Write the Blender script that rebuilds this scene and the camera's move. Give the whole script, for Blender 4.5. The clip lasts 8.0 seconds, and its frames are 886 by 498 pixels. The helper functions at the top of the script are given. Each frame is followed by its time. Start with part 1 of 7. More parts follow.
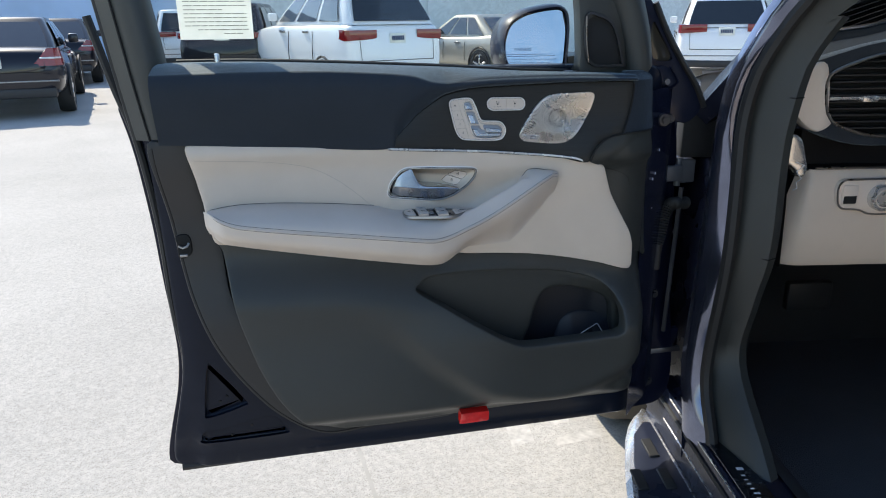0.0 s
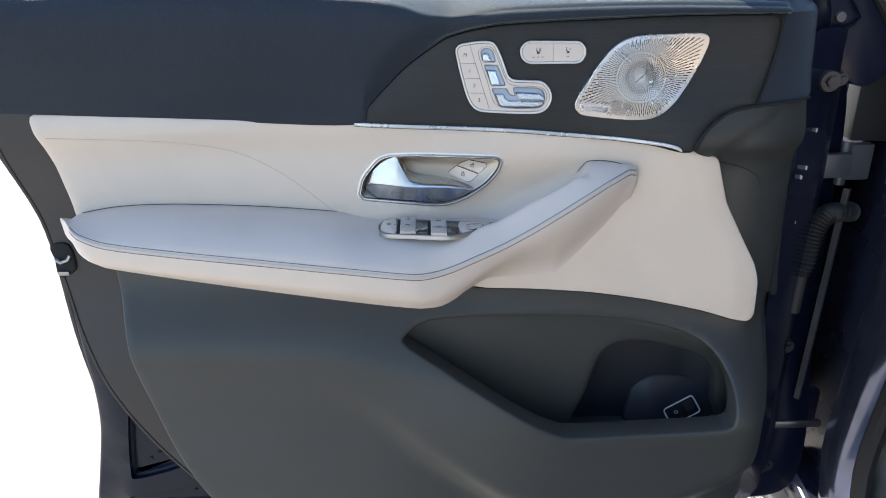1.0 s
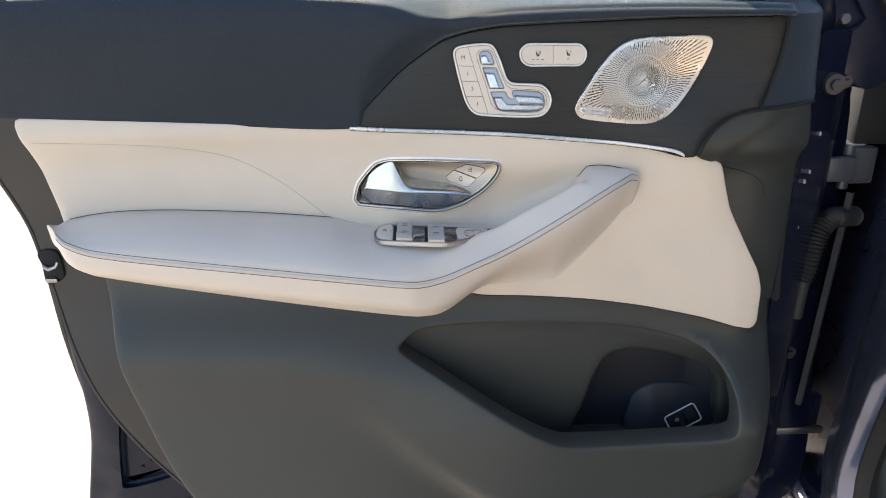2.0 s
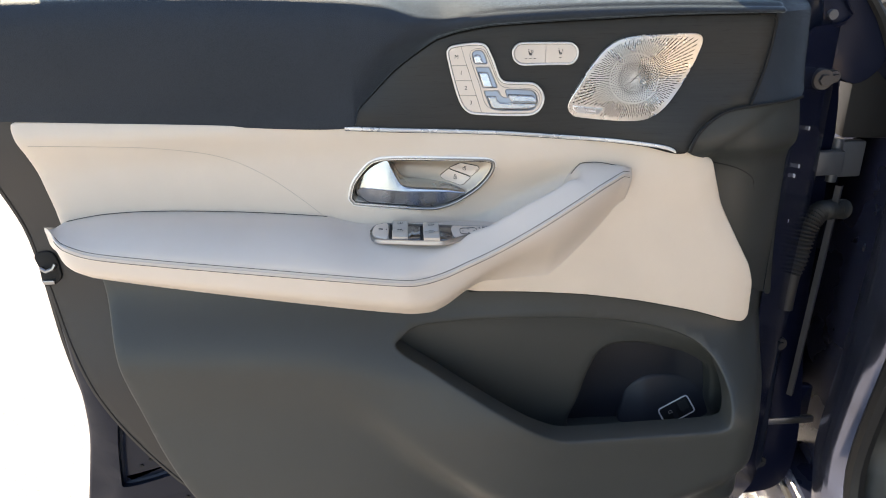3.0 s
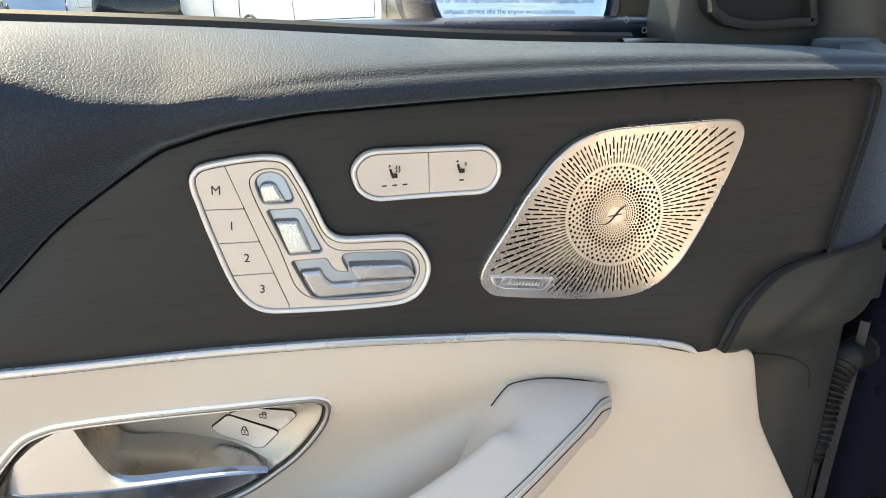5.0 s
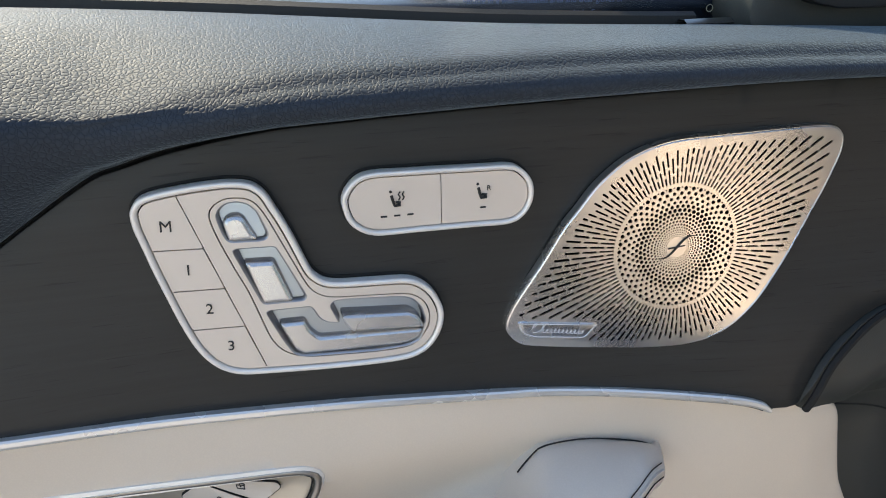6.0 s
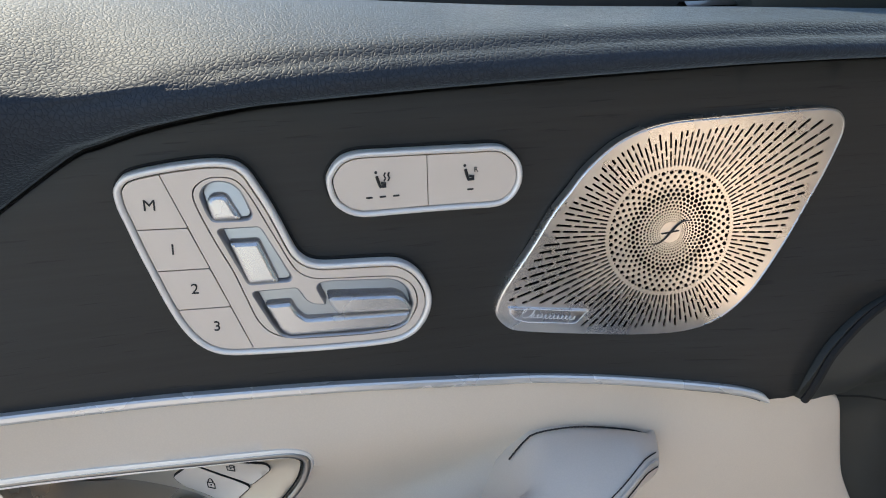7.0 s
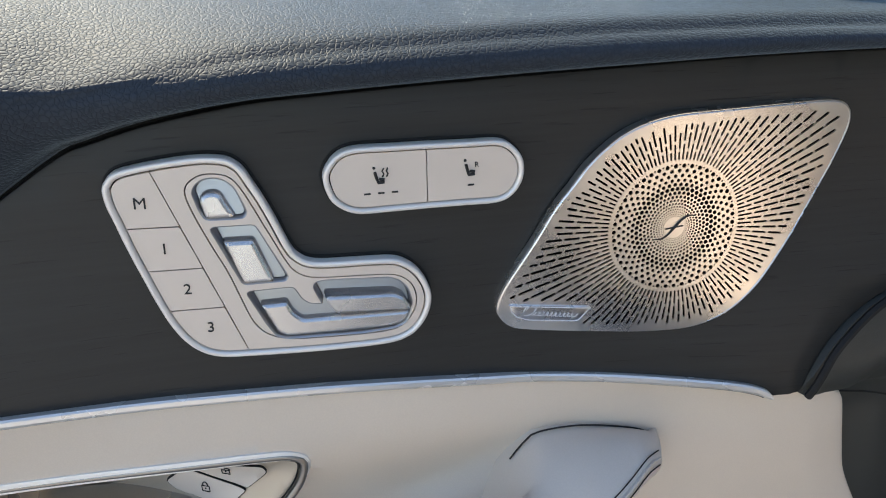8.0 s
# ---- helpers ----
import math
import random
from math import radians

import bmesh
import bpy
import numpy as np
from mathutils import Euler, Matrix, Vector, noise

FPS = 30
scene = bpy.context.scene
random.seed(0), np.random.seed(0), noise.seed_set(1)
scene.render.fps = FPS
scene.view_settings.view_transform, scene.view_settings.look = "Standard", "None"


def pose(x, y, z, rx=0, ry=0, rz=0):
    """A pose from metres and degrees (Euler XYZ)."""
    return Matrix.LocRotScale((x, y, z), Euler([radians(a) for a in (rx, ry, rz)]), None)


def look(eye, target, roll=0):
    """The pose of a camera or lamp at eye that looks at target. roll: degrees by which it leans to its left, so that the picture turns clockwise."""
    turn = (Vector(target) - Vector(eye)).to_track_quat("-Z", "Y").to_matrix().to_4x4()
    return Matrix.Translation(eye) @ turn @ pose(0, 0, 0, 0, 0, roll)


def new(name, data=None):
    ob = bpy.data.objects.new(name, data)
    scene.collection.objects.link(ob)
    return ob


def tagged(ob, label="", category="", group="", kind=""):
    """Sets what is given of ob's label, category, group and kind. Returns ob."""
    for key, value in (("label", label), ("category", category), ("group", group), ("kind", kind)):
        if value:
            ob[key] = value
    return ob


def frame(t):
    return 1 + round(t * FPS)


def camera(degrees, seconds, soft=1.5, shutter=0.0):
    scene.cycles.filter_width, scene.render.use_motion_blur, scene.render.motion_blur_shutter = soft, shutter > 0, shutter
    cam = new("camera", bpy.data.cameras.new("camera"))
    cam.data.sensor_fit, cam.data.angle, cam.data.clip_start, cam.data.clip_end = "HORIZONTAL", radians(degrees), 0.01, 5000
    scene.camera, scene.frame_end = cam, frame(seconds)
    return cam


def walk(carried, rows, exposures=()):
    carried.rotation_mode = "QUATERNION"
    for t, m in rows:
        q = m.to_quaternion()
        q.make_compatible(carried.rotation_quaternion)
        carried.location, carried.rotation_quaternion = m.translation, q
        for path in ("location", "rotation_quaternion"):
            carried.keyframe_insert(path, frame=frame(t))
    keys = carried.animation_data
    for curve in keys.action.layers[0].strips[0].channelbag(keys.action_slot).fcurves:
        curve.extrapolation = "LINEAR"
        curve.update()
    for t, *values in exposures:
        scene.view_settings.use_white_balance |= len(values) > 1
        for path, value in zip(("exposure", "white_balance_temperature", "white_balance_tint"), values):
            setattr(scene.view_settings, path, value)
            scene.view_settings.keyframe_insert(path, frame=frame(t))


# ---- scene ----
# ---- camera ----
cam = camera(64.9, 8.0, soft=1.0, shutter=0.0)
PATH = [
    (0, (0.005, -0.003, 1.349), (0.362, 1.863, 0.723), -0.6),
    (0.5, (0.136, 0.305, 1.303), (0.263, 2.183, 0.626), -0.7),
    (1, (0.211, 0.434, 1.299), (0.246, 2.282, 0.535), -1.2),
    (1.5, (0.211, 0.455, 1.299), (0.249, 2.304, 0.537), -1.0),
    (3, (0.207, 0.448, 1.308), (0.274, 2.286, 0.522), -1.5),
    (3.5, (0.222, 0.451, 1.31), (0.292, 2.298, 0.547), -1.3),
    (4, (0.222, 0.528, 1.305), (0.28, 2.344, 0.468), -1.6),
    (4.2, (0.222, 0.598, 1.297), (0.319, 2.425, 0.489), -0.6),
    (4.5, (0.231, 0.733, 1.298), (0.489, 2.519, 0.436), -1.6),
    (4.7, (0.25, 0.811, 1.311), (0.781, 2.533, 0.444), 1.9),
    (5, (0.271, 0.876, 1.291), (0.75, 2.676, 0.564), -0.4),
    (5.2, (0.281, 0.904, 1.294), (0.725, 2.706, 0.549), -1.2),
    (6.3, (0.296, 0.946, 1.288), (0.7, 2.73, 0.479), -1.0),
    (6.5, (0.301, 0.943, 1.286), (0.698, 2.733, 0.487), -1.3),
    (7, (0.303, 0.943, 1.286), (0.656, 2.735, 0.471), -1.2),
    (7.5, (0.303, 0.945, 1.286), (0.666, 2.739, 0.48), -1.0),
    (8, (0.301, 0.95, 1.285), (0.679, 2.727, 0.45), -1.2),
]
walk(cam, [(t, look(eye, target, roll)) for t, eye, target, roll in PATH],
     exposures=[(0.0, 0.93, 6850, 8), (0.5, 1.17, 7000, 10), (1.0, 1.70, 7200, 12), (1.5, 1.8, 8100, 14), (3.0, 1.9, 8500, 14), (4.0, 1.94, 9000, 14), (4.5, 2.06, 9200, 14), (5.0, 1.98, 9000, 11), (6.5, 1.38, 7600, 12), (8.0, 1.38, 7600, 12)])

# ---- light ----
SUN_ELEV, SUN_AZ = 42.0, 29.0          # degrees above the ground; degrees from +y towards -x
GROUND = 0.04
world = bpy.data.worlds.new("sky")
scene.world = world
world.use_nodes = True
wn = world.node_tree.nodes
sky = wn.new("ShaderNodeTexSky")
sky.sky_type = "NISHITA"
sky.sun_disc = False
sky.sun_elevation = radians(SUN_ELEV)
sky.sun_rotation = radians(-SUN_AZ)
sky.air_density, sky.dust_density, sky.ozone_density = 1.0, 0.3, 3.0
wn["Background"].inputs["Strength"].default_value = 0.15
world.node_tree.links.new(sky.outputs["Color"], wn["Background"].inputs["Color"])
sun_data = bpy.data.lights.new("sun", "SUN")
sun_data.energy, sun_data.angle, sun_data.color = 3.2, radians(0.53), (1.0, 0.94, 0.84)
sun = new("sun", sun_data)
sun.matrix_basis = look((-4 * math.sin(radians(SUN_AZ)), 4 * math.cos(radians(SUN_AZ)), 4 * math.tan(radians(SUN_ELEV))), (0, 0, 0))


# ---- materials ----
def shader(name):
    m = bpy.data.materials.new(name)
    m.use_nodes = True
    return m, m.node_tree, m.node_tree.nodes["Principled BSDF"]


def coords(tree, scale=(1, 1, 1), turn=(0, 0, 0)):
    tex, mp = tree.nodes.new("ShaderNodeTexCoord"), tree.nodes.new("ShaderNodeMapping")
    mp.inputs["Scale"].default_value = scale
    mp.inputs["Rotation"].default_value = turn
    tree.links.new(tex.outputs["Object"], mp.inputs["Vector"])
    return mp.outputs["Vector"]


def noise_of(tree, vec, scale, detail=4, rough=0.55):
    n = tree.nodes.new("ShaderNodeTexNoise")
    n.inputs["Scale"].default_value, n.inputs["Detail"].default_value, n.inputs["Roughness"].default_value = scale, detail, rough
    tree.links.new(vec, n.inputs["Vector"])
    return n.outputs["Fac"]


def ramp(tree, fac, stops):
    r = tree.nodes.new("ShaderNodeValToRGB")
    e = r.color_ramp.elements
    while len(e) < len(stops):
        e.new(0.5)
    for el, (at, col) in zip(e, stops):
        el.position, el.color = at, (*col, 1) if len(col) == 3 else col
    tree.links.new(fac, r.inputs["Fac"])
    return r.outputs["Color"]


def bump(tree, bsdf, height, strength, distance, normal=None):
    b = tree.nodes.new("ShaderNodeBump")
    b.inputs["Strength"].default_value, b.inputs["Distance"].default_value = strength, distance
    tree.links.new(height, b.inputs["Height"])
    if normal is not None:
        tree.links.new(normal, b.inputs["Normal"])
    tree.links.new(b.outputs["Normal"], bsdf.inputs["Normal"])
    return b.outputs["Normal"]


def shade(c, k):
    return tuple(v * k for v in c)


def plain(name, color, rough=0.5, metal=0.0, spread=0.12, big=9.0, fine=900.0, relief=0.08, depth=0.0006, coat=0.0, spec=0.5):
    """A surface with large soft patches, fine grain in colour and gloss, and slight relief."""
    m, t, b = shader(name)
    vec = coords(t)
    large, small = noise_of(t, vec, big, 3), noise_of(t, vec, fine, 2)
    col = ramp(t, large, [(0.3, shade(color, 1 - spread)), (0.7, shade(color, 1 + spread))])
    t.links.new(col, b.inputs["Base Color"])
    rr = ramp(t, large, [(0.25, (max(rough - 0.06, 0.02),) * 3), (0.75, (min(rough + 0.06, 1.0),) * 3)])
    t.links.new(rr, b.inputs["Roughness"])
    b.inputs["Metallic"].default_value = metal
    b.inputs["Coat Weight"].default_value = coat
    b.inputs["Coat Roughness"].default_value = 0.04
    b.inputs["Specular IOR Level"].default_value = spec
    if relief:
        bump(t, b, small, relief, depth)
    return m


def leather(name, color, cell, strength, rough, spread=0.05, depth=0.0006, crease=0.25, spec=0.5):
    """Grained hide: polygonal pebbles with thin creases, over soft undulation."""
    m, t, b = shader(name)
    vec = coords(t)
    warp = t.nodes.new("ShaderNodeVectorMath")
    warp.operation = "MULTIPLY_ADD"
    n = t.nodes.new("ShaderNodeTexNoise")
    n.inputs["Scale"].default_value, n.inputs["Detail"].default_value = 0.6 / cell, 2
    t.links.new(vec, n.inputs["Vector"])
    t.links.new(n.outputs["Color"], warp.inputs[0])
    warp.inputs[1].default_value = (cell * 0.9,) * 3
    t.links.new(vec, warp.inputs[2])
    v = t.nodes.new("ShaderNodeTexVoronoi")
    v.feature = "DISTANCE_TO_EDGE"
    v.inputs["Scale"].default_value = 1 / cell
    t.links.new(warp.outputs["Vector"], v.inputs["Vector"])
    h = ramp(t, v.outputs["Distance"], [(0.0, (0, 0, 0)), (0.16, (0.75,) * 3), (0.5, (1, 1, 1))])
    big = noise_of(t, vec, 14, 3)
    col = ramp(t, big, [(0.3, shade(color, 1 - spread)), (0.7, shade(color, 1 + spread))])
    mix = t.nodes.new("ShaderNodeMix")
    mix.data_type, mix.blend_type = "RGBA", "MULTIPLY"
    mix.inputs[0].default_value = crease
    b.inputs["Specular IOR Level"].default_value = spec
    t.links.new(col, mix.inputs[6])
    t.links.new(h, mix.inputs[7])
    t.links.new(mix.outputs[2], b.inputs["Base Color"])
    b.inputs["Roughness"].default_value = rough
    first = bump(t, b, big, 0.15, 0.004)
    bump(t, b, h, strength, depth, first)
    return m


def wood_mat():
    """Black-stained open-pore ash: short dark pores along the grain."""
    m, t, b = shader("black_wood")
    vec = coords(t, (14, 60, 420), (0, radians(3), 0))
    grain = noise_of(t, vec, 1.0, 4, 0.6)
    dash = noise_of(t, coords(t, (48, 60, 1000), (0, radians(3), 0)), 1.0, 2, 0.5)
    col = ramp(t, grain, [(0.3, (0.0155, 0.0165, 0.0165)), (0.72, (0.0215, 0.0228, 0.0228))])
    pores = ramp(t, dash, [(0.63, (1, 1, 1)), (0.70, (0.45, 0.45, 0.45))])
    mix = t.nodes.new("ShaderNodeMix")
    mix.data_type, mix.blend_type = "RGBA", "MULTIPLY"
    mix.inputs[0].default_value = 0.9
    t.links.new(col, mix.inputs[6])
    t.links.new(pores, mix.inputs[7])
    t.links.new(mix.outputs[2], b.inputs["Base Color"])
    b.inputs["Roughness"].default_value = 0.5
    b.inputs["Specular IOR Level"].default_value = 0.4
    first = bump(t, b, grain, 0.2, 0.0004)
    bump(t, b, pores, 0.35, 0.0003, first)
    return m


def brushed(name, color, rough, aniso=0.4, stretch=(40, 40, 900), metal=1.0):
    m, t, b = shader(name)
    g = noise_of(t, coords(t, stretch), 1.0, 3)
    t.links.new(ramp(t, g, [(0.3, shade(color, 0.93)), (0.7, shade(color, 1.05))]), b.inputs["Base Color"])
    t.links.new(ramp(t, g, [(0.3, (max(rough - 0.05, 0.005),) * 3), (0.7, (rough * 1.2,) * 3)]), b.inputs["Roughness"])
    b.inputs["Metallic"].default_value = metal
    b.inputs["Anisotropic"].default_value = aniso
    bump(t, b, g, 0.015, 0.0003)
    return m


def concrete():
    m, t, b = shader("pale_concrete")
    vec = coords(t)
    a, c, d = noise_of(t, vec, 0.7, 6), noise_of(t, vec, 60, 5, 0.7), noise_of(t, vec, 260, 3, 0.7)
    base = ramp(t, a, [(0.3, (0.47, 0.445, 0.41)), (0.7, (0.58, 0.55, 0.51))])
    spot = ramp(t, c, [(0.32, (0.74,) * 3), (0.62, (1, 1, 1))])
    grit = ramp(t, d, [(0.30, (0.45,) * 3), (0.50, (1, 1, 1))])
    for tex in (spot, grit):
        mix = t.nodes.new("ShaderNodeMix")
        mix.data_type, mix.blend_type = "RGBA", "MULTIPLY"
        mix.inputs[0].default_value = 0.95
        t.links.new(base, mix.inputs[6])
        t.links.new(tex, mix.inputs[7])
        base = mix.outputs[2]
    t.links.new(base, b.inputs["Base Color"])
    b.inputs["Roughness"].default_value = 0.92
    bump(t, b, d, 0.5, 0.003)
    return m


def glass(name, tint=(0.93, 0.97, 0.95)):
    """A thin pane: mostly clear, with a mirror coat that grows at grazing angles."""
    m, t, b = shader(name)
    t.nodes.remove(b)
    clear, gloss, mix, fres = (t.nodes.new("ShaderNode" + k) for k in ("BsdfTransparent", "BsdfGlossy", "MixShader", "Fresnel"))
    clear.inputs["Color"].default_value = (*tint, 1)
    gloss.inputs["Roughness"].default_value = 0.01
    fres.inputs["IOR"].default_value = 1.45
    t.links.new(fres.outputs["Fac"], mix.inputs["Fac"])
    t.links.new(clear.outputs[0], mix.inputs[1])
    t.links.new(gloss.outputs[0], mix.inputs[2])
    t.links.new(mix.outputs[0], t.nodes["Material Output"].inputs["Surface"])
    return m


def paint(name, color, dust=0.0, metal=0.3, coat=1.0, spec=0.5):
    m, t, b = shader(name)
    vec = coords(t)
    flake, film = noise_of(t, vec, 2500, 1), noise_of(t, vec, 22, 6, 0.65)
    col = ramp(t, flake, [(0.35, shade(color, 0.9)), (0.65, shade(color, 1.15))])
    if dust:
        mix = t.nodes.new("ShaderNodeMix")
        mix.data_type = "RGBA"
        t.links.new(ramp(t, film, [(0.52, (0, 0, 0)), (0.75, (dust,) * 3)]), mix.inputs[0])
        t.links.new(col, mix.inputs[6])
        mix.inputs[7].default_value = (0.35, 0.33, 0.30, 1)
        col = mix.outputs[2]
    t.links.new(col, b.inputs["Base Color"])
    b.inputs["Metallic"].default_value, b.inputs["Roughness"].default_value = metal, 0.38
    b.inputs["Coat Weight"].default_value, b.inputs["Coat Roughness"].default_value = coat, 0.05
    b.inputs["Specular IOR Level"].default_value = spec
    bump(t, b, film, 0.03, 0.002)
    return m


BEIGE = leather("beige_hide", (0.68, 0.578, 0.478), 0.0011, 0.05, 0.55, 0.03, 0.0003, 0.04)
BEIGE_ARM = leather("beige_armrest_hide", (0.65, 0.57, 0.50), 0.0011, 0.06, 0.5, 0.03, 0.0003, 0.04)
DARK_HIDE = leather("black_grained_hide", (0.030, 0.038, 0.049), 0.0016, 0.40, 0.57, 0.06, 0.0005, 0.30, 0.17)
# blue-tinted sheen added to imitate sky light on the pad's top
for _k, _v in (("Sheen Weight", 0.28), ("Sheen Roughness", 0.4), ("Sheen Tint", (0.65, 0.85, 1.0, 1))):
    DARK_HIDE.node_tree.nodes["Principled BSDF"].inputs[_k].default_value = _v
DARK_TRIM = leather("charcoal_moulded_trim", (0.039, 0.0425, 0.040), 0.0009, 0.12, 0.48, 0.05, 0.0002)
DARK_PLASTIC = plain("black_plastic", (0.022, 0.022, 0.023), 0.5, relief=0.15)
LINER = plain("black_liner", (0.008, 0.008, 0.009), 0.7)
WOOD = wood_mat()
SILVER = plain("satin_silver", (0.80, 0.765, 0.725), 0.36, 0.3, 0.02, 40, 1500, 0.01, 0.0002)
CHROME = plain("satin_chrome", (0.29, 0.285, 0.28), 0.30, 1.0, 0.03, 40, 1500, 0.02, 0.0002)
DARK_CHROME = plain("dark_chrome", (0.20, 0.21, 0.24), 0.2, 1.0, 0.03, 40, 1500, 0.0)
BOWL = plain("warm_silver_bowl", (0.54, 0.46, 0.37), 0.34, 0.4, 0.03, 30, 1500, 0.0)
ROCKER = plain("rocker_silver", (0.47, 0.43, 0.39), 0.36, 0.3, 0.03, 30, 1500, 0.03, 0.0002)
LEVER = plain("lever_silver", (0.47, 0.465, 0.465), 0.26, 1.0, 0.02, 40, 1500, 0.0)
BADGE_STEEL = plain("polished_badge_steel", (0.62, 0.63, 0.66), 0.28, 1.0, relief=0)
# pocket plastic with its bluish shade put into the colour
POCKET_SHADE = plain("shaded_pocket_plastic", (0.012, 0.014, 0.021), 0.5, relief=0.1)
GRILLE = plain("satin_steel", (0.81, 0.785, 0.76), 0.29, 0.97, 0.02, 40, 1500, 0.0)
HOLE_BLACK = plain("hole_black", (0.002, 0.002, 0.002), 0.95, relief=0, spec=0.05)
CAVITY = plain("black_cavity_paint", (0.014, 0.017, 0.032), 0.26, relief=0.05, spec=0.35)
KEY = plain("silver_plastic_key", (0.69, 0.605, 0.53), 0.42, 0.15, 0.03, 30, 1500, 0.06, 0.0002)
INK = plain("dark_ink", (0.012, 0.012, 0.012), 0.6, relief=0)
WHITE_INK = plain("pale_ink", (0.7, 0.7, 0.72), 0.5, relief=0)
THREAD = plain("black_thread", (0.018, 0.017, 0.017), 0.8, relief=0.3)
GROOVE = plain("dark_groove", (0.01, 0.01, 0.01), 0.9, relief=0)
RUBBER = plain("black_rubber", (0.015, 0.015, 0.015), 0.6, relief=0.2)
NAVY = paint("navy_paint", (0.004, 0.006, 0.018), 0.0, 0.0, 0.34, 0.12)
NAVY_SHELL = paint("navy_shell_paint", (0.006, 0.010, 0.021), 0.0, 0.0, 0.18, 0.12)
# navy paled and made metallic to imitate the pillar's strong reflections
NAVY_GLEAM = plain("navy_reflecting_paint", (0.125, 0.14, 0.20), 0.15, 0.85, 0.35, 14, 900, 0.03, coat=0.5)
NAVY_IN = plain("navy_inner_paint", (0.010, 0.013, 0.030), 0.16, relief=0.05, spec=0.5)
TYRE = plain("dusty_tyre", (0.075, 0.065, 0.052), 0.85, relief=0.4, spread=0.3)
RECESS = plain("recess_silver", (0.37, 0.37, 0.385), 0.32, 0.8, 0.03, 40, 1500, 0.03, 0.0002)
SATIN = plain("satin_silver_paint", (0.66, 0.65, 0.64), 0.26, 0.8, 0.03, 40, 1500, 0.0)
STRIP_SILVER = plain("bright_strip", (0.74, 0.73, 0.71), 0.28, 0.55, 0.02, 40, 1500, 0.0)
STEEL = plain("zinc_steel", (0.35, 0.35, 0.36), 0.38, 1.0, 0.2)
RED = plain("red_reflector", (0.75, 0.015, 0.012), 0.18, 0.0, 0.1, 60, coat=1.0)
CONCRETE = concrete()
GLASS = glass("window_glass")
TINTED = glass("tinted_window_glass", (0.89, 0.94, 0.92))
PAPER = plain("white_paper", (0.80, 0.80, 0.72), 0.8, relief=0.1)
PAPER_THIN, _t = shader("backlit_paper")[:2]
_d, _s, _m = (_t.nodes.new("ShaderNode" + k) for k in ("BsdfDiffuse", "BsdfTranslucent", "MixShader"))
_c = ramp(_t, noise_of(_t, coords(_t), 60, 3), [(0.3, (0.80, 0.80, 0.73)), (0.7, (0.86, 0.86, 0.79))])
for _n in (_d, _s):
    _t.links.new(_c, _n.inputs["Color"])
_m.inputs["Fac"].default_value = 0.5
_t.links.new(_d.outputs[0], _m.inputs[1])
_t.links.new(_s.outputs[0], _m.inputs[2])
_t.links.new(_m.outputs[0], _t.nodes["Material Output"].inputs["Surface"])
MIRROR = brushed("mirror_silver", (0.90, 0.94, 0.97), 0.01, 0.0)
INK_SOFT = plain("grey_print", (0.28, 0.29, 0.24), 0.8, relief=0)
INK_BLUE = plain("blue_print", (0.03, 0.06, 0.14), 0.6, relief=0)
WORN_WHITE = plain("worn_white_paint", (0.50, 0.475, 0.44), 0.9, big=40, spread=0.18, relief=0.4, fine=260, depth=0.002)
SHUTTER = plain("white_shutter", (0.66, 0.68, 0.68), 0.6, relief=0.1)
DULL_STEEL = plain("dull_steel", (0.15, 0.155, 0.17), 0.45, 0.5, 0.2)
STEEL_DARK = plain("dark_steel", (0.065, 0.065, 0.07), 0.4, 0.3, 0.2)


# ---- building helpers ----
def catmull(pts, n=6, closed=False):
    """A smooth line through the points, n steps a stretch."""
    p = [np.array(q, float) for q in pts]
    k, out = len(p), []
    for i in range(k if closed else k - 1):
        a, b, c, d = (p[j % k] if closed else p[min(max(j, 0), k - 1)] for j in (i - 1, i, i + 1, i + 2))
        for s in range(n):
            u = s / n
            out.append(0.5 * (2 * b + (c - a) * u + (2 * a - 5 * b + 4 * c - d) * u * u + (3 * b - a - 3 * c + d) * u ** 3))
    if not closed:
        out.append(p[-1])
    return out


def cut_corners(pts, times=3):
    """The closed polygon with its corners rounded off."""
    p = [np.array(q, float) for q in pts]
    for _ in range(times):
        p = [q for i in range(len(p)) for q in (0.78 * p[i] + 0.22 * p[(i + 1) % len(p)], 0.22 * p[i] + 0.78 * p[(i + 1) % len(p)])]
    return p


def rounded(pts, r, n=5):
    """The closed polygon with each corner turned into an arc of about r."""
    p, out = [np.array(q, float) for q in pts], []
    for i, q in enumerate(p):
        a, b = p[i - 1] - q, p[(i + 1) % len(p)] - q
        la, lb = np.linalg.norm(a), np.linalg.norm(b)
        ra = min(r, 0.45 * la, 0.45 * lb)
        s, e = q + a / la * ra, q + b / lb * ra
        out += [(1 - u) ** 2 * s + 2 * u * (1 - u) * q + u * u * e for u in np.linspace(0, 1, n)]
    return out


def curve_of(pts):
    """A smooth function of one variable through the points."""
    q = np.array(catmull(pts, 8))
    return lambda x: float(np.interp(x, q[:, 0], q[:, 1]))


def step(x, a, b):
    t = min(max((x - a) / (b - a), 0.0), 1.0)
    return t * t * (3 - 2 * t)


def inside(loop, pts):
    """Which of the points lie inside the closed loop."""
    q, a = np.asarray(pts, float), np.asarray(loop, float)
    b, res = np.roll(a, -1, 0), np.zeros(len(q), bool)
    for (x0, y0), (x1, y1) in zip(a, b):
        if y0 != y1:
            hit = ((y0 > q[:, 1]) != (y1 > q[:, 1])) & (q[:, 0] < (x1 - x0) * (q[:, 1] - y0) / (y1 - y0) + x0)
            res ^= hit
    return res


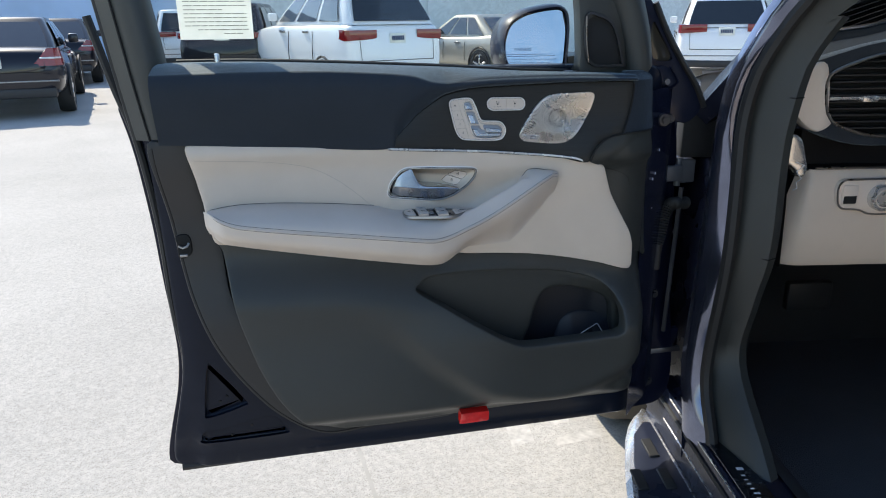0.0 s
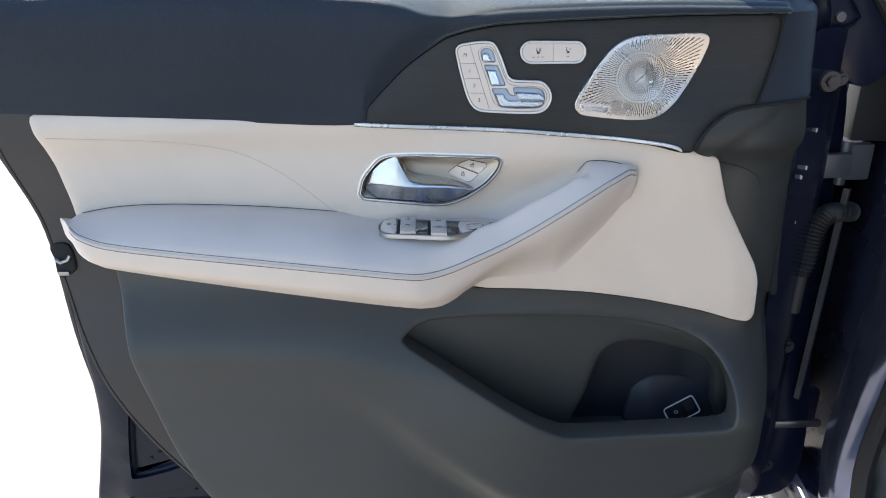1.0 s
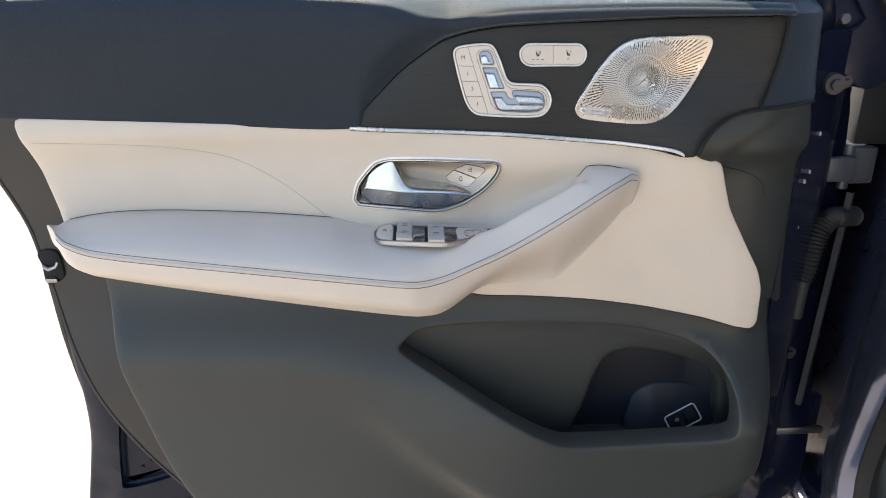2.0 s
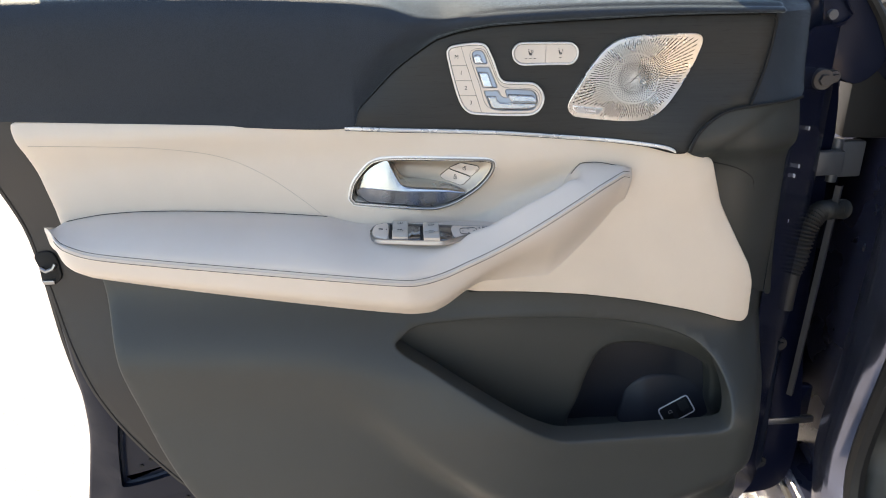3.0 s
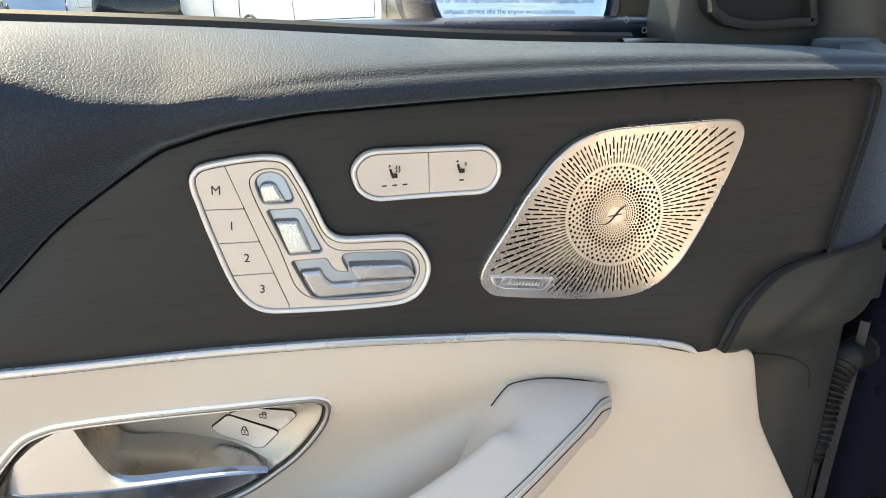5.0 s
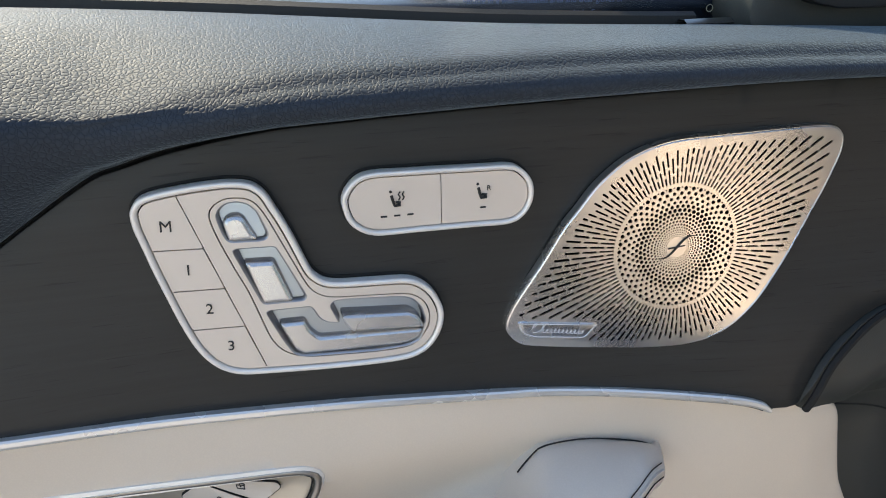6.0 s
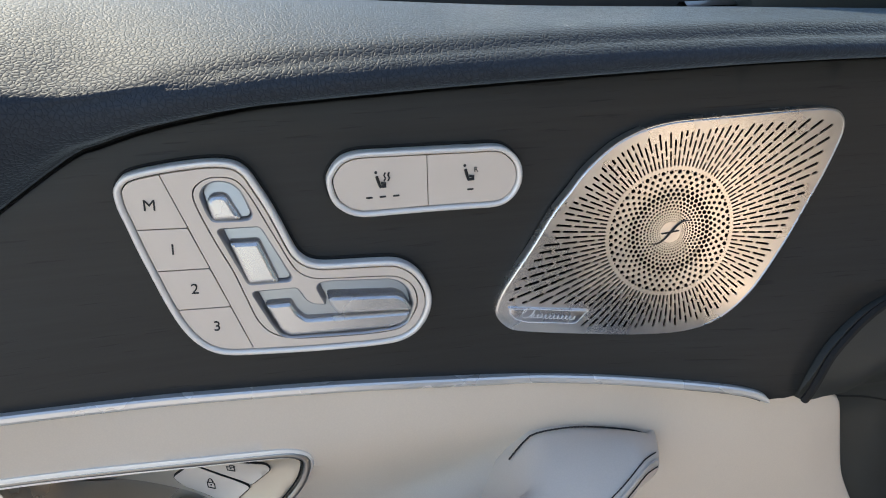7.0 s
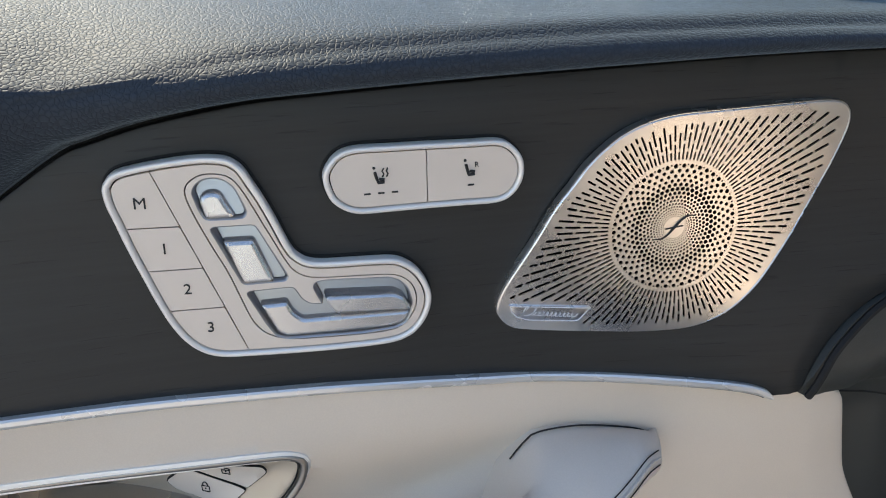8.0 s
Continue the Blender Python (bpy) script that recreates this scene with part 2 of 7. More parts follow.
def outward(loop):
    """Unit normals that point out of a closed loop."""
    a = np.asarray(loop, float)
    d = np.roll(a, -1, 0) - np.roll(a, 1, 0)
    n = np.stack([d[:, 1], -d[:, 0]], 1)
    n /= np.linalg.norm(n, axis=1)[:, None] + 1e-12
    area = 0.5 * np.sum(a[:, 0] * np.roll(a[:, 1], -1) - np.roll(a[:, 0], -1) * a[:, 1])
    return n if area > 0 else -n


def grow(loop, d):
    return [tuple(p) for p in np.asarray(loop, float) + outward(loop) * d]


def spaced(loop, gap):
    """The closed loop cut into even steps."""
    a = np.asarray(list(loop) + [loop[0]], float)
    s = np.concatenate([[0], np.cumsum(np.linalg.norm(np.diff(a, axis=0), axis=1))])
    n = max(int(s[-1] / gap), 6)
    u = np.linspace(0, s[-1], n, endpoint=False)
    return [(float(np.interp(v, s, a[:, 0])), float(np.interp(v, s, a[:, 1]))) for v in u]


from mathutils.geometry import delaunay_2d_cdt


def sheet(loop, depth, holes=(), grid=None, r=0.001, back=0.006, hole_back=None, hole_r=0.0):
    """A skin that faces -y over the outline (x, z), pierced by the holes, with rounded edges that turn back."""
    loops = [list(loop)] + [list(h) for h in holes]
    pts, edges = [], []
    for lp in loops:
        k = len(pts)
        pts += [Vector(p) for p in lp]
        edges += [(k + i, k + (i + 1) % len(lp)) for i in range(len(lp))]
    rim = len(pts)
    if grid:
        a = np.array(loop)
        gx, gz = np.meshgrid(np.arange(a[:, 0].min(), a[:, 0].max(), grid), np.arange(a[:, 1].min(), a[:, 1].max(), grid))
        gx[1::2] += grid / 2
        g = np.stack([gx.ravel(), gz.ravel()], 1)
        keep = inside(grow(loop, -grid * 0.4), g)
        for h in holes:
            keep &= ~inside(grow(h, grid * 0.4), g)
        pts += [Vector(p) for p in g[keep]]
    co, _, faces, orig, _, _ = delaunay_2d_cdt(pts, edges, [], 0, 1e-7)
    place = {}
    for i, o in enumerate(orig):
        for j in o:
            place[j] = i
    mid = np.array([np.mean([co[i] for i in f], 0) for f in faces])
    keep = inside(loop, mid)
    for h in holes:
        keep &= ~inside(h, mid)
    verts = [(c[0], depth(c[0], c[1]), c[1]) for c in co]
    out = []
    for f, k in zip(faces, keep):
        if k:
            a, b, c = (co[f[j]] for j in range(3))
            turn = (b[0] - a[0]) * (c[1] - a[1]) - (b[1] - a[1]) * (c[0] - a[0])
            out.append(tuple(f) if turn > 0 else tuple(reversed(f)))
    k = 0
    for li, lp in enumerate(loops):
        nrm, n = outward(lp) * (1 if li == 0 else -1), len(lp)
        ring = [place[k + i] for i in range(n)]
        dpt = back if li == 0 or hole_back is None else hole_back
        rr = r if li == 0 else hole_r
        for off, dy in ((0.7 * rr, 0.3 * rr), (rr, rr), (rr, dpt)):
            base = len(verts)
            for i in range(n):
                x, z = lp[i][0] + nrm[i][0] * off, lp[i][1] + nrm[i][1] * off
                verts.append((x, depth(lp[i][0], lp[i][1]) + dy, z))
            nxt = [base + i for i in range(n)]
            ccw = np.sum([lp[i][0] * lp[(i + 1) % n][1] - lp[(i + 1) % n][0] * lp[i][1] for i in range(n)]) > 0
            for i in range(n):
                j = (i + 1) % n
                q = (ring[i], nxt[i], nxt[j], ring[j])
                out.append(q if ccw == (li == 0) else tuple(reversed(q)))
            ring = nxt
        k += n
    return verts, out


def loft(rows, wrap=False, caps=False):
    """Quads between rows of points; wrap closes each row."""
    n, verts, faces = len(rows[0]), [tuple(p) for row in rows for p in row], []
    for i in range(len(rows) - 1):
        for j in range(n if wrap else n - 1):
            k = (j + 1) % n
            faces.append((i * n + j, i * n + k, (i + 1) * n + k, (i + 1) * n + j))
    if caps:
        faces += [tuple(reversed(range(n))), tuple(range((len(rows) - 1) * n, len(rows) * n))]
    return verts, faces


def tube(line, r, n=6, closed=False):
    p = [Vector(q) for q in line]
    rows = []
    for i, q in enumerate(p):
        a = p[i - 1] if (i or closed) else p[i]
        b = p[(i + 1) % len(p)] if (i + 1 < len(p) or closed) else p[i]
        d = (b - a).normalized()
        s = d.cross(Vector((0.02, -1, 0.03))).normalized()
        if s.length < 0.5:
            s = d.cross(Vector((0, 0, 1))).normalized()
        w = s.cross(d)
        rr = r(i / max(len(p) - 1, 1)) if callable(r) else r
        rows.append([q + rr * (math.cos(t) * s + math.sin(t) * w) for t in (2 * math.pi * j / n for j in range(n))])
    if closed:
        rows.append(rows[0])
    return loft(rows, True, not closed)


def block(x0, x1, y0, y1, z0, z1, r=0.002, seg=2):
    bm = bmesh.new()
    bmesh.ops.create_cube(bm, size=1)
    for v in bm.verts:
        v.co = ((x0 + x1) / 2 + v.co.x * (x1 - x0), (y0 + y1) / 2 + v.co.y * (y1 - y0), (z0 + z1) / 2 + v.co.z * (z1 - z0))
    if r:
        bmesh.ops.bevel(bm, geom=bm.edges[:], offset=r, segments=seg, affect="EDGES", profile=0.5)
    return from_bm(bm)


def from_bm(bm):
    bm.verts.index_update()
    vf = [tuple(v.co) for v in bm.verts], [tuple(v.index for v in f.verts) for f in bm.faces]
    bm.free()
    return vf


def moved(vf, m):
    return [tuple(m @ Vector(v)) for v in vf[0]], vf[1]


def joined(*parts_):
    verts, faces = [], []
    for v, f in parts_:
        k = len(verts)
        verts += list(v)
        faces += [tuple(i + k for i in q) for q in f]
    return verts, faces


def disc(c, r, depth=0.002, n=24, axis="y", edge=0.2):
    """A round button at c that faces -y (or along x), with a soft edge."""
    rows = []
    for rr, d in ((r, depth), (r, depth * edge), (r * 0.93, 0), (r * 0.5, 0)):
        rows.append([(c[0] + rr * math.cos(a), c[1] + d, c[2] + rr * math.sin(a)) for a in (2 * math.pi * i / n for i in range(n))])
    v, f = loft(rows, True)
    f.append(tuple(range(3 * n, 4 * n)))
    return v, f


def part(name, vf, material, parent=None, label="", smooth=True, local=False, angle=40):
    """Links a mesh as one object under a thing or under a part."""
    me = bpy.data.meshes.new(name)
    me.from_pydata([tuple(v) for v in vf[0]], [], vf[1])
    me.materials.append(material)
    if smooth:
        bm = bmesh.new()
        bm.from_mesh(me)
        bmesh.ops.recalc_face_normals(bm, faces=bm.faces[:])
        for f in bm.faces:
            f.smooth = True
        for e in bm.edges:
            if len(e.link_faces) == 2 and e.calc_face_angle(0) > radians(angle):
                e.smooth = False
        bm.to_mesh(me)
        bm.free()
    ob = new(name, me)
    if parent is not None:
        ob.parent = parent
        if not local and parent.parent is None and parent.type == "EMPTY":
            ob.matrix_parent_inverse = parent.matrix_basis.inverted()
    if label:
        ob["label"] = label
    return ob


def true_front(ob, depth):
    """Gives the faces that look along -y the normals of the smooth surface they were cut from."""
    me, h, out = ob.data, 0.0004, []
    for f in me.polygons:
        for i in f.vertices:
            if abs(f.normal.y) > 0.8:
                x, _, z = me.vertices[i].co
                n = Vector(((depth(x + h, z) - depth(x - h, z)) / (2 * h), -1, (depth(x, z + h) - depth(x, z - h)) / (2 * h)))
                out.append(tuple(n.normalized()))
            else:
                out.append(tuple(f.normal))
    me.normals_split_custom_set(out)
    return ob


def thing(name, at, label, category, group="", kind="", turn=0.0):
    ob = new(name)
    ob.empty_display_size = 0.1
    ob.matrix_basis = pose(*at, 0, 0, turn)
    return tagged(ob, label, category, group, kind)


def letters(text, size, m, align="CENTER", spread=1.0, thick=0.0001):
    """Writing in the built-in font as a mesh, in the pose m (reads along x, up along y)."""
    cu = bpy.data.curves.new("writing", "FONT")
    cu.body, cu.size, cu.align_x, cu.align_y, cu.space_character, cu.extrude, cu.offset = text, size, align, "CENTER", spread, thick, 0.0
    tmp = bpy.data.objects.new("writing", cu)
    me = bpy.data.meshes.new_from_object(tmp)
    vf = [tuple(m @ v.co) for v in me.vertices], [tuple(p.vertices) for p in me.polygons]
    bpy.data.objects.remove(tmp)
    bpy.data.meshes.remove(me)
    bpy.data.curves.remove(cu)
    return vf


def on_door(x, y, z, lean=0.0):
    """A pose on the door's inner face: reads along x, faces -y."""
    return pose(x, y, z, 90, 0, 0) @ pose(0, 0, 0, 0, 0, lean)


# ---- ground ----
n = 60
gx = np.concatenate([-np.geomspace(400, 0.5, n), np.geomspace(0.5, 400, n)])
ground = part("ground", loft([[(x, y, GROUND + (0.0008 * math.sin(x * 0.9) * math.cos(y * 0.7) if max(abs(x), abs(y)) < 6 else 0)) for x in gx] for y in gx]), CONCRETE)
tagged(ground, "pale sunlit concrete parking lot with fine grit", "ground", kind="structure")


# ---- the open door ----
def y_decor(x, z=0):
    return 1.171 - 0.25 * max(0, x - 0.38) ** 2 - 0.018 * step(x, 0.36, 0.50) * step(1.20 - (z or 1.25), 0.0, 0.10) - 0.009 * (1 - step(x, 0.13, 0.26)) * (1 - step(z or 1.25, 1.145, 1.20))


def y_card(x, z=0):
    return 1.170 - 0.23 * max(0, 0.13 - x) ** 2 - 0.3 * max(0, x - 0.4) ** 2 - 0.008 * step(x, 0.40, 0.50) * step(z, 1.02, 1.10) - 0.009 * (1 - step(x, 0.13, 0.26)) * step(z, 1.105, 1.145)


door = thing("side_door", (0.70, 1.26, 0.50), "open dark blue car door with black and beige leather trim", "car door")

# lower edge, roll line and window edge of the padded upper trim
UP_EDGE = curve_of([(-0.24, 1.170), (-0.18, 1.1655), (-0.05, 1.155), (0.128, 1.1425), (0.150, 1.1612), (0.1695, 1.1800), (0.1888, 1.1978), (0.2056, 1.2100), (0.2302, 1.2258), (0.2404, 1.2294),
                    (0.2581, 1.2340), (0.2857, 1.2380), (0.3044, 1.2390), (0.3517, 1.2407), (0.41, 1.2421), (0.4636, 1.2434), (0.52, 1.2436), (0.63, 1.2432)])
UP_ROLL = curve_of([(-0.24, 1.272), (-0.1, 1.273), (0.03, 1.271), (0.12, 1.266), (0.165, 1.2625), (0.1863, 1.2590), (0.2082, 1.2525), (0.232, 1.2482), (0.246, 1.2484), (0.2646, 1.2505), (0.2839, 1.2524), (0.3034, 1.2535),
                    (0.3735, 1.2550), (0.45, 1.2548), (0.52, 1.2530), (0.63, 1.2490)])
UP_TOP = curve_of([(-0.24, 1.286), (-0.1, 1.286), (0.05, 1.2805), (0.1666, 1.2745), (0.2611, 1.2692), (0.3718, 1.2615), (0.4384, 1.2582), (0.50, 1.2560), (0.55, 1.2538), (0.63, 1.2500)])
rows = []
for x in list(np.arange(-0.222, 0.12, 0.006)) + list(np.arange(0.12, 0.30, 0.003)) + list(np.arange(0.30, 0.5701, 0.006)) + [0.574, 0.578, 0.581, 0.5825]:
    ze, zf, zt = UP_EDGE(x), UP_ROLL(x), UP_TOP(x)
    edge_y = y_decor(x, ze) if x > 0.126 else y_card(x, ze) + 0.001
    ye = 1.1625 - 0.23 * max(0, 0.13 - x) ** 2 + 0.0085 * step(x, -0.05, 0.33) - 0.25 * max(0, x - 0.38) ** 2
    h = max(zf - ze, 0.006)
    foot = 1.1535 - 0.085 * x                                     # the swell runs on past the rising edge
    swell = lambda z: ye + (edge_y - ye) * (1 - step(z - ze, 0.0, 0.035)) - 0.002 - 0.018 * math.sin(0.70 * math.pi * min(max((z - foot) / (zf - foot), 0), 1) ** 1.3) * step(z - ze, -0.004, 0.035) - 0.003 * step(z - ze, 0.0, 0.02)
    prof = [(edge_y + 0.010, ze - 0.001), (edge_y - 0.0005, ze + 0.0005), (edge_y - 0.0030, ze + 0.0018)]
    slim = step(x, 0.16, 0.30)                                    # over the inlay the pad is a slim round roll
    prof += [((1 - slim) * swell(ze + h * k) + slim * (ye - 0.003 - 0.0155 * math.sin(math.pi * (0.12 + 0.70 * k))), ze + h * k) for k in (0.22, 0.45, 0.68, 0.86)]
    out = 0.019
    prof += [(ye - out * 0.82 + 0.0040 * slim, zf - 0.0005), (ye - out * 0.3, zf + 0.0032), (ye + 0.012, zf + 0.35 * (zt - zf) + 0.003),
             (ye + 0.038, zf + 0.75 * (zt - zf) + 0.002), (1.232, zt), (1.240, zt - 0.001), (1.243, zt - 0.005), (1.244, zt - 0.04)]
    fold = max(0.0, (x - 0.568) / 0.0145) ** 2.2         # the end of the pad rolls back into the door
    rows.append([(x, p[0] + fold * 0.6 * max(0.0, 1.200 - p[0]), p[1] - fold * 0.004) for p in catmull(prof, 3)])
part("upper_trim", loft(rows), DARK_HIDE, door, "black grained leather pad along the window sill", angle=70)

DECOR = [(0.1335, 1.1430), (0.1500, 1.1602), (0.1695, 1.1790), (0.1888, 1.1968), (0.2056, 1.2090), (0.2302, 1.2248), (0.2404, 1.2284), (0.2581, 1.2330), (0.2857, 1.2372), (0.3044, 1.2383), (0.3517, 1.2400),
         (0.4100, 1.2414), (0.4636, 1.2427), (0.5235, 1.2429), (0.5610, 1.2422), (0.5698, 1.2392), (0.5715, 1.2330), (0.5700, 1.2100), (0.5662, 1.1877), (0.5605, 1.1690), (0.5541, 1.1532), (0.5478, 1.1514),
         (0.5270, 1.1467), (0.5070, 1.1325), (0.4970, 1.1165), (0.4935, 1.1080), (0.4799, 1.1075), (0.4531, 1.1140), (0.4190, 1.1180), (0.3731, 1.1225), (0.3066, 1.1293), (0.2467, 1.1335), (0.1925, 1.1375)]
part("decor_gap", sheet(spaced(grow(catmull(DECOR, 5, True), 0.002), 0.006), lambda x, z: y_decor(x, z) + 0.004, grid=0.012, r=0.001), GROOVE, door, "dark joint round the inlay")

# bright strip under the inlay
STRIP = [(0.1350, 1.1428), (0.1925, 1.1377), (0.2467, 1.1337), (0.3066, 1.1295), (0.3731, 1.1227), (0.4190, 1.1188), (0.4531, 1.1150), (0.4680, 1.1126), (0.4760, 1.1102), (0.4805, 1.1075)]
rows = []
line = catmull(STRIP, 8)
for i, (x, z) in enumerate(line):
    yy, w = min(y_decor(x, z), y_card(x, z)) - 0.0006, 0.0018 * min(1, 0.35 + (len(line) - i) / 8)
    rows.append([(x, yy + 0.004, z + w), (x, yy - 0.0010, z + w), (x, yy - 0.0016, z + w * 0.6), (x, yy - 0.0017, z - w * 0.3), (x, yy - 0.0010, z - w), (x, yy + 0.004, z - w)])
part("trim_strip", loft(rows, True, True), STRIP_SILVER, door, "satin chrome strip under the wood inlay", angle=25)

part("strip_joint", tube([(x, min(y_decor(x, z), y_card(x, z)) - 0.0006, z - 0.0021) for x, z in line[:-6]], 0.00045, 5), GROOVE, door, "thin dark joint under the strip")

# beige card
HANDLE = [(0.1330, 1.0666), (0.1374, 1.0809), (0.1469, 1.0935), (0.1567, 1.1030), (0.1667, 1.1068), (0.1761, 1.1078), (0.2047, 1.1072), (0.2448, 1.1050), (0.2796, 1.1028), (0.2873, 1.1012), (0.2910, 1.0985),
          (0.2918, 1.0935), (0.2880, 1.0838), (0.2765, 1.0705), (0.2640, 1.0615), (0.2504, 1.0535), (0.2340, 1.0478), (0.2195, 1.0464), (0.1968, 1.0484), (0.1432, 1.0547), (0.1360, 1.0580), (0.1328, 1.0622)]
handle_loop = spaced(catmull(HANDLE, 6, True), 0.003)
CARD = [(-0.1860, 1.1642), (-0.0489, 1.1540), (0.120, 1.1420), (0.1335, 1.1405), (0.1925, 1.1362), (0.2467, 1.1322), (0.3066, 1.1282), (0.3731, 1.1214), (0.4190, 1.1172), (0.4531, 1.1134), (0.4720, 1.1098), (0.4850, 1.1070), (0.505, 1.1010),
        (0.5245, 1.0950), (0.5312, 1.0749), (0.5430, 1.0419), (0.5690, 0.9945), (0.5855, 0.9658), (0.5927, 0.9433), (0.5944, 0.8996), (0.5891, 0.8927), (0.5761, 0.8953),
        (0.5293, 0.9094), (0.4629, 0.9242), (0.3967, 0.9351), (0.3312, 0.9415), (0.2754, 0.9446), (0.2, 0.96), (0.0, 0.985), (-0.1535, 0.9969), (-0.1597, 1.0037), (-0.1664, 1.0400), (-0.1688, 1.0683), (-0.1785, 1.1229)]
card_loop = spaced(rounded(CARD, 0.006), 0.004)
RIGHT = curve_of([(0.89, 0.565), (0.9433, 0.5650), (0.9658, 0.5600), (0.9985, 0.5450), (1.0317, 0.527), (1.0704, 0.513), (1.12, 0.505)])


def card_depth(x, z):
    d = y_card(x, z)
    d += 0.35 * max(0, x - RIGHT(z)) ** 1.15                       # the leading edge folds away
    d += 0.014 * step(x, 0.18, 0.30) * (1 - step(x, 0.36, 0.44)) * step(1.105 - z, 0.0, 0.05) * step(z, 0.955, 1.03) * step(z - 0.53 * (x - 0.29), 1.018, 1.040)   # hollow behind the pull
    d -= 0.004 * (1 - step(abs(z - 1.150 + 0.035 * (x + 0.2)), 0.0, 0.02)) * (1 - step(x, 0.0, 0.06))
    return d


part("door_card", sheet(card_loop, card_depth, [grow(handle_loop, -0.002)], 0.007, 0.0015, 0.008), BEIGE, door, "beige leather door card", angle=60)
SEAM = [(-0.1745, 1.1410), (-0.1068, 1.1352), (-0.0530, 1.1291), (0.0017, 1.1168), (0.0453, 1.0939), (0.0783, 1.0678), (0.1035, 1.0445)]
part("seam", tube([(x, card_depth(x, z) - 0.0001, z) for x, z in catmull(SEAM, 8)], 0.00035, 5), plain("beige_thread", (0.50, 0.43, 0.36), 0.8, relief=0), door, "fine stitched seam in the beige leather")

# armrest with its rising grab handle
Z_BACK = curve_of([(-0.17, 1.052), (-0.1630, 1.0560), (-0.1206, 1.0612), (-0.0640, 1.0602), (0.0230, 1.0533), (0.095, 1.0455), (0.112, 1.0430), (0.128, 1.0375), (0.145, 1.0335), (0.1600, 1.0320), (0.2156, 1.0310), (0.2973, 1.0270), (0.33, 1.0280), (0.350, 1.0400), (0.362, 1.0590), (0.372, 1.0785), (0.381, 1.0905), (0.3864, 1.0935), (0.4002, 1.0938), (0.413, 1.0918), (0.4274, 1.0880), (0.4347, 1.0850), (0.4424, 1.0804)])
Z_STITCH = curve_of([(-0.17, 1.062), (-0.150, 1.0570), (-0.1352, 1.0500), (-0.1100, 1.0405), (-0.0500, 1.0305), (0.0311, 1.0190), (0.1408, 1.0035), (0.1856, 0.9970), (0.2083, 0.9955), (0.2315, 0.9995), (0.2551, 1.0076), (0.2849, 1.0185), (0.3151, 1.0325),
                     (0.3437, 1.0480), (0.3734, 1.0640), (0.4000, 1.0765), (0.4180, 1.0830), (0.4300, 1.0860), (0.4424, 1.0810), (0.46, 1.07)])
Z_LOW = curve_of([(-0.17, 1.020), (-0.1535, 1.010), (-0.1382, 1.0049), (-0.0626, 0.9891), (0.0526, 0.9677), (0.1713, 0.9471), (0.2107, 0.9418), (0.2320, 0.9440), (0.2474, 0.9490), (0.2730, 0.9590),
                  (0.3045, 0.9740), (0.3574, 1.0100), (0.4039, 1.0400), (0.4250, 1.0580), (0.4400, 1.0720), (0.4500, 1.0780)])
Z_BAR = curve_of([(-0.17, 1.050), (-0.12, 1.048), (-0.0640, 1.0460), (0.0230, 1.0380), (0.10, 1.0300), (0.16, 1.0265), (0.1956, 1.0275), (0.2316, 1.0310), (0.2490, 1.0330), (0.2780, 1.0395), (0.2900, 1.0445), (0.3220, 1.0610), (0.3454, 1.0718), (0.362, 1.0800), (0.372, 1.0865), (0.380, 1.0925), (0.3864, 1.0945), (0.4002, 1.0945), (0.413, 1.0922), (0.4274, 1.0880), (0.4347, 1.0850), (0.4424, 1.0804)])
BAR_IN = curve_of([(-0.2, 0.0), (0.1, 0.0), (0.1856, 0.002), (0.2083, 0.006), (0.2315, 0.011), (0.2551, 0.016), (0.2849, 0.022), (0.3151, 0.027), (0.3437, 0.031), (0.3734, 0.0375), (0.4046, 0.0500), (0.42, 0.0585), (0.4344, 0.0690), (0.4424, 0.0760), (0.46, 0.09)])


def bar_shift(x):
    return BAR_IN(x) + 0.030 * (1 - step(x, -0.168, -0.125)) ** 2


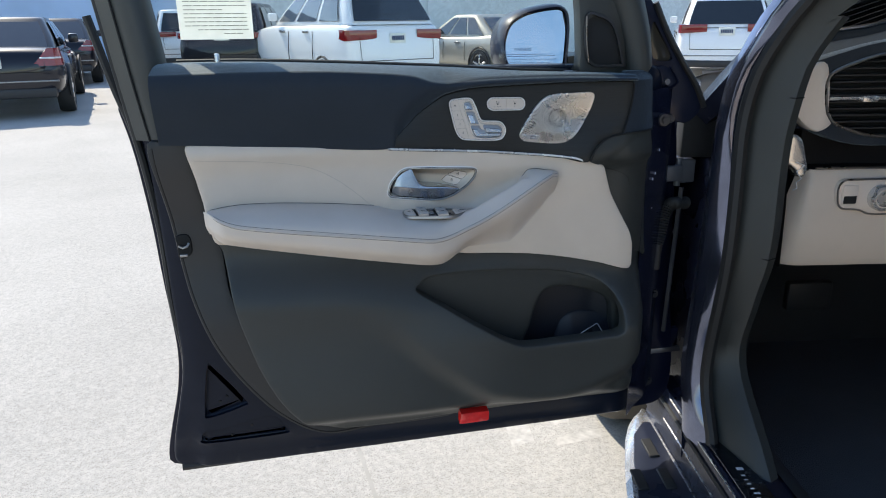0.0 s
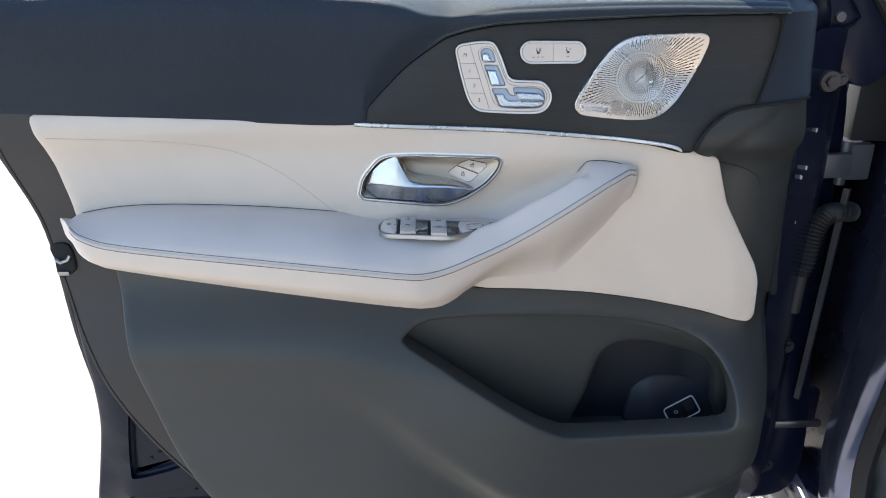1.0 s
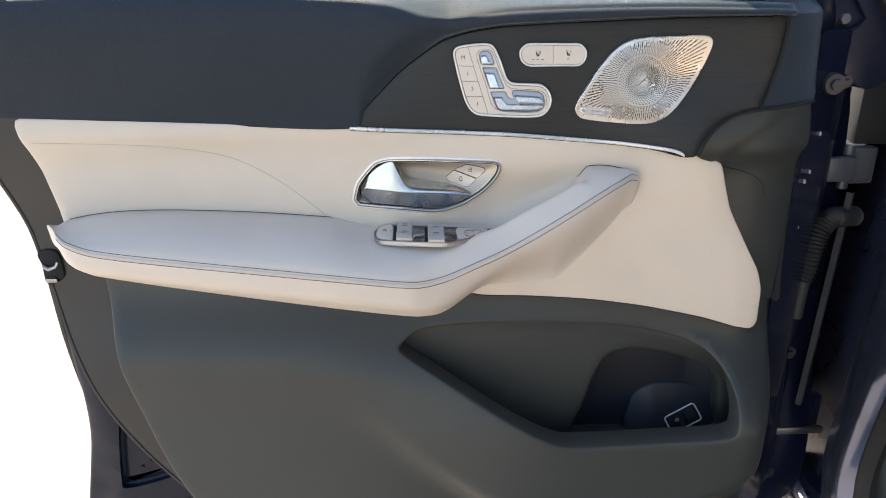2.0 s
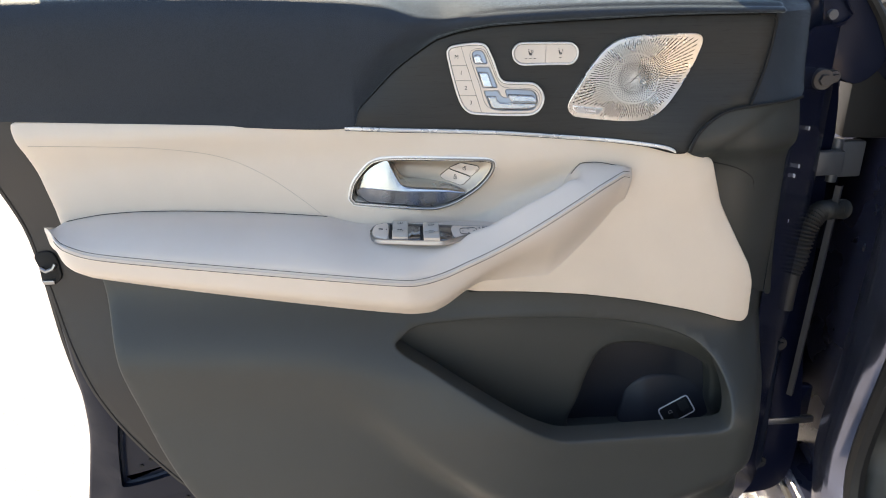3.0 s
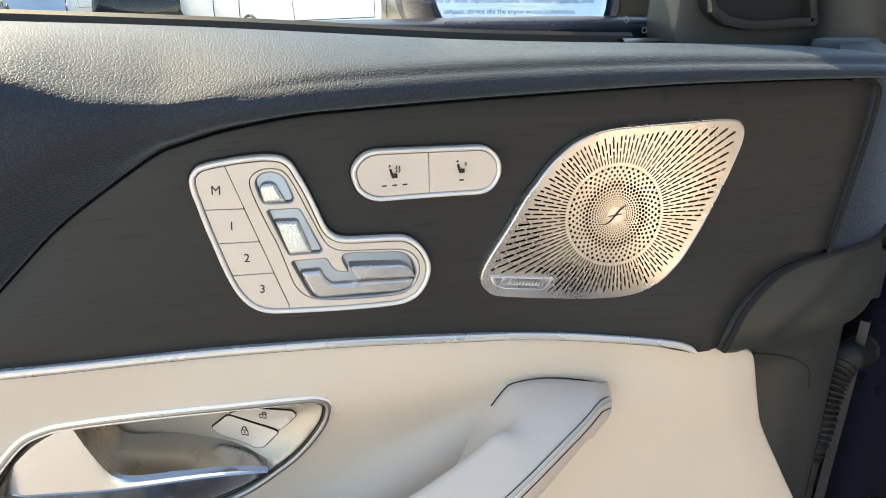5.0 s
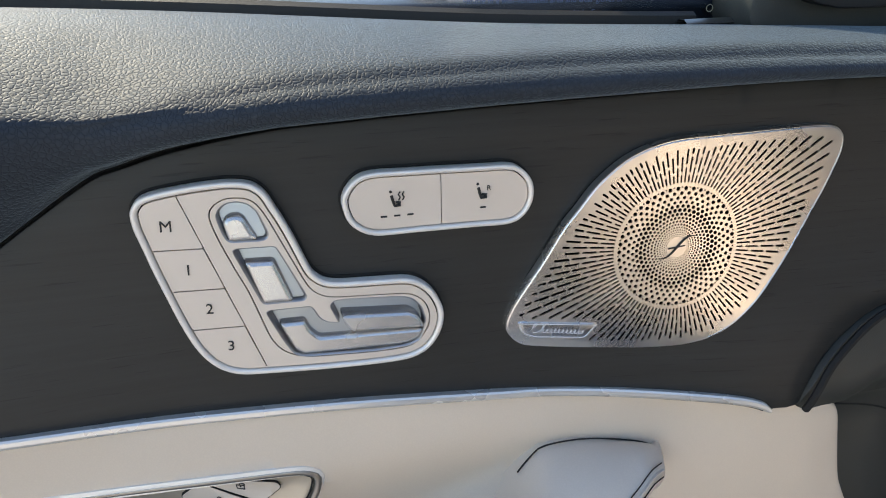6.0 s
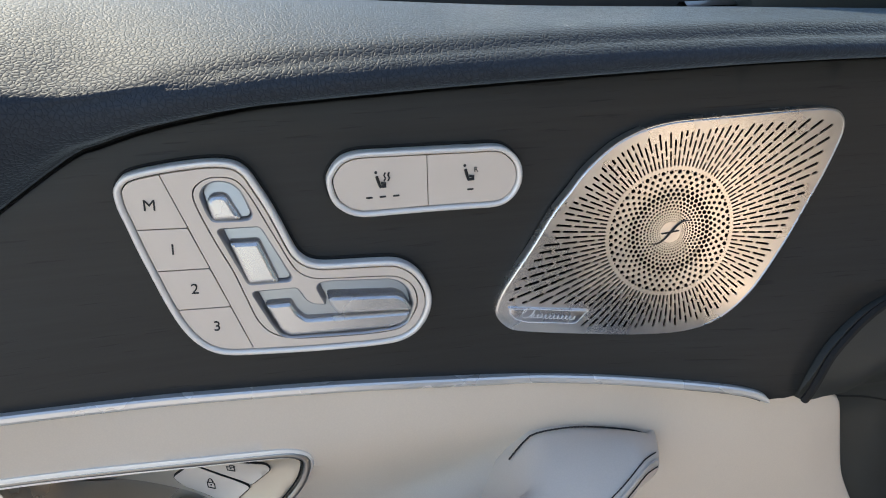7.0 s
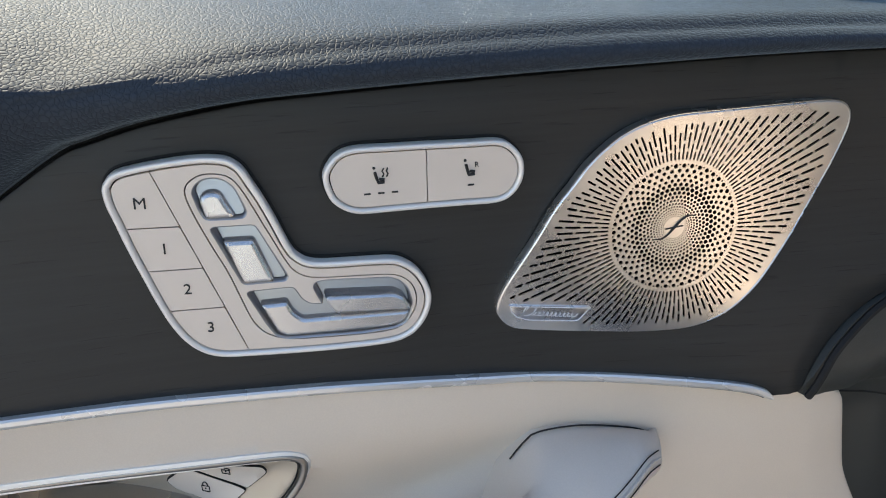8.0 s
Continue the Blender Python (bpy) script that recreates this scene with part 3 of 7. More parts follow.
def arm_profile(x):
    zb, zs, zl, zr = Z_BACK(x), Z_STITCH(x), Z_LOW(x), Z_BAR(x)
    g, e = bar_shift(x), step(x, 0.28, 0.42)
    yb = y_card(x) + 0.012
    ys = 1.083 + g
    zr = max(zr, zs + 0.004 * (1 - e))
    zs = min(zs, zr - 0.0035 * e)
    prof = [(yb + 0.002, zb - 0.001), (yb - 0.012, zb), (1.130 + 0.4 * g, zb - 0.0005 + (zr - zb) * 0.10), (1.117 + g * 0.8, zb + (zr - zb) * 0.8), (1.107 + g, zr), (1.098 + g, zr - (zr - zs) * 0.35),
            (ys + 0.001, zs + 0.003), (ys, zs), (ys + 0.001, zs - 0.004), (ys + 0.006, zs - (zs - zl) * 0.5), (1.112 + g, zl + (zs - zl) * 0.12), (1.121 + g, zl), (1.130 + g * 0.9, zl - 0.0005), (yb, zl + 0.012 * e)]
    round_ = 1 - step(x, 0.19, 0.27)
    y0, z0 = prof[1]
    for i, q in ((2, 0.42), (3, 0.68), (4, 0.84), (5, 0.95)):
        over = (y0 + (ys - y0) * q, zs + 0.003 + (zb - zs - 0.003) * (1 - q ** 2.6) ** 0.72)
        prof[i] = tuple((1 - round_) * np.array(prof[i]) + round_ * np.array(over))
    # the bar's top is one flat face from the card to the stitched edge
    flat_, a, b = step(x, 0.366, 0.386), np.array(prof[1]), np.array((ys + 0.001, zs + 0.003))
    for i, q in ((2, 0.3), (3, 0.55), (4, 0.75), (5, 0.92)):
        line_ = a + (b - a) * q + np.array((0.0, 0.004 * math.sin(math.pi * q)))
        prof[i] = tuple((1 - flat_) * np.array(prof[i]) + flat_ * line_)
    # below the stitching the bar flows into the card without an edge
    flow, yc = step(x, 0.215, 0.315), y_card(x) + 0.0015
    foot = max(zs - 1.7 * max(yc - ys, 0.0) - 0.006, 0.953)
    yc = card_depth(x, foot) + 0.0012
    for i, q in ((8, 0.10), (9, 0.28), (10, 0.50), (11, 0.70), (12, 0.87), (13, 1.0)):
        fair = np.array((ys + (yc - ys) * q * q * (3 - 2 * q), zs + (foot - zs) * q))
        prof[i] = tuple((1 - flow) * np.array(prof[i]) + flow * fair)
    return prof


rows = []
xs = list(np.arange(-0.166, -0.12, 0.003)) + list(np.arange(-0.12, 0.40, 0.006)) + list(np.arange(0.40, 0.4375, 0.003))
for x in xs:
    rows.append([(x, p[0], p[1]) for p in catmull(arm_profile(x), 3)])
first, last = rows[0], rows[-1]
ends = [[(x, p[1] + (1.184 - p[1]) * k, p[2] + (1.0760 - p[2]) * q) for p in last] for x, k, q in ((0.4395, 0.25, 0.10), (0.4415, 0.55, 0.25), (0.4430, 1.0, 0.5))]
rows = [[(-0.1675, 1.150, 0.5 * (p[2] + 1.035)) for p in first]] + rows + ends
arm = part("armrest", loft(rows), BEIGE_ARM, door, "beige leather armrest with a slanted grab handle", angle=70)
for k, rad, m in ((0, 0.00027, THREAD), (2, 0.00027, THREAD), (1, 0.0006, BEIGE_ARM)):
    pts3 = []
    for x in np.arange(-0.150, 0.4372, 0.004):
        p = arm_profile(x)
        up = np.subtract(p[5], p[6])
        y, z = [np.array(p[6]) + up / np.linalg.norm(up) * 0.0022, np.array(p[6]) * 0.7 + np.array(p[7]) * 0.3, np.array(p[7]) - (0, 0.0010)][k]
        pts3.append((x, y - 0.0006, z + 0.0005))
    part("stitching" if m is THREAD else "piping", tube(pts3, rad, 5), m, arm, "black double stitching" if m is THREAD else "")
pts3 = [(x, y_card(x) - 0.0022, Z_BACK(x) + 0.0010) for x in np.arange(0.374, 0.439, 0.003)]
part("end_seam", tube(pts3, 0.0004, 5), THREAD, arm, "dark seam over the end of the grab handle")
pts3 = [(x, y_card(x) - 0.004, Z_BACK(x) + 0.0012) for x in np.arange(-0.160, 0.112, 0.004)]
part("edge_seam", tube(pts3, 0.0004, 5), THREAD, arm, "dark seam where armrest meets card")

# lower moulding with the map pocket
POCKET = [(0.1745, 0.8850), (0.1820, 0.8995), (0.2093, 0.9100), (0.2867, 0.9115), (0.3711, 0.9078), (0.4493, 0.8992), (0.5141, 0.8830), (0.5480, 0.8620), (0.5620, 0.8330), (0.5600, 0.8000), (0.5520, 0.7890),
          (0.530, 0.7845), (0.4553, 0.7795), (0.3793, 0.7775), (0.3450, 0.7850), (0.2826, 0.8190), (0.2200, 0.8570)]
pocket_loop = spaced(catmull(POCKET, 6, True), 0.004)
LOWER = [(-0.1500, 1.002), (-0.06, 0.995), (0.0526, 0.975), (0.1713, 0.955), (0.235, 0.952), (0.2754, 0.9520), (0.3312, 0.9490), (0.3967, 0.9425), (0.4629, 0.9315), (0.5293, 0.9165), (0.5761, 0.9020), (0.5940, 0.8990),
         (0.6010, 0.9180), (0.6100, 0.9220), (0.6300, 0.9080), (0.6480, 0.885), (0.6500, 0.82), (0.6490, 0.7483), (0.6420, 0.700), (0.6185, 0.6680), (0.585, 0.6520), (0.5505, 0.6440), (0.4573, 0.6365), (0.2322, 0.6328), (0.0628, 0.6275), (-0.0000, 0.6400),
         (-0.0560, 0.6880), (-0.0980, 0.7620), (-0.1230, 0.8380), (-0.1360, 0.8974), (-0.1430, 0.9386), (-0.1490, 0.9779)]
LOW_TOP = curve_of([(-0.2, 0.985), (0.0526, 0.972), (0.1713, 0.955), (0.235, 0.948), (0.2754, 0.9446), (0.3312, 0.9415), (0.3967, 0.9351), (0.4629, 0.9242), (0.5293, 0.9094), (0.5761, 0.8953), (0.5944, 0.8950), (0.615, 0.915), (0.66, 0.885)])
BULGE = curve_of([(-0.2, 0.90), (0.0, 0.885), (0.1333, 0.8257), (0.1928, 0.7726), (0.2865, 0.7028), (0.3404, 0.6842), (0.3960, 0.6743), (0.4738, 0.6790), (0.5600, 0.7154), (0.70, 0.80)])


def y_side(x, z=1.25):
    flare = 0.018 * step(1.20 - z, 0.0, 0.10) * step(z, 1.072, 1.122)
    return 1.1635 - flare + 5.6 * max(0, x - 0.555) ** 2


def lower_depth(x, z):
    zt = LOW_TOP(x)
    top = 1.173 + (card_depth(min(x, 0.592), zt) + 0.003 - 1.173) * step(x, 0.2, 0.3)
    top += (y_side(x, 0.92) + 0.002 - top) * step(x, 0.585, 0.606)
    d = top - 0.042 * step(zt - z, 0.004, 0.105)                      # swells out below the armrest
    d -= 0.020 * step(0.84 - z, 0.0, 0.17) * (1 - step(x, 0.10, 0.45))  # flat toe of the moulding
    d -= 0.034 * step(x, 0.02, 0.36) * step(0.90 - z, 0.0, 0.11) * step(z - BULGE(x), -0.045, 0.012)   # outer wall of the pocket
    d -= 0.014 * step(x, 0.05, 0.45) * step(0.73 - z, 0.0, 0.11)
    d += 0.032 * step(0.668 - z, 0.0, 0.036)                          # lower edge rolls under
    d += 0.10 * step(x, 0.565, 0.670) ** 1.6 * (1 - 0.8 * step(z, 0.80, 0.90))
    return d


low = part("lower_trim", sheet(spaced(catmull(LOWER, 4, True), 0.006), lower_depth, [pocket_loop], 0.008, 0.003, 0.05, 0.03, 0.003), DARK_TRIM, door, "charcoal moulded lower door trim with a deep pocket", angle=60)


part("card_joint", tube([(x, card_depth(min(x, 0.592), LOW_TOP(x)) + 0.0006, LOW_TOP(x) - 0.0012) for x in np.arange(0.262, 0.590, 0.006)], 0.0008, 5), GROOVE, low, "thin dark joint under the beige card")


# pocket: a smooth back wall that leaves the upper edge and drops behind the lip
def pocket_depth(x, z):
    zt = LOW_TOP(x) - 0.030
    d = lower_depth(x, max(z, zt)) + 0.004
    return min(d + 0.034 * step(zt - z, 0.0, 0.075) + 0.012 * step(0.24 - x, 0.0, 0.06), 1.172)


PBACK = [(0.150, 0.885), (0.165, 0.912), (0.2093, 0.924), (0.2867, 0.925), (0.3711, 0.921), (0.4493, 0.913), (0.5141, 0.897), (0.5600, 0.872), (0.5850, 0.8346), (0.592, 0.715), (0.36, 0.700), (0.150, 0.80)]
ARCH = [(0.3859, 0.7364), (0.3951, 0.7920), (0.4077, 0.8359), (0.4217, 0.8593), (0.4433, 0.8677), (0.4737, 0.8670), (0.5201, 0.8544), (0.5500, 0.8390), (0.5680, 0.8175), (0.5740, 0.7700), (0.5720, 0.7364), (0.48, 0.7250)]
arch_loop = spaced(catmull(ARCH, 6, True), 0.004)
part("pocket", sheet(spaced(catmull(PBACK, 5, True), 0.005), pocket_depth, [arch_loop], 0.008, 0.001, 0.01, 0.034, 0.006), DARK_TRIM, low, "deep charcoal map pocket", angle=80)
part("pocket_floor", block(0.31, 0.575, 1.128, 1.215, 0.712, 0.722, 0.002), LINER, low)
part("bottle_holder", sheet(spaced([(0.374, 0.715), (0.374, 0.885), (0.592, 0.885), (0.592, 0.715)], 0.008), lambda x, z: 1.205 - 0.012 * step(abs(x - 0.478) / 0.10, 0.5, 1.0), grid=0.010, r=0.002, back=0.01), POCKET_SHADE, low, "hollow of the bottle holder, coloured blue-black for its shade", angle=80)


def mount_depth(x, z):
    return 1.186 + 0.35 * (z - 0.747) + 0.9 * max(0, 0.492 - x) ** 1.2


MOUNT = [(0.4720, 0.7250), (0.4701, 0.7602), (0.4756, 0.7757), (0.4943, 0.7893), (0.5265, 0.7905), (0.5560, 0.7840), (0.5700, 0.7720), (0.5760, 0.7489), (0.5740, 0.7250)]
part("switch_mount", sheet(spaced(catmull(MOUNT, 5, True), 0.005), mount_depth, grid=0.006, r=0.005, back=0.03), POCKET_SHADE, low, "plastic switch mount in the pocket's blue-black shade colour", angle=80)
REFL = [(0.2520, 0.6425), (0.3045, 0.6430), (0.3030, 0.6250), (0.2495, 0.6235)]
part("reflector", sheet(spaced(REFL, 0.003), lambda x, z: 1.117, r=0.0015, back=0.02), RED, low, "red door reflector")

# trailing and leading edges of the trim
CORNER = [(0.4955, 1.1068), (0.4985, 1.1180), (0.5075, 1.1308), (0.5265, 1.1447), (0.5545, 1.1508), (0.6000, 1.1532), (0.6230, 1.1542), (0.6240, 1.1463), (0.6300, 1.0165), (0.6320, 0.9902), (0.6400, 0.9350), (0.6480, 0.900),
          (0.6250, 0.9150), (0.5920, 0.9300), (0.5830, 0.9560), (0.5680, 0.9850), (0.5430, 1.0280), (0.5280, 1.0640), (0.5200, 1.0949), (0.5100, 1.1000)]


def corner_depth(x, z):
    off = ((x - 0.5206) * 0.0501 - (z - 1.101) * 0.0743) / 0.0896        # from the slanting crease
    soft = math.exp(-(off / 0.006) ** 2) * step(x, 0.515, 0.535)
    return y_side(x, z) + 0.0012 + 0.006 * (1 - step(z, 1.094, 1.105)) + 0.0035 * soft + 0.004 * step(off, -0.004, 0.012) * step(z, 1.06, 1.11)


part("corner_trim", sheet(spaced(catmull(CORNER, 4, True), 0.005), corner_depth, grid=0.006, r=0.0012, back=0.01), DARK_TRIM, door, "charcoal moulded corner beside the beige card")
part("corner_joint", tube([(x, corner_depth(x, z) - 0.0002, z) for x, z in catmull([(0.5240, 1.0925), (0.5314, 1.0896), (0.5500, 1.0845), (0.5651, 1.0784), (0.5770, 1.0705), (0.5814, 1.0640), (0.5840, 1.0530)], 5)], lambda u: 0.0007 * (1 - 0.6 * u), 5), GROOVE, door, "thin joint in the corner trim")
part("corner_gap", tube([(x, y_side(x, z) - 0.0022, z) for x, z in catmull([(0.4945, 1.1078), (0.4975, 1.1195), (0.5060, 1.1320), (0.5258, 1.1464), (0.5541, 1.1528), (0.6023, 1.1550), (0.6240, 1.1556)], 5)], 0.0016, 6), GROOVE, door, "dark joint over the corner trim")
part("decor_joint", tube([(x, y_decor(x, z) - 0.0022, z) for x, z in catmull([(0.5560, 1.2432), (0.5660, 1.2418), (0.5715, 1.2380), (0.5722, 1.2300), (0.5705, 1.2080), (0.5668, 1.1870), (0.5612, 1.1690), (0.5550, 1.1540)], 5)], 0.0012, 6), GROOVE, door, "dark joint at the end of the inlay")
SIDE_UP = [(0.566, 1.2500), (0.5740, 1.2430), (0.5750, 1.2330), (0.5735, 1.2100), (0.5695, 1.1870), (0.5640, 1.1690), (0.5575, 1.1548), (0.585, 1.1556), (0.6235, 1.1564), (0.6255, 1.1750), (0.6250, 1.1991), (0.6215, 1.2300), (0.6190, 1.2490), (0.6110, 1.2555), (0.5900, 1.2560), (0.570, 1.2560)]
part("side_trim", sheet(spaced(catmull(SIDE_UP, 4, True), 0.004), lambda x, z: y_side(x, z) + 0.0012 + 0.022 * step(z, 1.242, 1.258) ** 1.5, grid=0.005, r=0.002, back=0.02), DARK_HIDE, door, "black leather end of the upper pad")

PILLAR = [(-0.2440, 1.1660), (-0.2200, 1.1665), (-0.1880, 1.1660), (-0.1790, 1.10), (-0.1710, 1.05), (-0.1660, 1.010), (-0.1560, 0.9700), (-0.1540, 0.9300), (-0.1480, 0.8900), (-0.1300, 0.84), (-0.1060, 0.765), (-0.0680, 0.690), (0.00, 0.635), (0.06, 0.618), (0.24, 0.618), (0.24, 0.598),
          (0.0678, 0.5950), (-0.0150, 0.6100), (-0.0780, 0.6530), (-0.1300, 0.7150), (-0.1740, 0.790), (-0.2030, 0.8700), (-0.2180, 0.9352), (-0.2300, 1.0375), (-0.2400, 1.1100)]


def pillar_depth(x, z):
    return 1.192 - 0.035 * step(z, 1.02, 1.15) - 0.022 * step(0.97 - z, 0.0, 0.15) * (1 - step(x, -0.02, 0.1))


part("pillar_trim", sheet(spaced(catmull(PILLAR, 3, True), 0.006), pillar_depth, grid=0.012, r=0.0015, back=0.02), DARK_PLASTIC, door, "charcoal plastic trim along the closing edge")
bead = [(x, pillar_depth(x, z) + 0.003, z) for x, z in catmull([(-0.2400, 1.1600), (-0.2370, 1.1100), (-0.2300, 1.0375), (-0.2180, 0.9352), (-0.2030, 0.8700), (-0.1740, 0.790), (-0.1300, 0.7150), (-0.0780, 0.6530), (-0.0150, 0.6100), (0.0678, 0.5960), (0.25, 0.604), (0.50, 0.612), (0.60, 0.63)], 6)]
part("inner_seal", tube(bead, 0.004, 7), RUBBER, door, "black rubber seal round the trim")

# painted door shell
SHELL = [(-0.2700, 1.170), (-0.2620, 1.08), (-0.2580, 0.95), (-0.2560, 0.8346), (-0.2520, 0.760), (-0.2570, 0.705), (-0.2740, 0.63), (-0.2960, 0.54), (-0.2970, 0.507), (-0.2700, 0.502), (0.1399, 0.5060), (0.60, 0.5160), (0.700, 0.5190), (0.716, 0.550), (0.712, 0.70), (0.700, 0.90), (0.690, 1.05), (0.684, 1.18), (0.680, 1.25), (0.640, 1.262), (0.3, 1.262), (-0.1, 1.262), (-0.255, 1.262)]
TRI1 = [(-0.2146, 0.7252), (-0.2026, 0.7215), (-0.1502, 0.6467), (-0.1590, 0.6327), (-0.2225, 0.6155), (-0.2292, 0.6314)]
TRI2 = [(-0.2343, 0.5853), (-0.1933, 0.5901), (-0.1051, 0.6069), (-0.0772, 0.5710), (-0.0870, 0.5592), (-0.2344, 0.5558), (-0.2417, 0.5671)]
LATCH = [(-0.2260, 1.0030), (-0.2080, 1.0036), (-0.2050, 0.9807), (-0.2090, 0.9715), (-0.2240, 0.9660), (-0.2245, 0.9885)]


def shell_depth(x, z):
    return 1.250 + 0.012 * step(0.58 - z, 0.0, 0.05) + 0.012 * step(-0.235 - x, 0.0, 0.03) + 0.03 * step(x, 0.64, 0.70)


tri = [spaced(catmull(t, 5, True), 0.005) for t in (TRI1, TRI2)]
shell = part("door_shell", sheet(spaced(cut_corners(SHELL, 2), 0.010), shell_depth, tri, 0.022, 0.006, 0.055, 0.009), NAVY_SHELL, door, "glossy dark blue painted inner door shell", angle=50)
for lp in tri:
    v, f = loft([[(x, shell_depth(x, z) + d, z) for x, z in grow(lp, g)] for g, d in ((0.001, 0.0075), (-0.003, 0.0105), (-0.012, 0.009))], True)
    f.append(tuple(range(2 * len(lp), 3 * len(lp))))
    part("pressing", (v, f), NAVY_SHELL, shell, "triangular pressed panel with small drain holes")
for x, z in ((-0.186, 0.655), (-0.170, 0.650), (-0.200, 0.645), (-0.145, 0.585), (-0.185, 0.567)):
    part("drain_hole", disc((x, shell_depth(x, z) + 0.0075, z), 0.0028, 0.001, 12), GROOVE, shell)
OUTER = [(-0.318, 1.240), (-0.295, 1.145), (-0.281, 1.0), (-0.277, 0.90), (-0.272, 0.825), (-0.268, 0.76), (-0.270, 0.71), (-0.280, 0.65), (-0.297, 0.59), (-0.314, 0.52), (-0.312, 0.488), (0.14, 0.492), (0.70, 0.503), (0.768, 0.515), (0.778, 0.62), (0.774, 0.9), (0.764, 1.1), (0.700, 1.240)]
part("outer_skin", sheet(spaced(cut_corners(OUTER, 2), 0.012), lambda x, z: 1.292 + 0.05 * step(z, 0.55, 0.85) * step(1.3 - z, 0, 0.3) * step(x, -0.26, -0.05), grid=0.03, r=0.004, back=0.012), NAVY, door, "dark blue outer door skin")
part("edge_seal", tube([(x, 1.272, z) for x, z in catmull([(-0.334, 1.36), (-0.309, 1.25), (-0.284, 1.15), (-0.268, 1.0), (-0.264, 0.85), (-0.256, 0.76), (-0.257, 0.715)], 6)], 0.007, 8), RUBBER, door, "black rubber edge seal")
part("bottom_seal", tube([(x, 1.282, 0.4945 + 0.021 * (x + 0.3)) for x in np.arange(-0.29, 0.70, 0.03)], 0.010, 8), RUBBER, door, "black rubber seal along the bottom edge")
latch = part("latch", sheet(spaced(catmull(LATCH, 4, True), 0.003), lambda x, z: 1.1885, r=0.002, back=0.03), GROOVE, door, "black door latch opening with steel claw")
part("latch_claw", tube([(-0.224, 1.187, 0.988), (-0.217, 1.184, 0.985), (-0.210, 1.186, 0.987), (-0.207, 1.188, 0.992)], 0.0022, 6), STEEL, latch)
part("latch_plate", block(-0.224, -0.211, 1.185, 1.192, 0.968, 0.973, 0.001), STEEL, latch)

# window frame, pane and corner
rear_post = catmull([(-0.247, 1.160), (-0.262, 1.26), (-0.278, 1.38), (-0.298, 1.52), (-0.30, 1.63), (-0.25, 1.70), (-0.10, 1.735), (0.10, 1.735)], 6)
rows = []
for i, (x, z) in enumerate(rear_post):
    w = 0.030 + 0.018 * step(z, 1.16, 1.30) + 0.006 * step(1.25 - z, 0, 0.1)
    a = 0 if z < 1.55 else step(z, 1.55, 1.72) * math.pi / 2
    c, s_ = math.cos(a), -math.sin(a)
    rows.append([(x + c * u, y, z + s_ * u) for u, y in ((-0.038, 1.275), (-0.034, 1.250), (-0.012, 1.236), (-0.004, 1.215), (w * 0.4, 1.198), (w * 0.8, 1.200), (w, 1.212), (w + 0.004, 1.238), (w, 1.262))])
part("window_frame", loft(rows, True, True), DARK_TRIM, door, "black trimmed window frame", angle=60)
part("frame_joint", tube([(x - 0.004, 1.214, z) for x, z in rear_post[:30]], 0.002, 6), GROOVE, door)
part("frame_seal", tube([(x - 0.036, 1.262, z) for x, z in rear_post], 0.006, 8), RUBBER, door)
part("pane", sheet(spaced([(-0.235, 1.23), (-0.27, 1.50), (-0.26, 1.66), (-0.10, 1.725), (0.12, 1.73), (0.36, 1.58), (0.49, 1.42), (0.50, 1.23)], 0.03), lambda x, z: 1.250, r=0.0005, back=0.004), TINTED, door, "clear dusty window pane")
part("pane_wiper", tube([(x, 1.2455, UP_TOP(x) + 0.001) for x in np.arange(-0.20, 0.50, 0.02)], 0.0035, 6), RUBBER, door, "black rubber window wiper")
front_rail = catmull([(0.615, 1.25), (0.600, 1.33), (0.560, 1.42), (0.45, 1.54), (0.30, 1.66), (0.10, 1.735)], 6)
rows = []
for x, z in front_rail:
    rows.append([(x + d, y, z + d) for d, y in ((-0.022, 1.262), (-0.026, 1.235), (-0.020, 1.212), (0.0, 1.202), (0.016, 1.214), (0.024, 1.240), (0.022, 1.270))])
part("window_frame", loft(rows, True, True), DARK_TRIM, door, "black trimmed front window frame", angle=60)
SAIL = [(0.5005, 1.2500), (0.4975, 1.29), (0.492, 1.36), (0.482, 1.44), (0.500, 1.46), (0.545, 1.41), (0.5850, 1.3500), (0.6120, 1.2800), (0.6160, 1.2480), (0.560, 1.2490)]
sail = part("mirror_corner", sheet(spaced(catmull(SAIL, 3, True), 0.006), lambda x, z: 1.222 + 0.02 * step(x, 0.57, 0.62), grid=0.015, r=0.003, back=0.03), DARK_TRIM, door, "black plastic mirror corner with a tweeter")
TWEET = [(0.5000, 1.3512), (0.5260, 1.3539), (0.5539, 1.3348), (0.5751, 1.2718), (0.5702, 1.2650), (0.5082, 1.2730)]
tl = spaced(catmull(TWEET, 5, True), 0.004)
part("tweeter_frame", sheet(tl, lambda x, z: 1.214, [grow(tl, -0.004)], r=0.001, back=0.012), DARK_PLASTIC, sail)
part("tweeter_grille", sheet(grow(tl, -0.0035), lambda x, z: 1.217 + 0.004 * math.hypot(x - 0.535, z - 1.305) / 0.04, grid=0.008, r=0.0005), plain("speaker_cloth", (0.012, 0.012, 0.012), 0.8, relief=0.6, fine=2500), sail, "black tweeter grille")
part("tweeter_trim", tube([(0.4985, 1.212, 1.352), (0.5005, 1.212, 1.31), (0.506, 1.212, 1.273)], 0.0012, 6), CHROME, sail)
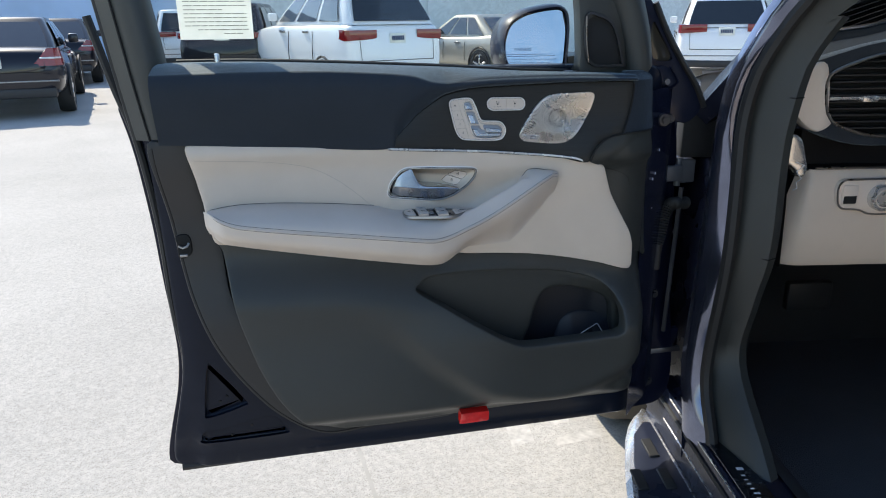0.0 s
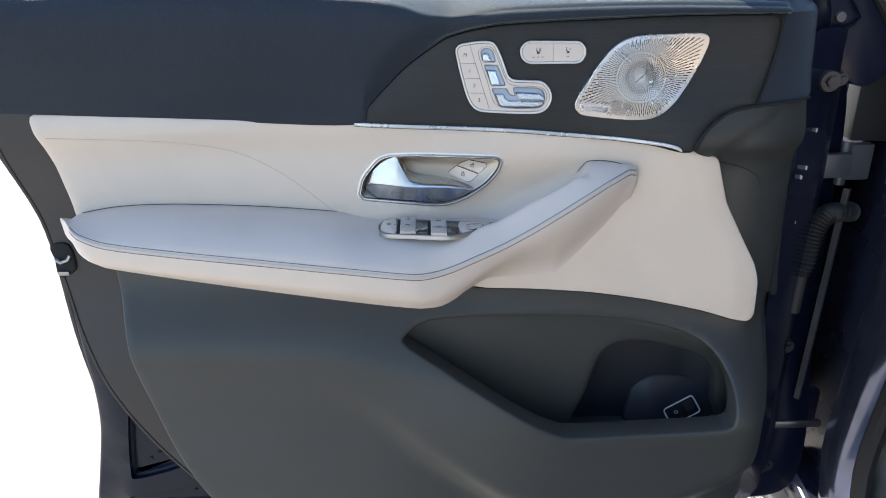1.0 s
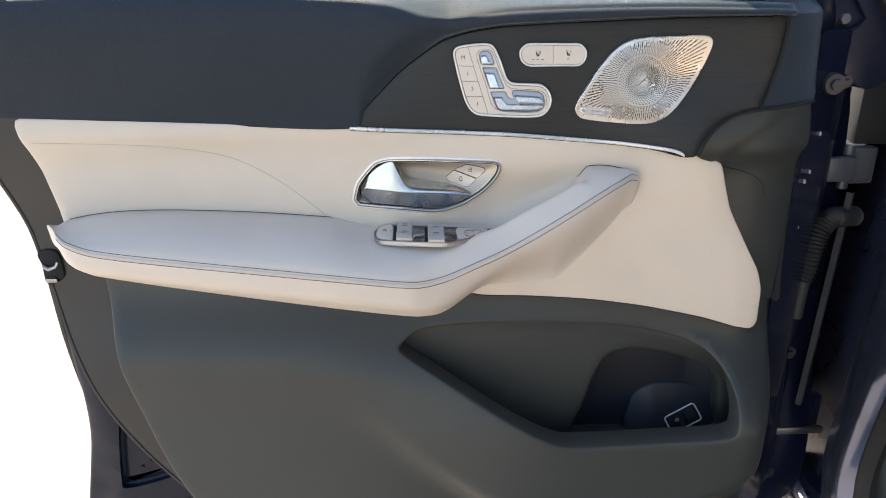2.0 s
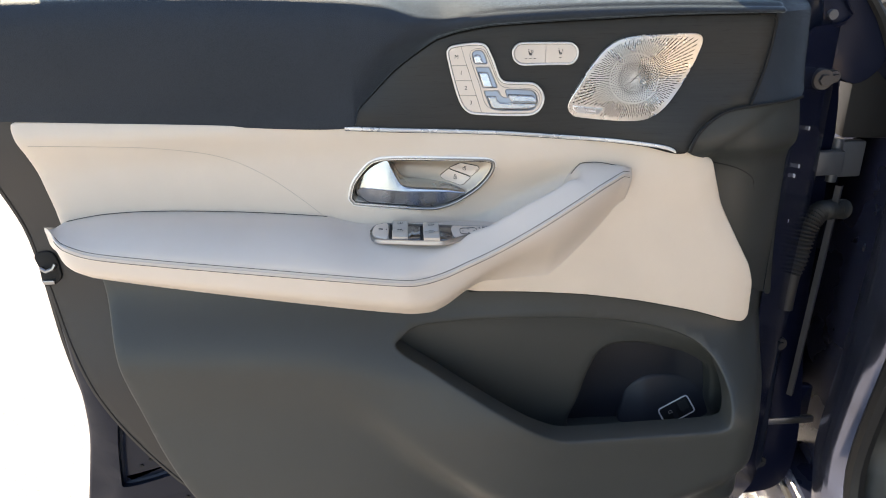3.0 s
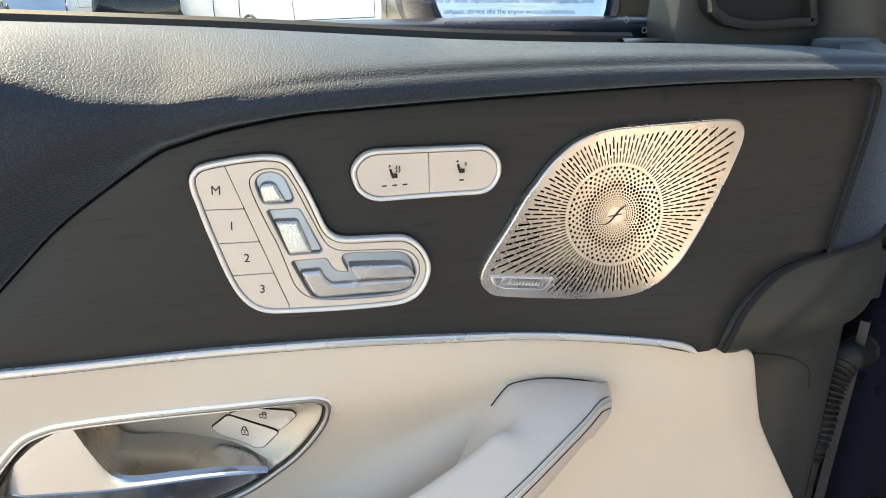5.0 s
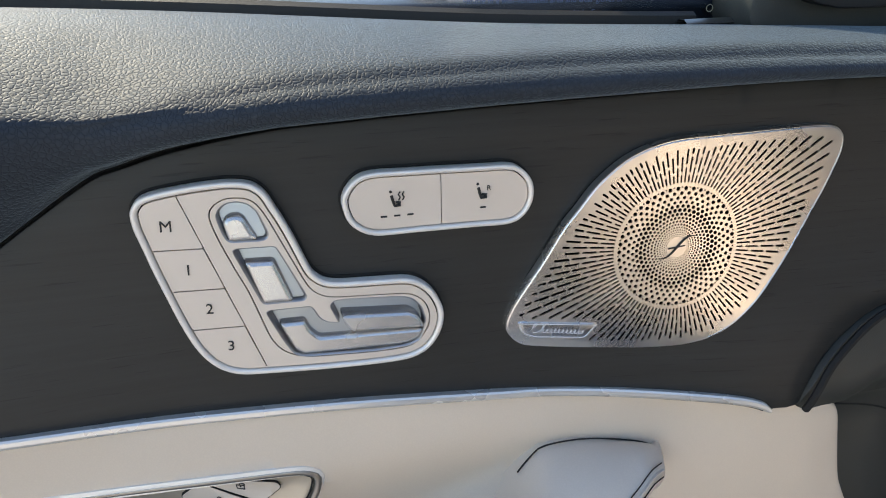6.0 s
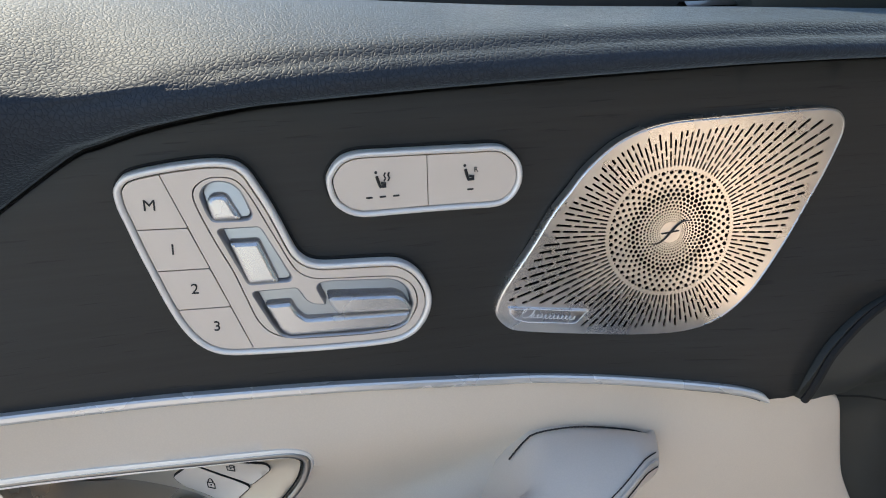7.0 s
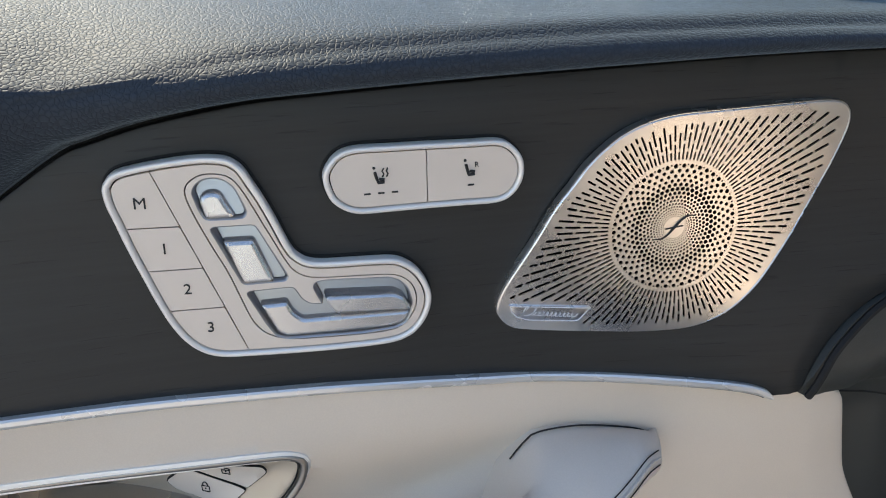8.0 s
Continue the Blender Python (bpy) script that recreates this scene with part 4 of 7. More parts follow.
part("sill_strip", loft([[(x, 1.243, 1.2565), (x, 1.240, 1.2585), (x, 1.236, 1.2588), (x, 1.233, 1.257)] for x in np.arange(0.47, 0.571, 0.01)]), CHROME, door, "thin satin strip on the window sill")

# ---- seat adjuster ----
def y_plate(x, z=0):
    return y_decor(x) - 0.004


SEAT = [(0.2419, 1.2149), (0.2429, 1.2174), (0.2448, 1.2195), (0.2474, 1.2207), (0.2519, 1.2216), (0.2602, 1.2226), (0.2685, 1.2231), (0.2739, 1.2230), (0.2788, 1.2221), (0.2815, 1.2206), (0.2839, 1.2180), (0.2862, 1.2133), (0.2890, 1.2073), (0.2917, 1.2004),
        (0.2956, 1.1897), (0.2981, 1.1862), (0.3010, 1.1843), (0.3061, 1.1833), (0.3187, 1.1826), (0.3279, 1.1820), (0.3327, 1.1806), (0.3371, 1.1773), (0.3402, 1.1729), (0.3422, 1.1676), (0.3423, 1.1626), (0.3406, 1.1572), (0.3374, 1.1525), (0.3332, 1.1496),
        (0.3276, 1.1481), (0.3164, 1.1479), (0.2962, 1.1488), (0.2768, 1.1503), (0.2695, 1.1511), (0.2645, 1.1526), (0.2601, 1.1556), (0.2564, 1.1602), (0.2533, 1.1665), (0.2505, 1.1750), (0.2478, 1.1852), (0.2453, 1.1951), (0.2433, 1.2044), (0.2421, 1.2098)]
seat_loop = spaced(catmull(SEAT, 14, True), 0.0014)


SL1 = [(0.2677, 1.2119), (0.2693, 1.2143), (0.2716, 1.2156), (0.2745, 1.2157), (0.2776, 1.2147), (0.2800, 1.2122), (0.2815, 1.2081), (0.2829, 1.2037), (0.2820, 1.2023), (0.2795, 1.2021), (0.2720, 1.2025), (0.2703, 1.2028), (0.2690, 1.2057)]
SL2 = [(0.2712, 1.1993), (0.2848, 1.1988), (0.2932, 1.1792), (0.2924, 1.1781), (0.2788, 1.1784)]
SL3 = [(0.2794, 1.1750), (0.2946, 1.1747), (0.2956, 1.1728), (0.2970, 1.1697), (0.2996, 1.1676), (0.3044, 1.1668), (0.3016, 1.1742), (0.3026, 1.1757), (0.3060, 1.1760), (0.3275, 1.1743), (0.3314, 1.1725), (0.3339, 1.1692), (0.3352, 1.1638), (0.3346, 1.1599), (0.3328, 1.1562), (0.3286, 1.1544), (0.3168, 1.1540), (0.2904, 1.1557), (0.2873, 1.1572), (0.2848, 1.1618)]
wells = [spaced(rounded(s_, 0.0012), 0.0007) for s_ in (SL1, SL2, SL3)]
part("decor_panel", sheet(spaced(grow(catmull(DECOR, 5, True), -0.0012), 0.004), y_decor, [grow(lp, 0.0012) for lp in wells], 0.012, 0.0012), WOOD, door, "matt black open-pore wood inlay")
seat = part("seat_switch", sheet(grow(seat_loop, -0.0024), lambda x, z: y_plate(x) + 0.0012, [grow(lp, 0.0004) for lp in wells], r=0.0003, back=0.0025), GROOVE, door, "silver seat-shaped adjuster with memory keys")


def rim(loop, w, y, h, mat_, parent, name, label=""):
    """A rounded raised border of width w inside the loop."""
    rows = []
    for g, d in ((0.0, 0.004), (0.0, 0.0008), (-0.15 * w, 0.0002), (-0.5 * w, 0.0), (-0.85 * w, 0.0003), (-w, 0.0010), (-w, 0.004)):
        rows.append([(x, y(px, pz) - h + d, z) for (x, z), (px, pz) in zip(grow(loop, g), loop)])
    return part(name, loft(rows, True), mat_, parent, label, angle=50)


rim(seat_loop, 0.0022, y_plate, 0.0012, SILVER, seat, "bezel")
INNER = [(0.2743, 1.2176), (0.2709, 1.2175), (0.2678, 1.2161), (0.2659, 1.2143), (0.2652, 1.2121), (0.2655, 1.2089), (0.2673, 1.2024), (0.2707, 1.1925), (0.2739, 1.1841), (0.2764, 1.1754), (0.2789, 1.1663), (0.2805, 1.1625), (0.2831, 1.1589), (0.2866, 1.1565), (0.2904, 1.1552), (0.2968, 1.1542),
         (0.3168, 1.1530), (0.3271, 1.1532), (0.3321, 1.1549), (0.3356, 1.1591), (0.3372, 1.1635), (0.3369, 1.1681), (0.3350, 1.1720), (0.3316, 1.1748), (0.3276, 1.1760), (0.3183, 1.1768), (0.3042, 1.1778), (0.2992, 1.1790), (0.2957, 1.1816), (0.2932, 1.1861), (0.2908, 1.1920), (0.2879, 1.1990), (0.2852, 1.2058), (0.2829, 1.2110), (0.2807, 1.2147), (0.2781, 1.2168)]
inner_loop = spaced(catmull(INNER, 5, True), 0.0014)
seat_in = grow(seat_loop, -0.0027)
sa = np.array(seat_in)


def clip_keys(poly):
    """The part of a convex cell that lies inside the bezel."""
    pts = [p for p in spaced(poly, 0.0006)]
    ok = inside(seat_in, pts)
    out = []
    for p, k in zip(pts, ok):
        if k:
            out.append(p)
        else:
            q = sa[np.argmin(((sa - p) ** 2).sum(1))]
            out.append((float(q[0]), float(q[1])))
    keep = [out[0]]
    for p in out[1:]:
        if math.dist(p, keep[-1]) > 0.0003:
            keep.append(p)
    return keep if math.dist(keep[0], keep[-1]) > 0.0003 else keep[:-1]


# four memory keys left of the slanting division
DIV = lambda z: 0.2565 + (1.2194 - z) * (0.2771 - 0.2565) / (1.2194 - 1.1529)
CUTS = [(1.2270, 1.2270), (1.2023, 1.2010), (1.1872, 1.1858), (1.1722, 1.1706), (1.1430, 1.1430)]
G = 0.00025
for (za, zb), (zc, zd), word, wx, wz in zip(CUTS[:-1], CUTS[1:], "M123", (0.2518, 0.2563, 0.2609, 0.2660), (1.2097, 1.1938, 1.1787, 1.1635)):
    poly = [(0.2350, za - G), (DIV(zb) - G, zb - G), (DIV(zd) - G, zd + G), (0.2350, zc + G)]
    if word == "M":
        poly = [(0.2350, 1.2270), (DIV(1.2270) - G, 1.2270), (DIV(zd) - G, zd + G), (0.2350, zc + G)]
    key = part("memory_key", sheet(clip_keys(poly), lambda x, z: y_plate(x) - 0.0004, r=0.00004, back=0.003), KEY, seat, "silver memory key", smooth=False)
    glyph = letters(word, 0.0054, on_door(wx, y_plate(wx) - 0.0006, wz, -4))
    part("lettering", glyph, INK, seat)
# carrier of the sliders
beyond = [p[0] > DIV(p[1]) + G for p in seat_in]
start = next(i for i in range(len(seat_in)) if beyond[i] and not beyond[i - 1])
right = [seat_in[(start + i) % len(seat_in)] for i in range(len(seat_in)) if beyond[(start + i) % len(seat_in)]]
right = [(DIV(right[0][1]) + G, right[0][1])] + right + [(DIV(right[-1][1]) + G, right[-1][1])]
part("surround", sheet(right, lambda x, z: y_plate(x) - 0.0004, [inner_loop], r=0.00004, back=0.003), KEY, seat, "silver seat-shaped surround", smooth=False)
carrier = grow(inner_loop, -0.0005)
part("carrier", sheet(carrier, lambda x, z: y_plate(x) - 0.0003, [grow(lp, 0.0006) for lp in wells], r=0.00004, back=0.002, hole_back=0.0004), KEY, seat, "silver slider carrier", smooth=False)
for lp in wells:
    # rounded wall that runs down to a flat floor
    wall = [[(x, y_plate(x) + d, z) for x, z in grow(lp, g)] for g, d in ((0.0007, -0.0003), (0.0002, -0.0001), (-0.0001, 0.0006), (-0.0003, 0.0028), (-0.0005, 0.0090))]
    low_z = min(p[1] for p in lp)
    part("recess", loft(wall, True), RECESS, seat, "shallow silver recess", angle=70)
    part("recess_floor", sheet(grow(lp, -0.0006), lambda x, z: y_plate(x) + 0.0014 + 0.22 * (z - low_z), r=0.0002, back=0.001), RECESS, seat, "sloping recess floor", smooth=False)


def slider(pts, y0, tilt=0.0, bevel=0.0011, face=0.0016):
    """A raised key with a sloping border and a flat face of its own."""
    lp = spaced(rounded(pts, 0.0011), 0.0005)
    zc = np.mean([p[1] for p in lp])
    at_ = lambda x, z, d: y_plate(x) + d + tilt * (z - zc)
    rows = [[(x, at_(x, z, d), z) for x, z in grow(lp, g)] for g, d in ((0.0003, 0.0070), (0.0, y0 + 0.0012), (-0.25 * bevel, y0 + 0.0005), (-bevel, y0 + 0.0001), (-bevel - 0.0002, y0 + 0.0003))]
    sl = part("slider", loft(rows, True), SATIN, seat, "raised satin silver slider", angle=50)
    part("slider_face", sheet(grow(lp, -bevel - 0.0001), lambda x, z: at_(x, z, y0 + 0.0001), r=0.00004, back=0.0005), SATIN, sl, smooth=False)


slider([(0.2691, 1.2085), (0.2699, 1.2102), (0.2716, 1.2112), (0.2744, 1.2112), (0.2760, 1.2101), (0.2773, 1.2071), (0.2797, 1.2024), (0.2720, 1.2025), (0.2704, 1.2029)], -0.0006, 0.12, 0.0014)
slider([(0.2738, 1.1938), (0.2838, 1.1933), (0.2890, 1.1783), (0.2790, 1.1786)], -0.0004, 0.16, 0.0014)
slider([(0.2829, 1.1690), (0.2920, 1.1689), (0.2936, 1.1650), (0.2966, 1.1620), (0.3344, 1.1603), (0.3340, 1.1578), (0.3310, 1.1557), (0.3265, 1.1549), (0.2905, 1.1561), (0.2876, 1.1582)], -0.0004, 0.10, 0.0012)
slider([(0.3047, 1.1703), (0.3292, 1.1684), (0.3326, 1.1664), (0.3347, 1.1618), (0.3083, 1.1636), (0.3063, 1.1662)], -0.0020, 0.12, 0.0010)
part("outer_gap", tube([(x, y_decor(x) - 0.0001, z) for x, z in grow(seat_loop, 0.0003)], 0.0006, 5, True), GROOVE, seat)

# ---- seat heating and ventilation keys ----
HZ = 1.2104
PILL = [(0.3080, 1.2118), (0.3091, 1.2161), (0.3129, 1.2203), (0.3185, 1.2221), (0.3300, 1.2220), (0.3430, 1.2217), (0.3560, 1.2213), (0.3660, 1.2210), (0.3708, 1.2193), (0.3747, 1.2151), (0.3760, 1.2102), (0.3752, 1.2054), (0.3722, 1.2011),
        (0.3669, 1.1987), (0.3550, 1.1988), (0.3423, 1.1990), (0.3300, 1.1991), (0.3230, 1.1991), (0.3187, 1.1994), (0.3141, 1.2011), (0.3098, 1.2052)]
pill = spaced(catmull(PILL, 8, True), 0.0010)
heat = part("heating_switch", sheet(grow(pill, -0.0015), lambda x, z: y_plate(x) + 0.0014, r=0.0003, back=0.004), GROOVE, door, "silver pill-shaped seat heating keys")
rim(pill, 0.0020, y_plate, 0.0012, SILVER, heat, "bezel")
part("outer_gap", tube([(x, y_decor(x) - 0.0001, z) for x, z in grow(pill, 0.0003)], 0.0006, 5, True), GROOVE, heat)
pin = grow(pill, -0.0024)
for side in (-1, 1):
    half = [p for p in pin if (p[0] - 0.3422) * side > 0.0002]
    xs_ = 0.3422 + side * 0.0002
    half = sorted(half, key=lambda p: math.atan2(p[1] - HZ, (p[0] - xs_) * side + 1e-5))
    half = [(xs_, half[0][1])] + half + [(xs_, half[-1][1])]
    part("key", sheet(half, lambda x, z: y_plate(x) - 0.0003, r=0.00004, back=0.003), KEY, heat, "silver heating key", smooth=False)
    cx = 0.3266 if side < 0 else 0.3572
    yk = y_plate(cx) - 0.0006
    q = 0.72
    at_ = lambda a, b: (cx + a * q, yk, 1.2104 + b * q)
    sym = tube([at_(-0.0024, 0.0042), at_(-0.0016, 0.0010), at_(-0.0010, -0.0010), at_(0.0018, -0.0008)], 0.00055, 5)
    sym = joined(sym, disc(at_(-0.0027, 0.0060), 0.0005, 0.0004, 10), tube([at_(-0.0006, 0.0008), at_(0.0018, 0.0004)], 0.0005, 5))
    if side < 0:
        for dx in (0.0009, 0.0028):
            sym = joined(sym, tube([at_(dx, 0.0016), at_(dx + 0.0008, 0.0030), at_(dx, 0.0044), at_(dx + 0.0008, 0.0058)], 0.00026, 4))
    else:
        sym = joined(sym, letters("R", 0.0026, on_door(cx + 0.0020, yk, 1.2130)))
    part("symbol", sym, INK, heat)
    for dx in ((-0.0046, 0, 0.0046) if side < 0 else (0,)):
        part("level_mark", block(cx + dx - 0.0011, cx + dx + 0.0011, yk, yk + 0.0005, 1.2060 - 0.0003, 1.2060 + 0.0003, 0.0001, 1), INK, heat)

# ---- loudspeaker grille ----
SPK = [(0.3885, 1.1942), (0.3942, 1.2015), (0.4005, 1.2095), (0.4103, 1.2176), (0.4203, 1.2221), (0.4306, 1.2242), (0.4412, 1.2247), (0.4525, 1.2250), (0.4742, 1.2255), (0.4891, 1.2256), (0.4943, 1.2251), (0.4980, 1.2238), (0.5003, 1.2211), (0.5007, 1.2173), (0.4996, 1.2125), (0.4969, 1.2050), (0.4939, 1.1976),
       (0.4881, 1.1861), (0.4821, 1.1756), (0.4722, 1.1614), (0.4663, 1.1543), (0.4599, 1.1482), (0.4533, 1.1439), (0.4460, 1.1414), (0.4378, 1.1403), (0.4268, 1.1402), (0.4163, 1.1407), (0.3940, 1.1428), (0.3793, 1.1449), (0.3740, 1.1466), (0.3704, 1.1500), (0.3682, 1.1540), (0.3684, 1.1582), (0.3708, 1.1643), (0.3749, 1.1714), (0.3811, 1.1814)]
spk_loop = spaced(catmull(SPK, 5, True), 0.002)
CX, CZ, CR = 0.4338, 1.1832, 0.0247


def y_grille(x, z=0):
    return y_decor(x, z) - 0.0062 + 0.0020 * (((x - CX) / 0.06) ** 2 + ((z - CZ) / 0.045) ** 2) + 5.0 * max(0, 1.163 - z) ** 2


BADGE = [(0.3713, 1.1571), (0.3724, 1.1577), (0.4035, 1.1543), (0.4047, 1.1530), (0.4005, 1.1467), (0.3992, 1.1458), (0.3792, 1.1479), (0.3739, 1.1503), (0.3716, 1.1535)]
badge_loop = spaced(BADGE, 0.002)
holes, near, keep_off = [], grow(spk_loop, -0.0027), grow(badge_loop, 0.0004)
# slots in rays, staggered by half a length; from the ring to the border
RAYS = 112
for i in range(RAYS):
    a = 2 * math.pi * (i + 0.5) / RAYS
    c, s_, odd = math.cos(a), math.sin(a), i % 2
    rr = CR + 0.0011
    ln = 0.0052 if odd else 0.0024
    while rr < 0.090:
        w = 0.00034 + 0.00016 * min((rr - CR) / 0.024, 1)
        for part_ in (1.0, 0.8, 0.6, 0.45, 0.3):
            l2 = ln * part_
            a0, a1 = np.array([CX + c * rr, CZ + s_ * rr]), np.array([CX + c * (rr + l2), CZ + s_ * (rr + l2)])
            nn = np.array([-s_, c]) * w
            dd = np.array([c, s_]) * w
            lp = [a0 - nn, a1 - nn, a1 - 0.5 * nn + 0.8 * dd, a1 + 0.5 * nn + 0.8 * dd, a1 + nn, a0 + nn, a0 + 0.5 * nn - 0.8 * dd, a0 - 0.5 * nn - 0.8 * dd]
            if inside(near, lp).all() and not inside(keep_off, lp).any():
                holes.append([tuple(p) for p in lp])
                break
        rr += ln + 0.0016
        ln = 0.0052
# round holes in rings of equal number, widest in a middle band; the outermost ring takes small ones between
UNIT = CR / 108.0
for k, (r_, wide) in enumerate(((102, 7.4), (94, 6.6), (86, 6.2), (78.5, 6.0), (71.5, 6.8), (64.5, 7.4), (57.5, 6.4), (51, 5.4), (45, 4.8), (39.5, 4.3), (34.5, 3.8), (30, 3.3), (26, 2.8), (22.3, 2.4), (19, 2.0))):
    for j in range(46):
        a = 2 * math.pi * (j + 0.5 * (k % 2)) / 46
        spots = [(r_, wide, a)] + ([(104.0, 3.4, a + math.pi / 46)] if k == 0 else [])
        for rad, wd, ang in spots:
            hx, hz, size = CX + rad * UNIT * math.cos(ang), CZ + rad * UNIT * math.sin(ang), 0.5 * wd * UNIT
            holes.append([(hx + size * math.cos(b), hz + size * math.sin(b)) for b in np.linspace(0, 2 * math.pi, 9 if wd > 4 else 7)[:-1]])
speaker = true_front(part("speaker_grille", sheet(spk_loop, y_grille, holes, 0.006, 0.0009, 0.004, 0.0005), GRILLE, door, "satin steel perforated loudspeaker grille", angle=50), y_grille)
part("backing", sheet(grow(spk_loop, -0.001), lambda x, z: y_grille(x, z) + 0.0011, grid=0.004, r=0.0002, back=0.001), HOLE_BLACK, speaker, "black cloth behind the grille")

rim(grow(spk_loop, 0.0006), 0.0014, lambda x, z: y_grille(x, z) + 0.0003, 0.0004, GRILLE, speaker, "bezel", "thin rolled border")
bl = grow(badge_loop, -0.001)
badge = part("badge", sheet(bl, lambda x, z: y_grille(x, z) - 0.0006, grid=0.003, r=0.0001, back=0.002), BADGE_STEEL, speaker, "small polished maker's badge with a script mark")
part("badge_line", tube([(x, y_grille(x, z) - 0.0006, z) for x, z in grow(bl, -0.0004)], 0.00022, 4, True), WHITE_INK, speaker)
script = []
for i in range(140):
    u = i / 139
    x = 0.3760 + 0.0235 * u
    tall = 0.0021 if u < 0.20 else 0.00075
    ph = i * (0.30 if u < 0.20 else 0.62)
    zz = 1.1530 - 0.0030 * u + tall * math.sin(ph) + 0.0010 * (u < 0.20)
    xx = x + 0.5 * (zz - 1.1515) + (0.0012 if u < 0.20 else 0.0006) * math.cos(ph)
    script.append((xx, y_grille(xx, zz) - 0.0009, zz))
part("script_mark", tube(script, 0.00014, 4), WHITE_INK, speaker, "illegible pale script mark")
swirl = catmull([(-0.0078, -0.0040), (-0.0050, -0.0041), (-0.0024, -0.0026), (0.0, 0.0), (0.0024, 0.0026), (0.0050, 0.0041), (0.0078, 0.0040)], 5)
part("centre_mark", tube([(CX + u, y_grille(CX, CZ) - 0.0002, CZ + w) for u, w in swirl], lambda u: 0.00012 + 0.00036 * math.sin(math.pi * u), 5), INK, speaker, "small dark swirl mark")
part("centre_bar", tube([(CX - 0.0036, y_grille(CX, CZ) - 0.0002, CZ - 0.0003), (CX + 0.0034, y_grille(CX, CZ) - 0.0002, CZ + 0.0004)], 0.0003, 5), INK, speaker)

# ---- inner door handle ----
handle = part("door_handle", sheet(handle_loop, lambda x, z: card_depth(x, z) - 0.001, [grow(handle_loop, -0.0030)], r=0.0015, back=0.006, hole_back=0.02), SILVER, door, "satin silver inner door handle in a recess")
rim(handle_loop, 0.0030, lambda x, z: y_card(x), 0.0012, CHROME, handle, "bezel", "satin border of the handle")
part("bezel_gap", tube([(x, y_card(x) + 0.0008, z) for x, z in grow(handle_loop, -0.0038)], 0.00035, 5, True), GROOVE, handle)
part("outer_gap", tube([(x, card_depth(x, z) - 0.0001, z) for x, z in grow(handle_loop, 0.0004)], 0.0007, 5, True), GROOVE, handle)
hl = grow(handle_loop, -0.0036)
ha = np.array(hl)


def bowl_depth(x, z):
    near_ = float(np.sqrt(((ha - (x, z)) ** 2).sum(1)).min())
    deep = 0.006 + 0.028 * (1 - step(x, 0.195, 0.285))
    return 1.172 + deep * (1 - (1 - min(near_ / 0.016, 1)) ** 2)


part("bowl", sheet(hl, bowl_depth, grid=0.003, r=0.0002, back=0.004), BOWL, handle, "pale silver recess behind the lever", angle=80)
L_TOP = curve_of([(0.136, 1.0690), (0.1430, 1.0790), (0.1500, 1.0895), (0.1603, 1.0985), (0.1730, 1.1040), (0.1765, 1.1035), (0.1795, 1.0965), (0.1830, 1.0890), (0.1874, 1.0808), (0.1918, 1.0763), (0.1993, 1.0737), (0.2200, 1.0722), (0.2400, 1.0704), (0.2573, 1.0668), (0.262, 1.0648)])
L_BOT = curve_of([(0.136, 1.0600), (0.1400, 1.0550), (0.1470, 1.0527), (0.1791, 1.0492), (0.1968, 1.0472), (0.2195, 1.0456), (0.2340, 1.0472), (0.2504, 1.0540), (0.262, 1.0636)])
L_RIDGE = curve_of([(0.136, 1.0660), (0.146, 1.0740), (0.1554, 1.0743), (0.1885, 1.0700), (0.23, 1.0680), (0.2568, 1.0655), (0.262, 1.0645)])
rows = []
for x in list(np.arange(0.1410, 0.1770, 0.002)) + list(np.arange(0.1770, 0.205, 0.0015)) + list(np.arange(0.205, 0.2605, 0.003)):
    zt, zb = L_TOP(x), L_BOT(x)
    zr = max(min(L_RIDGE(x), zt - 0.0010), zb + 0.0006)
    out = 0.006 * step(x, 0.138, 0.155)
    yr, hgt = 1.1735 - out, zt - zr
    # upper facet leans back, lower facet stands nearly upright
    rows.append([(x, y, z) for y, z in ((1.204, zt + 0.0003), (yr + 0.003 + hgt * 0.17, zt), (yr + 0.0012 + hgt * 0.16, zt - 0.0012), (yr + 0.0008 + 0.09 * hgt, zr + hgt * 0.55), (yr + 0.0006, zr + 0.0006), (yr, zr),
                                        (yr + 0.0006, zr - 0.0006), (yr + 0.0030, zb + (zr - zb) * 0.45), (yr + 0.0050, zb + 0.0012), (yr + 0.008, zb), (1.200, zb + 0.0005))])
part("lever", loft(rows, False, True), LEVER, handle, "satin silver handle lever with a crease", angle=22)
part("lever_gap", tube([(x, 1.180, z) for x, z in catmull([(0.1500, 1.0925), (0.1440, 1.0845), (0.1400, 1.0740), (0.1402, 1.0660), (0.1450, 1.0600)], 6)], 0.0014, 6), GROOVE, handle)
LOCK_UP = [(0.2424, 1.0880), (0.2550, 1.0972), (0.2738, 1.0930), (0.2757, 1.0890), (0.2667, 1.0806)]
LOCK_LOW = [(0.2421, 1.0872), (0.2664, 1.0798), (0.2578, 1.0712), (0.2536, 1.0700), (0.2367, 1.0742), (0.2327, 1.0782)]
